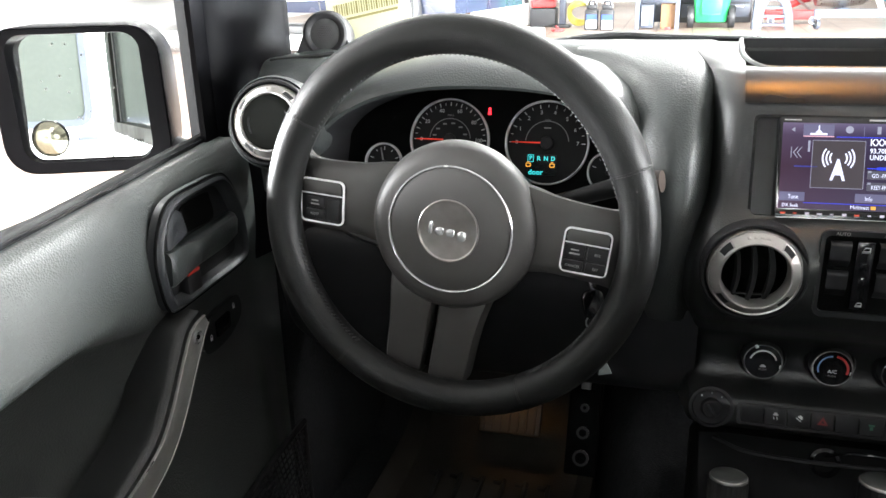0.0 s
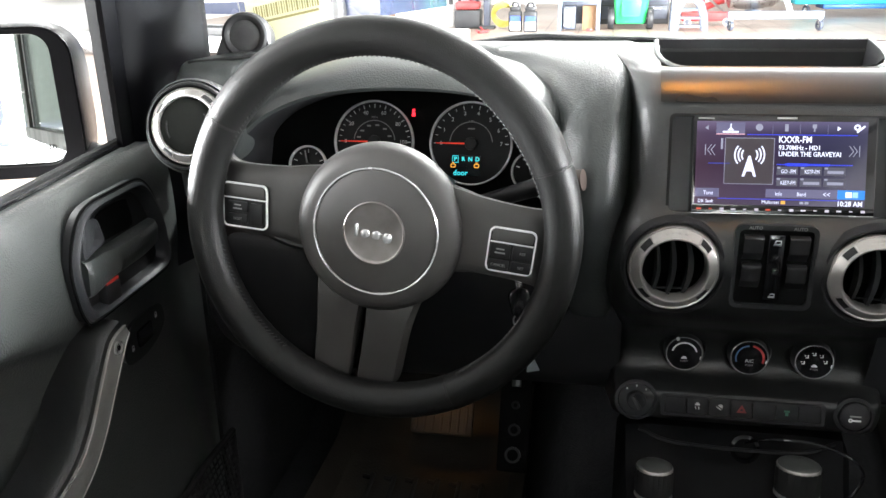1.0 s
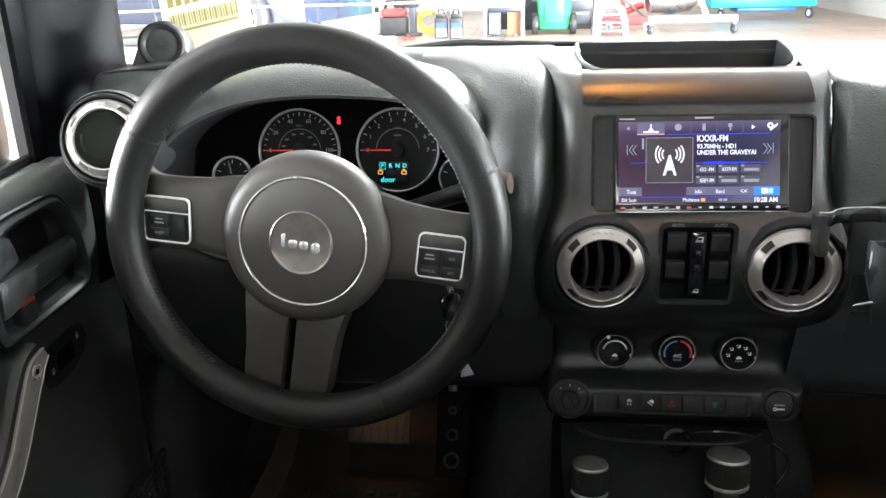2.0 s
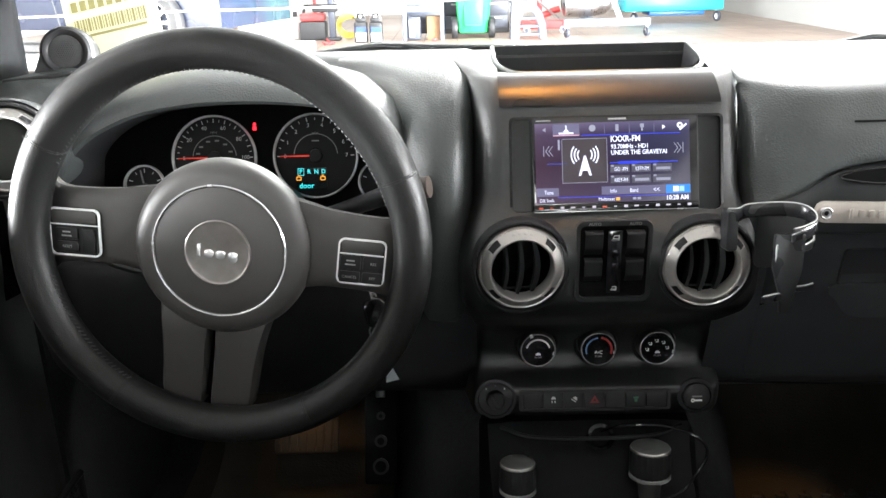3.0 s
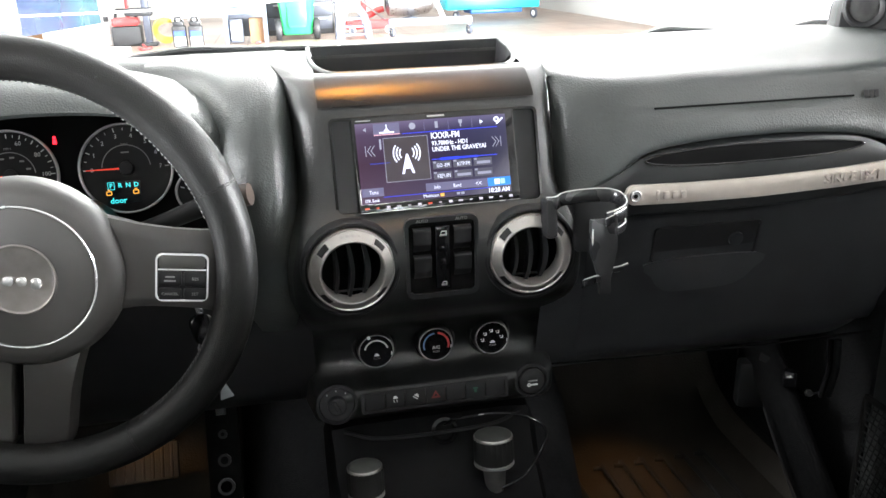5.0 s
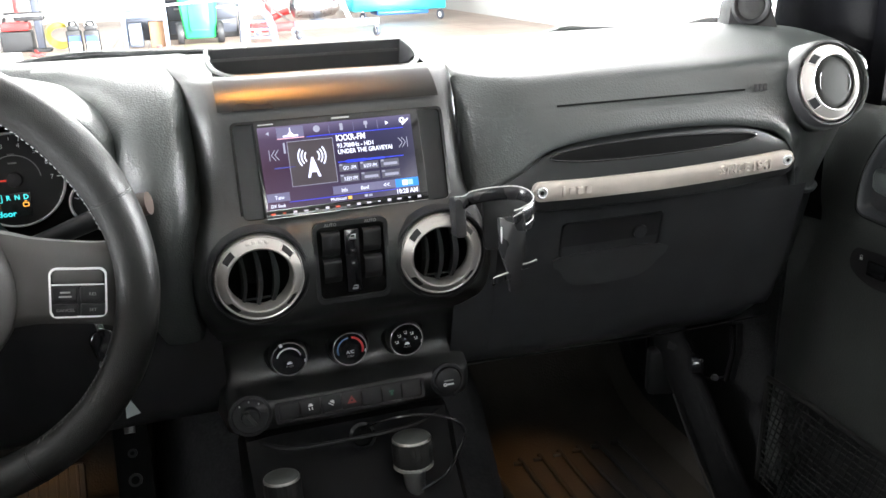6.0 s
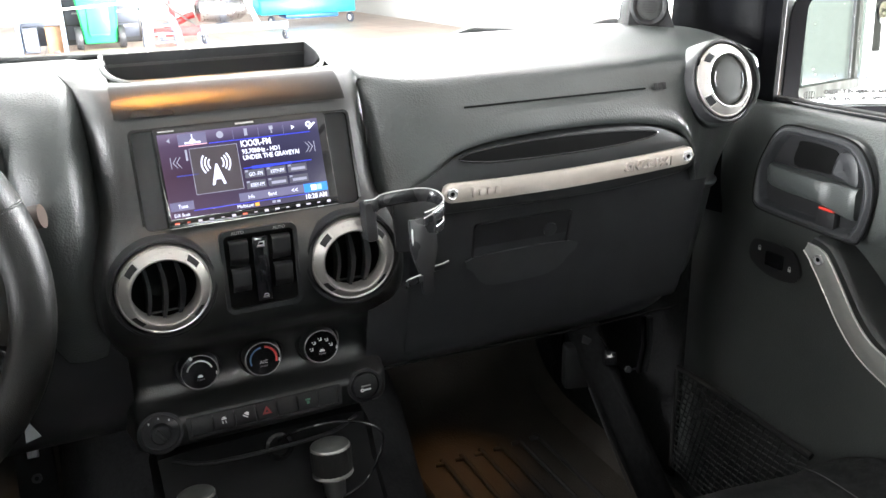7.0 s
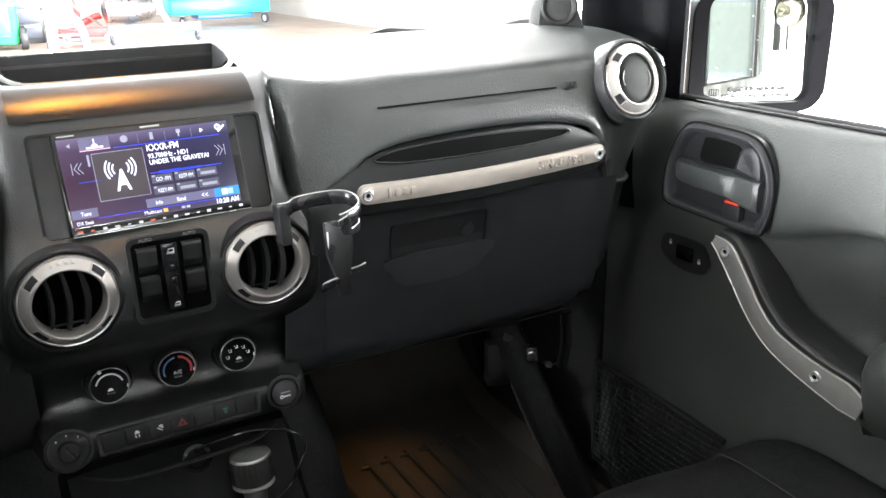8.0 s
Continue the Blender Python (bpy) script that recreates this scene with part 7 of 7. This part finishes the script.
for x in (1.98, 3.42):
    c = part("caster_fork", box(0.05, 0.08, 0.10, 0.01, up(x, 14.4, 0.11)), STEEL, ho)
    wheel_disc("caster", Matrix.Translation((x, 14.38, GZ + 0.085)) @ pose(0, 0, 0, 0, 90, 20), 0.085, 0.05, ho, SLATE, STEEL)

bc = thing("tool_trolley", "turquoise trolley on casters", "trolley", (5.0, 17.6, GZ))
part("bed", box(2.15, 0.8, 0.34, 0.04, up(4.72, 17.9, 0.24)), TEAL, bc)
part("lower_tray", box(1.2, 0.7, 0.10, 0.03, up(4.8, 17.9, 0.145)), mat("blue_enamel", (0.02, 0.13, 0.45), 0.4, var=0.1, scale=5), bc)
for x in (3.9, 5.7):
    part("leg", box(0.06, 0.06, 0.12, 0.01, up(x, 17.7, 0.16)), STEEL, bc)
    wheel_disc("caster", Matrix.Translation((x, 17.65, GZ + 0.11)) @ pose(0, 0, 0, 0, 90, 25), 0.11, 0.05, bc, SLATE, LABEL)
part("edge", tube([(3.6, 17.48, GZ + 0.58), (5.85, 17.48, GZ + 0.58)], 0.03, 8), TEAL, bc)

bb = thing("battery_charger", "black battery charger with a red top", "battery charger", (-2.75, 15.2, GZ))
part("case", box(0.50, 0.35, 0.34, 0.03, up(-2.72, 15.2)), BLACKP, bb)
part("top", box(0.46, 0.30, 0.14, 0.03, up(-2.72, 15.2, 0.35)), REDP, bb)
part("grip", tube([(-2.9, 15.2, GZ + 0.48), (-2.86, 15.2, GZ + 0.62), (-2.58, 15.2, GZ + 0.62), (-2.54, 15.2, GZ + 0.48)], 0.03, 8), BLACKP, bb)
pu = thing("pump_stand", "dark upright tool stand with red leads", "tool stand", (-2.35, 14.9, GZ))
part("post", box(0.12, 0.12, 1.1, 0.02, up(-2.33, 14.95)), SLATE, pu)
part("head", box(0.46, 0.2, 0.14, 0.03, up(-2.45, 14.95, 0.52)), BLACKP, pu)
part("foot", box(0.30, 0.3, 0.06, 0.02, up(-2.33, 14.95)), BLACKP, pu)
part("lead", tube(spline([(-2.4, 14.6, GZ + 0.05), (-2.3, 14.3, GZ + 0.02), (-2.2, 14.1, GZ + 0.03), (-2.32, 13.95, GZ + 0.02), (-2.42, 14.2, GZ + 0.03)], 5), 0.022, 6), REDP, pu)
part("post", box(0.06, 0.06, 1.2, 0.01, up(-2.75, 15.7)), REDP, pu)
hs = thing("hose_coil", "coil of yellow hose on the floor", "hose", (-2.0, 14.9, GZ))
for k in range(5):
    part("loop", tube([(-2.03 + 0.20 * math.cos(a) + 0.01 * k, 14.9 + 0.05 * math.sin(2 * a) + 0.03 * k, GZ + 0.26 + (0.22 - 0.02 * k) * math.sin(a)) for a in [2 * math.pi * i / 20 for i in range(20)]], 0.020, 6, True), YEL, hs)
wbx = thing("white_carton", "white carton with dark printed marks", "carton", (-3.7, 15.4, GZ))
part("box", box(1.15, 0.5, 0.85, 0.01, up(-3.62, 15.6)), LABEL, wbx)
for k in range(4):
    part("print_bar", box(0.09, 0.004, 0.10, 0, up(-3.45 + k * 0.12, 15.347, 0.42)), BLACKP, wbx)
solo("timber_block", box(0.45, 0.25, 0.30, 0.01, up(-4.5, 16.0)), CARD, "brown wooden block on the workshop floor", "block")

pc2 = thing("parked_car", "dark blue car with silver alloy wheels on a white lift", "car", (-5.5, 10.2, GZ))
PCM = Matrix.Translation((-4.19, 9.91, GZ + 0.287)) @ pose(0, 0, 0, 0, 0, -14) @ Matrix.Scale(1.15, 4)
BLUECAR = mat("dark_blue_car_paint", (0.016, 0.022, 0.045), 0.25, var=0.05, scale=3, coat=0.4)
part("body", loft([[PCM @ Vector((x, y, z)) for y, z in ((0.0, 0.28), (-0.02, 0.6), (0.04, 0.95), (0.25, 1.0), (0.35, 1.45), (1.4, 1.45), (1.5, 1.0), (1.75, 0.9), (1.78, 0.28))] for x in (-3.2, -3.0, 0.2, 0.95, 1.1)], True, False, True), BLUECAR, pc2)
for x in (-2.3, 0.3):
    q = PCM @ pose(x, -0.02, 0.36, 90, 0, 0)
    t = part("tyre", lathe([(0.24, -0.10), (0.34, -0.10), (0.365, -0.05), (0.365, 0.08), (0.34, 0.11), (0.25, 0.11)], q, 32), BLACKP, pc2)
    r = part("rim", lathe([(0.255, -0.05), (0.26, 0.10), (0.245, 0.115), (0.235, 0.09), (0.225, 0.0)], q, 32), LABEL, t, "silver alloy rim")
    for k in range(10):
        part("spoke", box(0.20, 0.035, 0.03, 0.006, q @ pose(0, 0, 0.06, 0, 0, 36 * k) @ pose(0.125, 0, 0)), LABEL, r)
    part("hub_cap", lathe([(0.05, 0.05), (0.05, 0.10), (0, 0.105)], q, 16), LABEL, r)
lf = thing("car_lift", "low white drive-on car lift under a parked car", "car lift", (-5.5, 10.0, GZ))
part("platform", box(5.2, 0.55, 0.16, 0.02, PCM @ pose(-1.2, 0.12, -0.16)), LABEL, lf)
part("platform", box(5.2, 0.55, 0.16, 0.02, PCM @ pose(-1.2, 1.55, -0.16)), LABEL, lf)
for x in (-3.2, 0.8):
    part("foot", box(0.4, 1.9, 0.10, 0.01, PCM @ pose(x, 0.85, -0.2495)), STEEL, lf)
tc = thing("tool_cabinet", "black tool cabinet standing behind a wheeled bin", "cabinet", (0.4, 16.0, GZ))
part("body", box(1.30, 0.5, 1.15, 0.02, up(0.40, 16.1)), BLACKP, tc)
for k in range(4):
    dr = part("drawer", box(1.22, 0.02, 0.24, 0.006, up(0.40, 15.845, 0.10 + k * 0.26)), SLATE, tc)
    part("handle", box(1.0, 0.02, 0.03, 0.004, up(0.40, 15.83, 0.28 + k * 0.26)), STEEL, dr)
solo("white_rope", tube(spline([(-5.2, 9.0, 0.985), (-3.6, 9.0, 1.012), (-1.96, 9.0, 1.020), (-0.9, 9.0, 1.035), (-0.27, 9.0, 1.060), (0.6, 9.0, 1.11)], 6), 0.012, 6), LABEL, "white barrier rope stretched across the workshop", "rope")
for x, z in ((-5.2, 0.985), (0.6, 1.11)):
    st_ = thing("rope_post", "thin white rope post on a round foot", "post", (x, 9.0, GZ), "rope posts")
    part("pole", tube([(x, 9.0, GZ), (x, 9.0, z + 0.03)], 0.015, 8), LABEL, st_)
    part("foot", lathe([(0.14, 0), (0.13, 0.02), (0.02, 0.03)], up(x, 9.0), 20), LABEL, st_)


# white vans standing behind the car, seen in the side mirrors
def van(x0, x1, y, wx0, wx1, wz):
    v = thing("white_van", "white van with large dark glazed windows, parked behind", "van", ((x0 + x1) / 2, y - 1, GZ), "white vans")
    xc, w = (x0 + x1) / 2, abs(x1 - x0)
    part("body", box(w, 3.6, 1.95, 0.10, Matrix.Translation((xc, y - 1.8, GZ + 0.25)), 3), WHITEPAINT, v)
    win = rrect(abs(wx1 - wx0), 0.75, 0.08, 5)
    m = pose((wx0 + wx1) / 2, y + 0.002, wz + 0.375, 90, 0, 180)
    part("window", prism(win, 0.004, m), mat("grey_green_tinted_glass", (0.060, 0.068, 0.061), 0.10, var=0.05), v, "grey green window")
    part("window_seal", frame_ring(rrect(abs(wx1 - wx0) + 0.11, 0.86, 0.12, 5), win, 0.012, m), SLATE, v)
    for s in (-1, 1):
        for yy in (-0.7, -2.9):
            wheel_disc("tyre", Matrix.Translation((xc + s * (w / 2 - 0.12), y + yy, GZ + 0.33)) @ pose(0, 0, 0, 0, 90, 0), 0.33, 0.2, v, BLACKP, STEEL)
    part("handle", box(0.14, 0.03, 0.035, 0.008, Matrix.Translation((wx1 if abs(wx1) < abs(wx0) else wx0, y + 0.015, wz - 0.16))), SLATE, v)
    return v


van(-2.60, -0.64, -5.5, -2.34, -0.80, 1.20)
near_van = van(2.55, 0.30, -5.5, 0.93, 2.32, 1.20)
part("latch", box(0.075, 0.03, 0.12, 0.010, Matrix.Translation((0.585, -5.485, 1.10))), SLATE, near_van, "dark door latch")
part("latch_plate", box(0.05, 0.012, 0.03, 0.004, Matrix.Translation((0.585, -5.464, 1.16))), STEEL, near_van)
for dx, w in ((0.0, 0.055), (0.075, 0.018)):
    part("rear_slit", box(w, 0.02, 0.60, 0.006, Matrix.Translation((0.60 + dx, -5.492, 1.36))), SEALG, near_van, "narrow dark window slit")
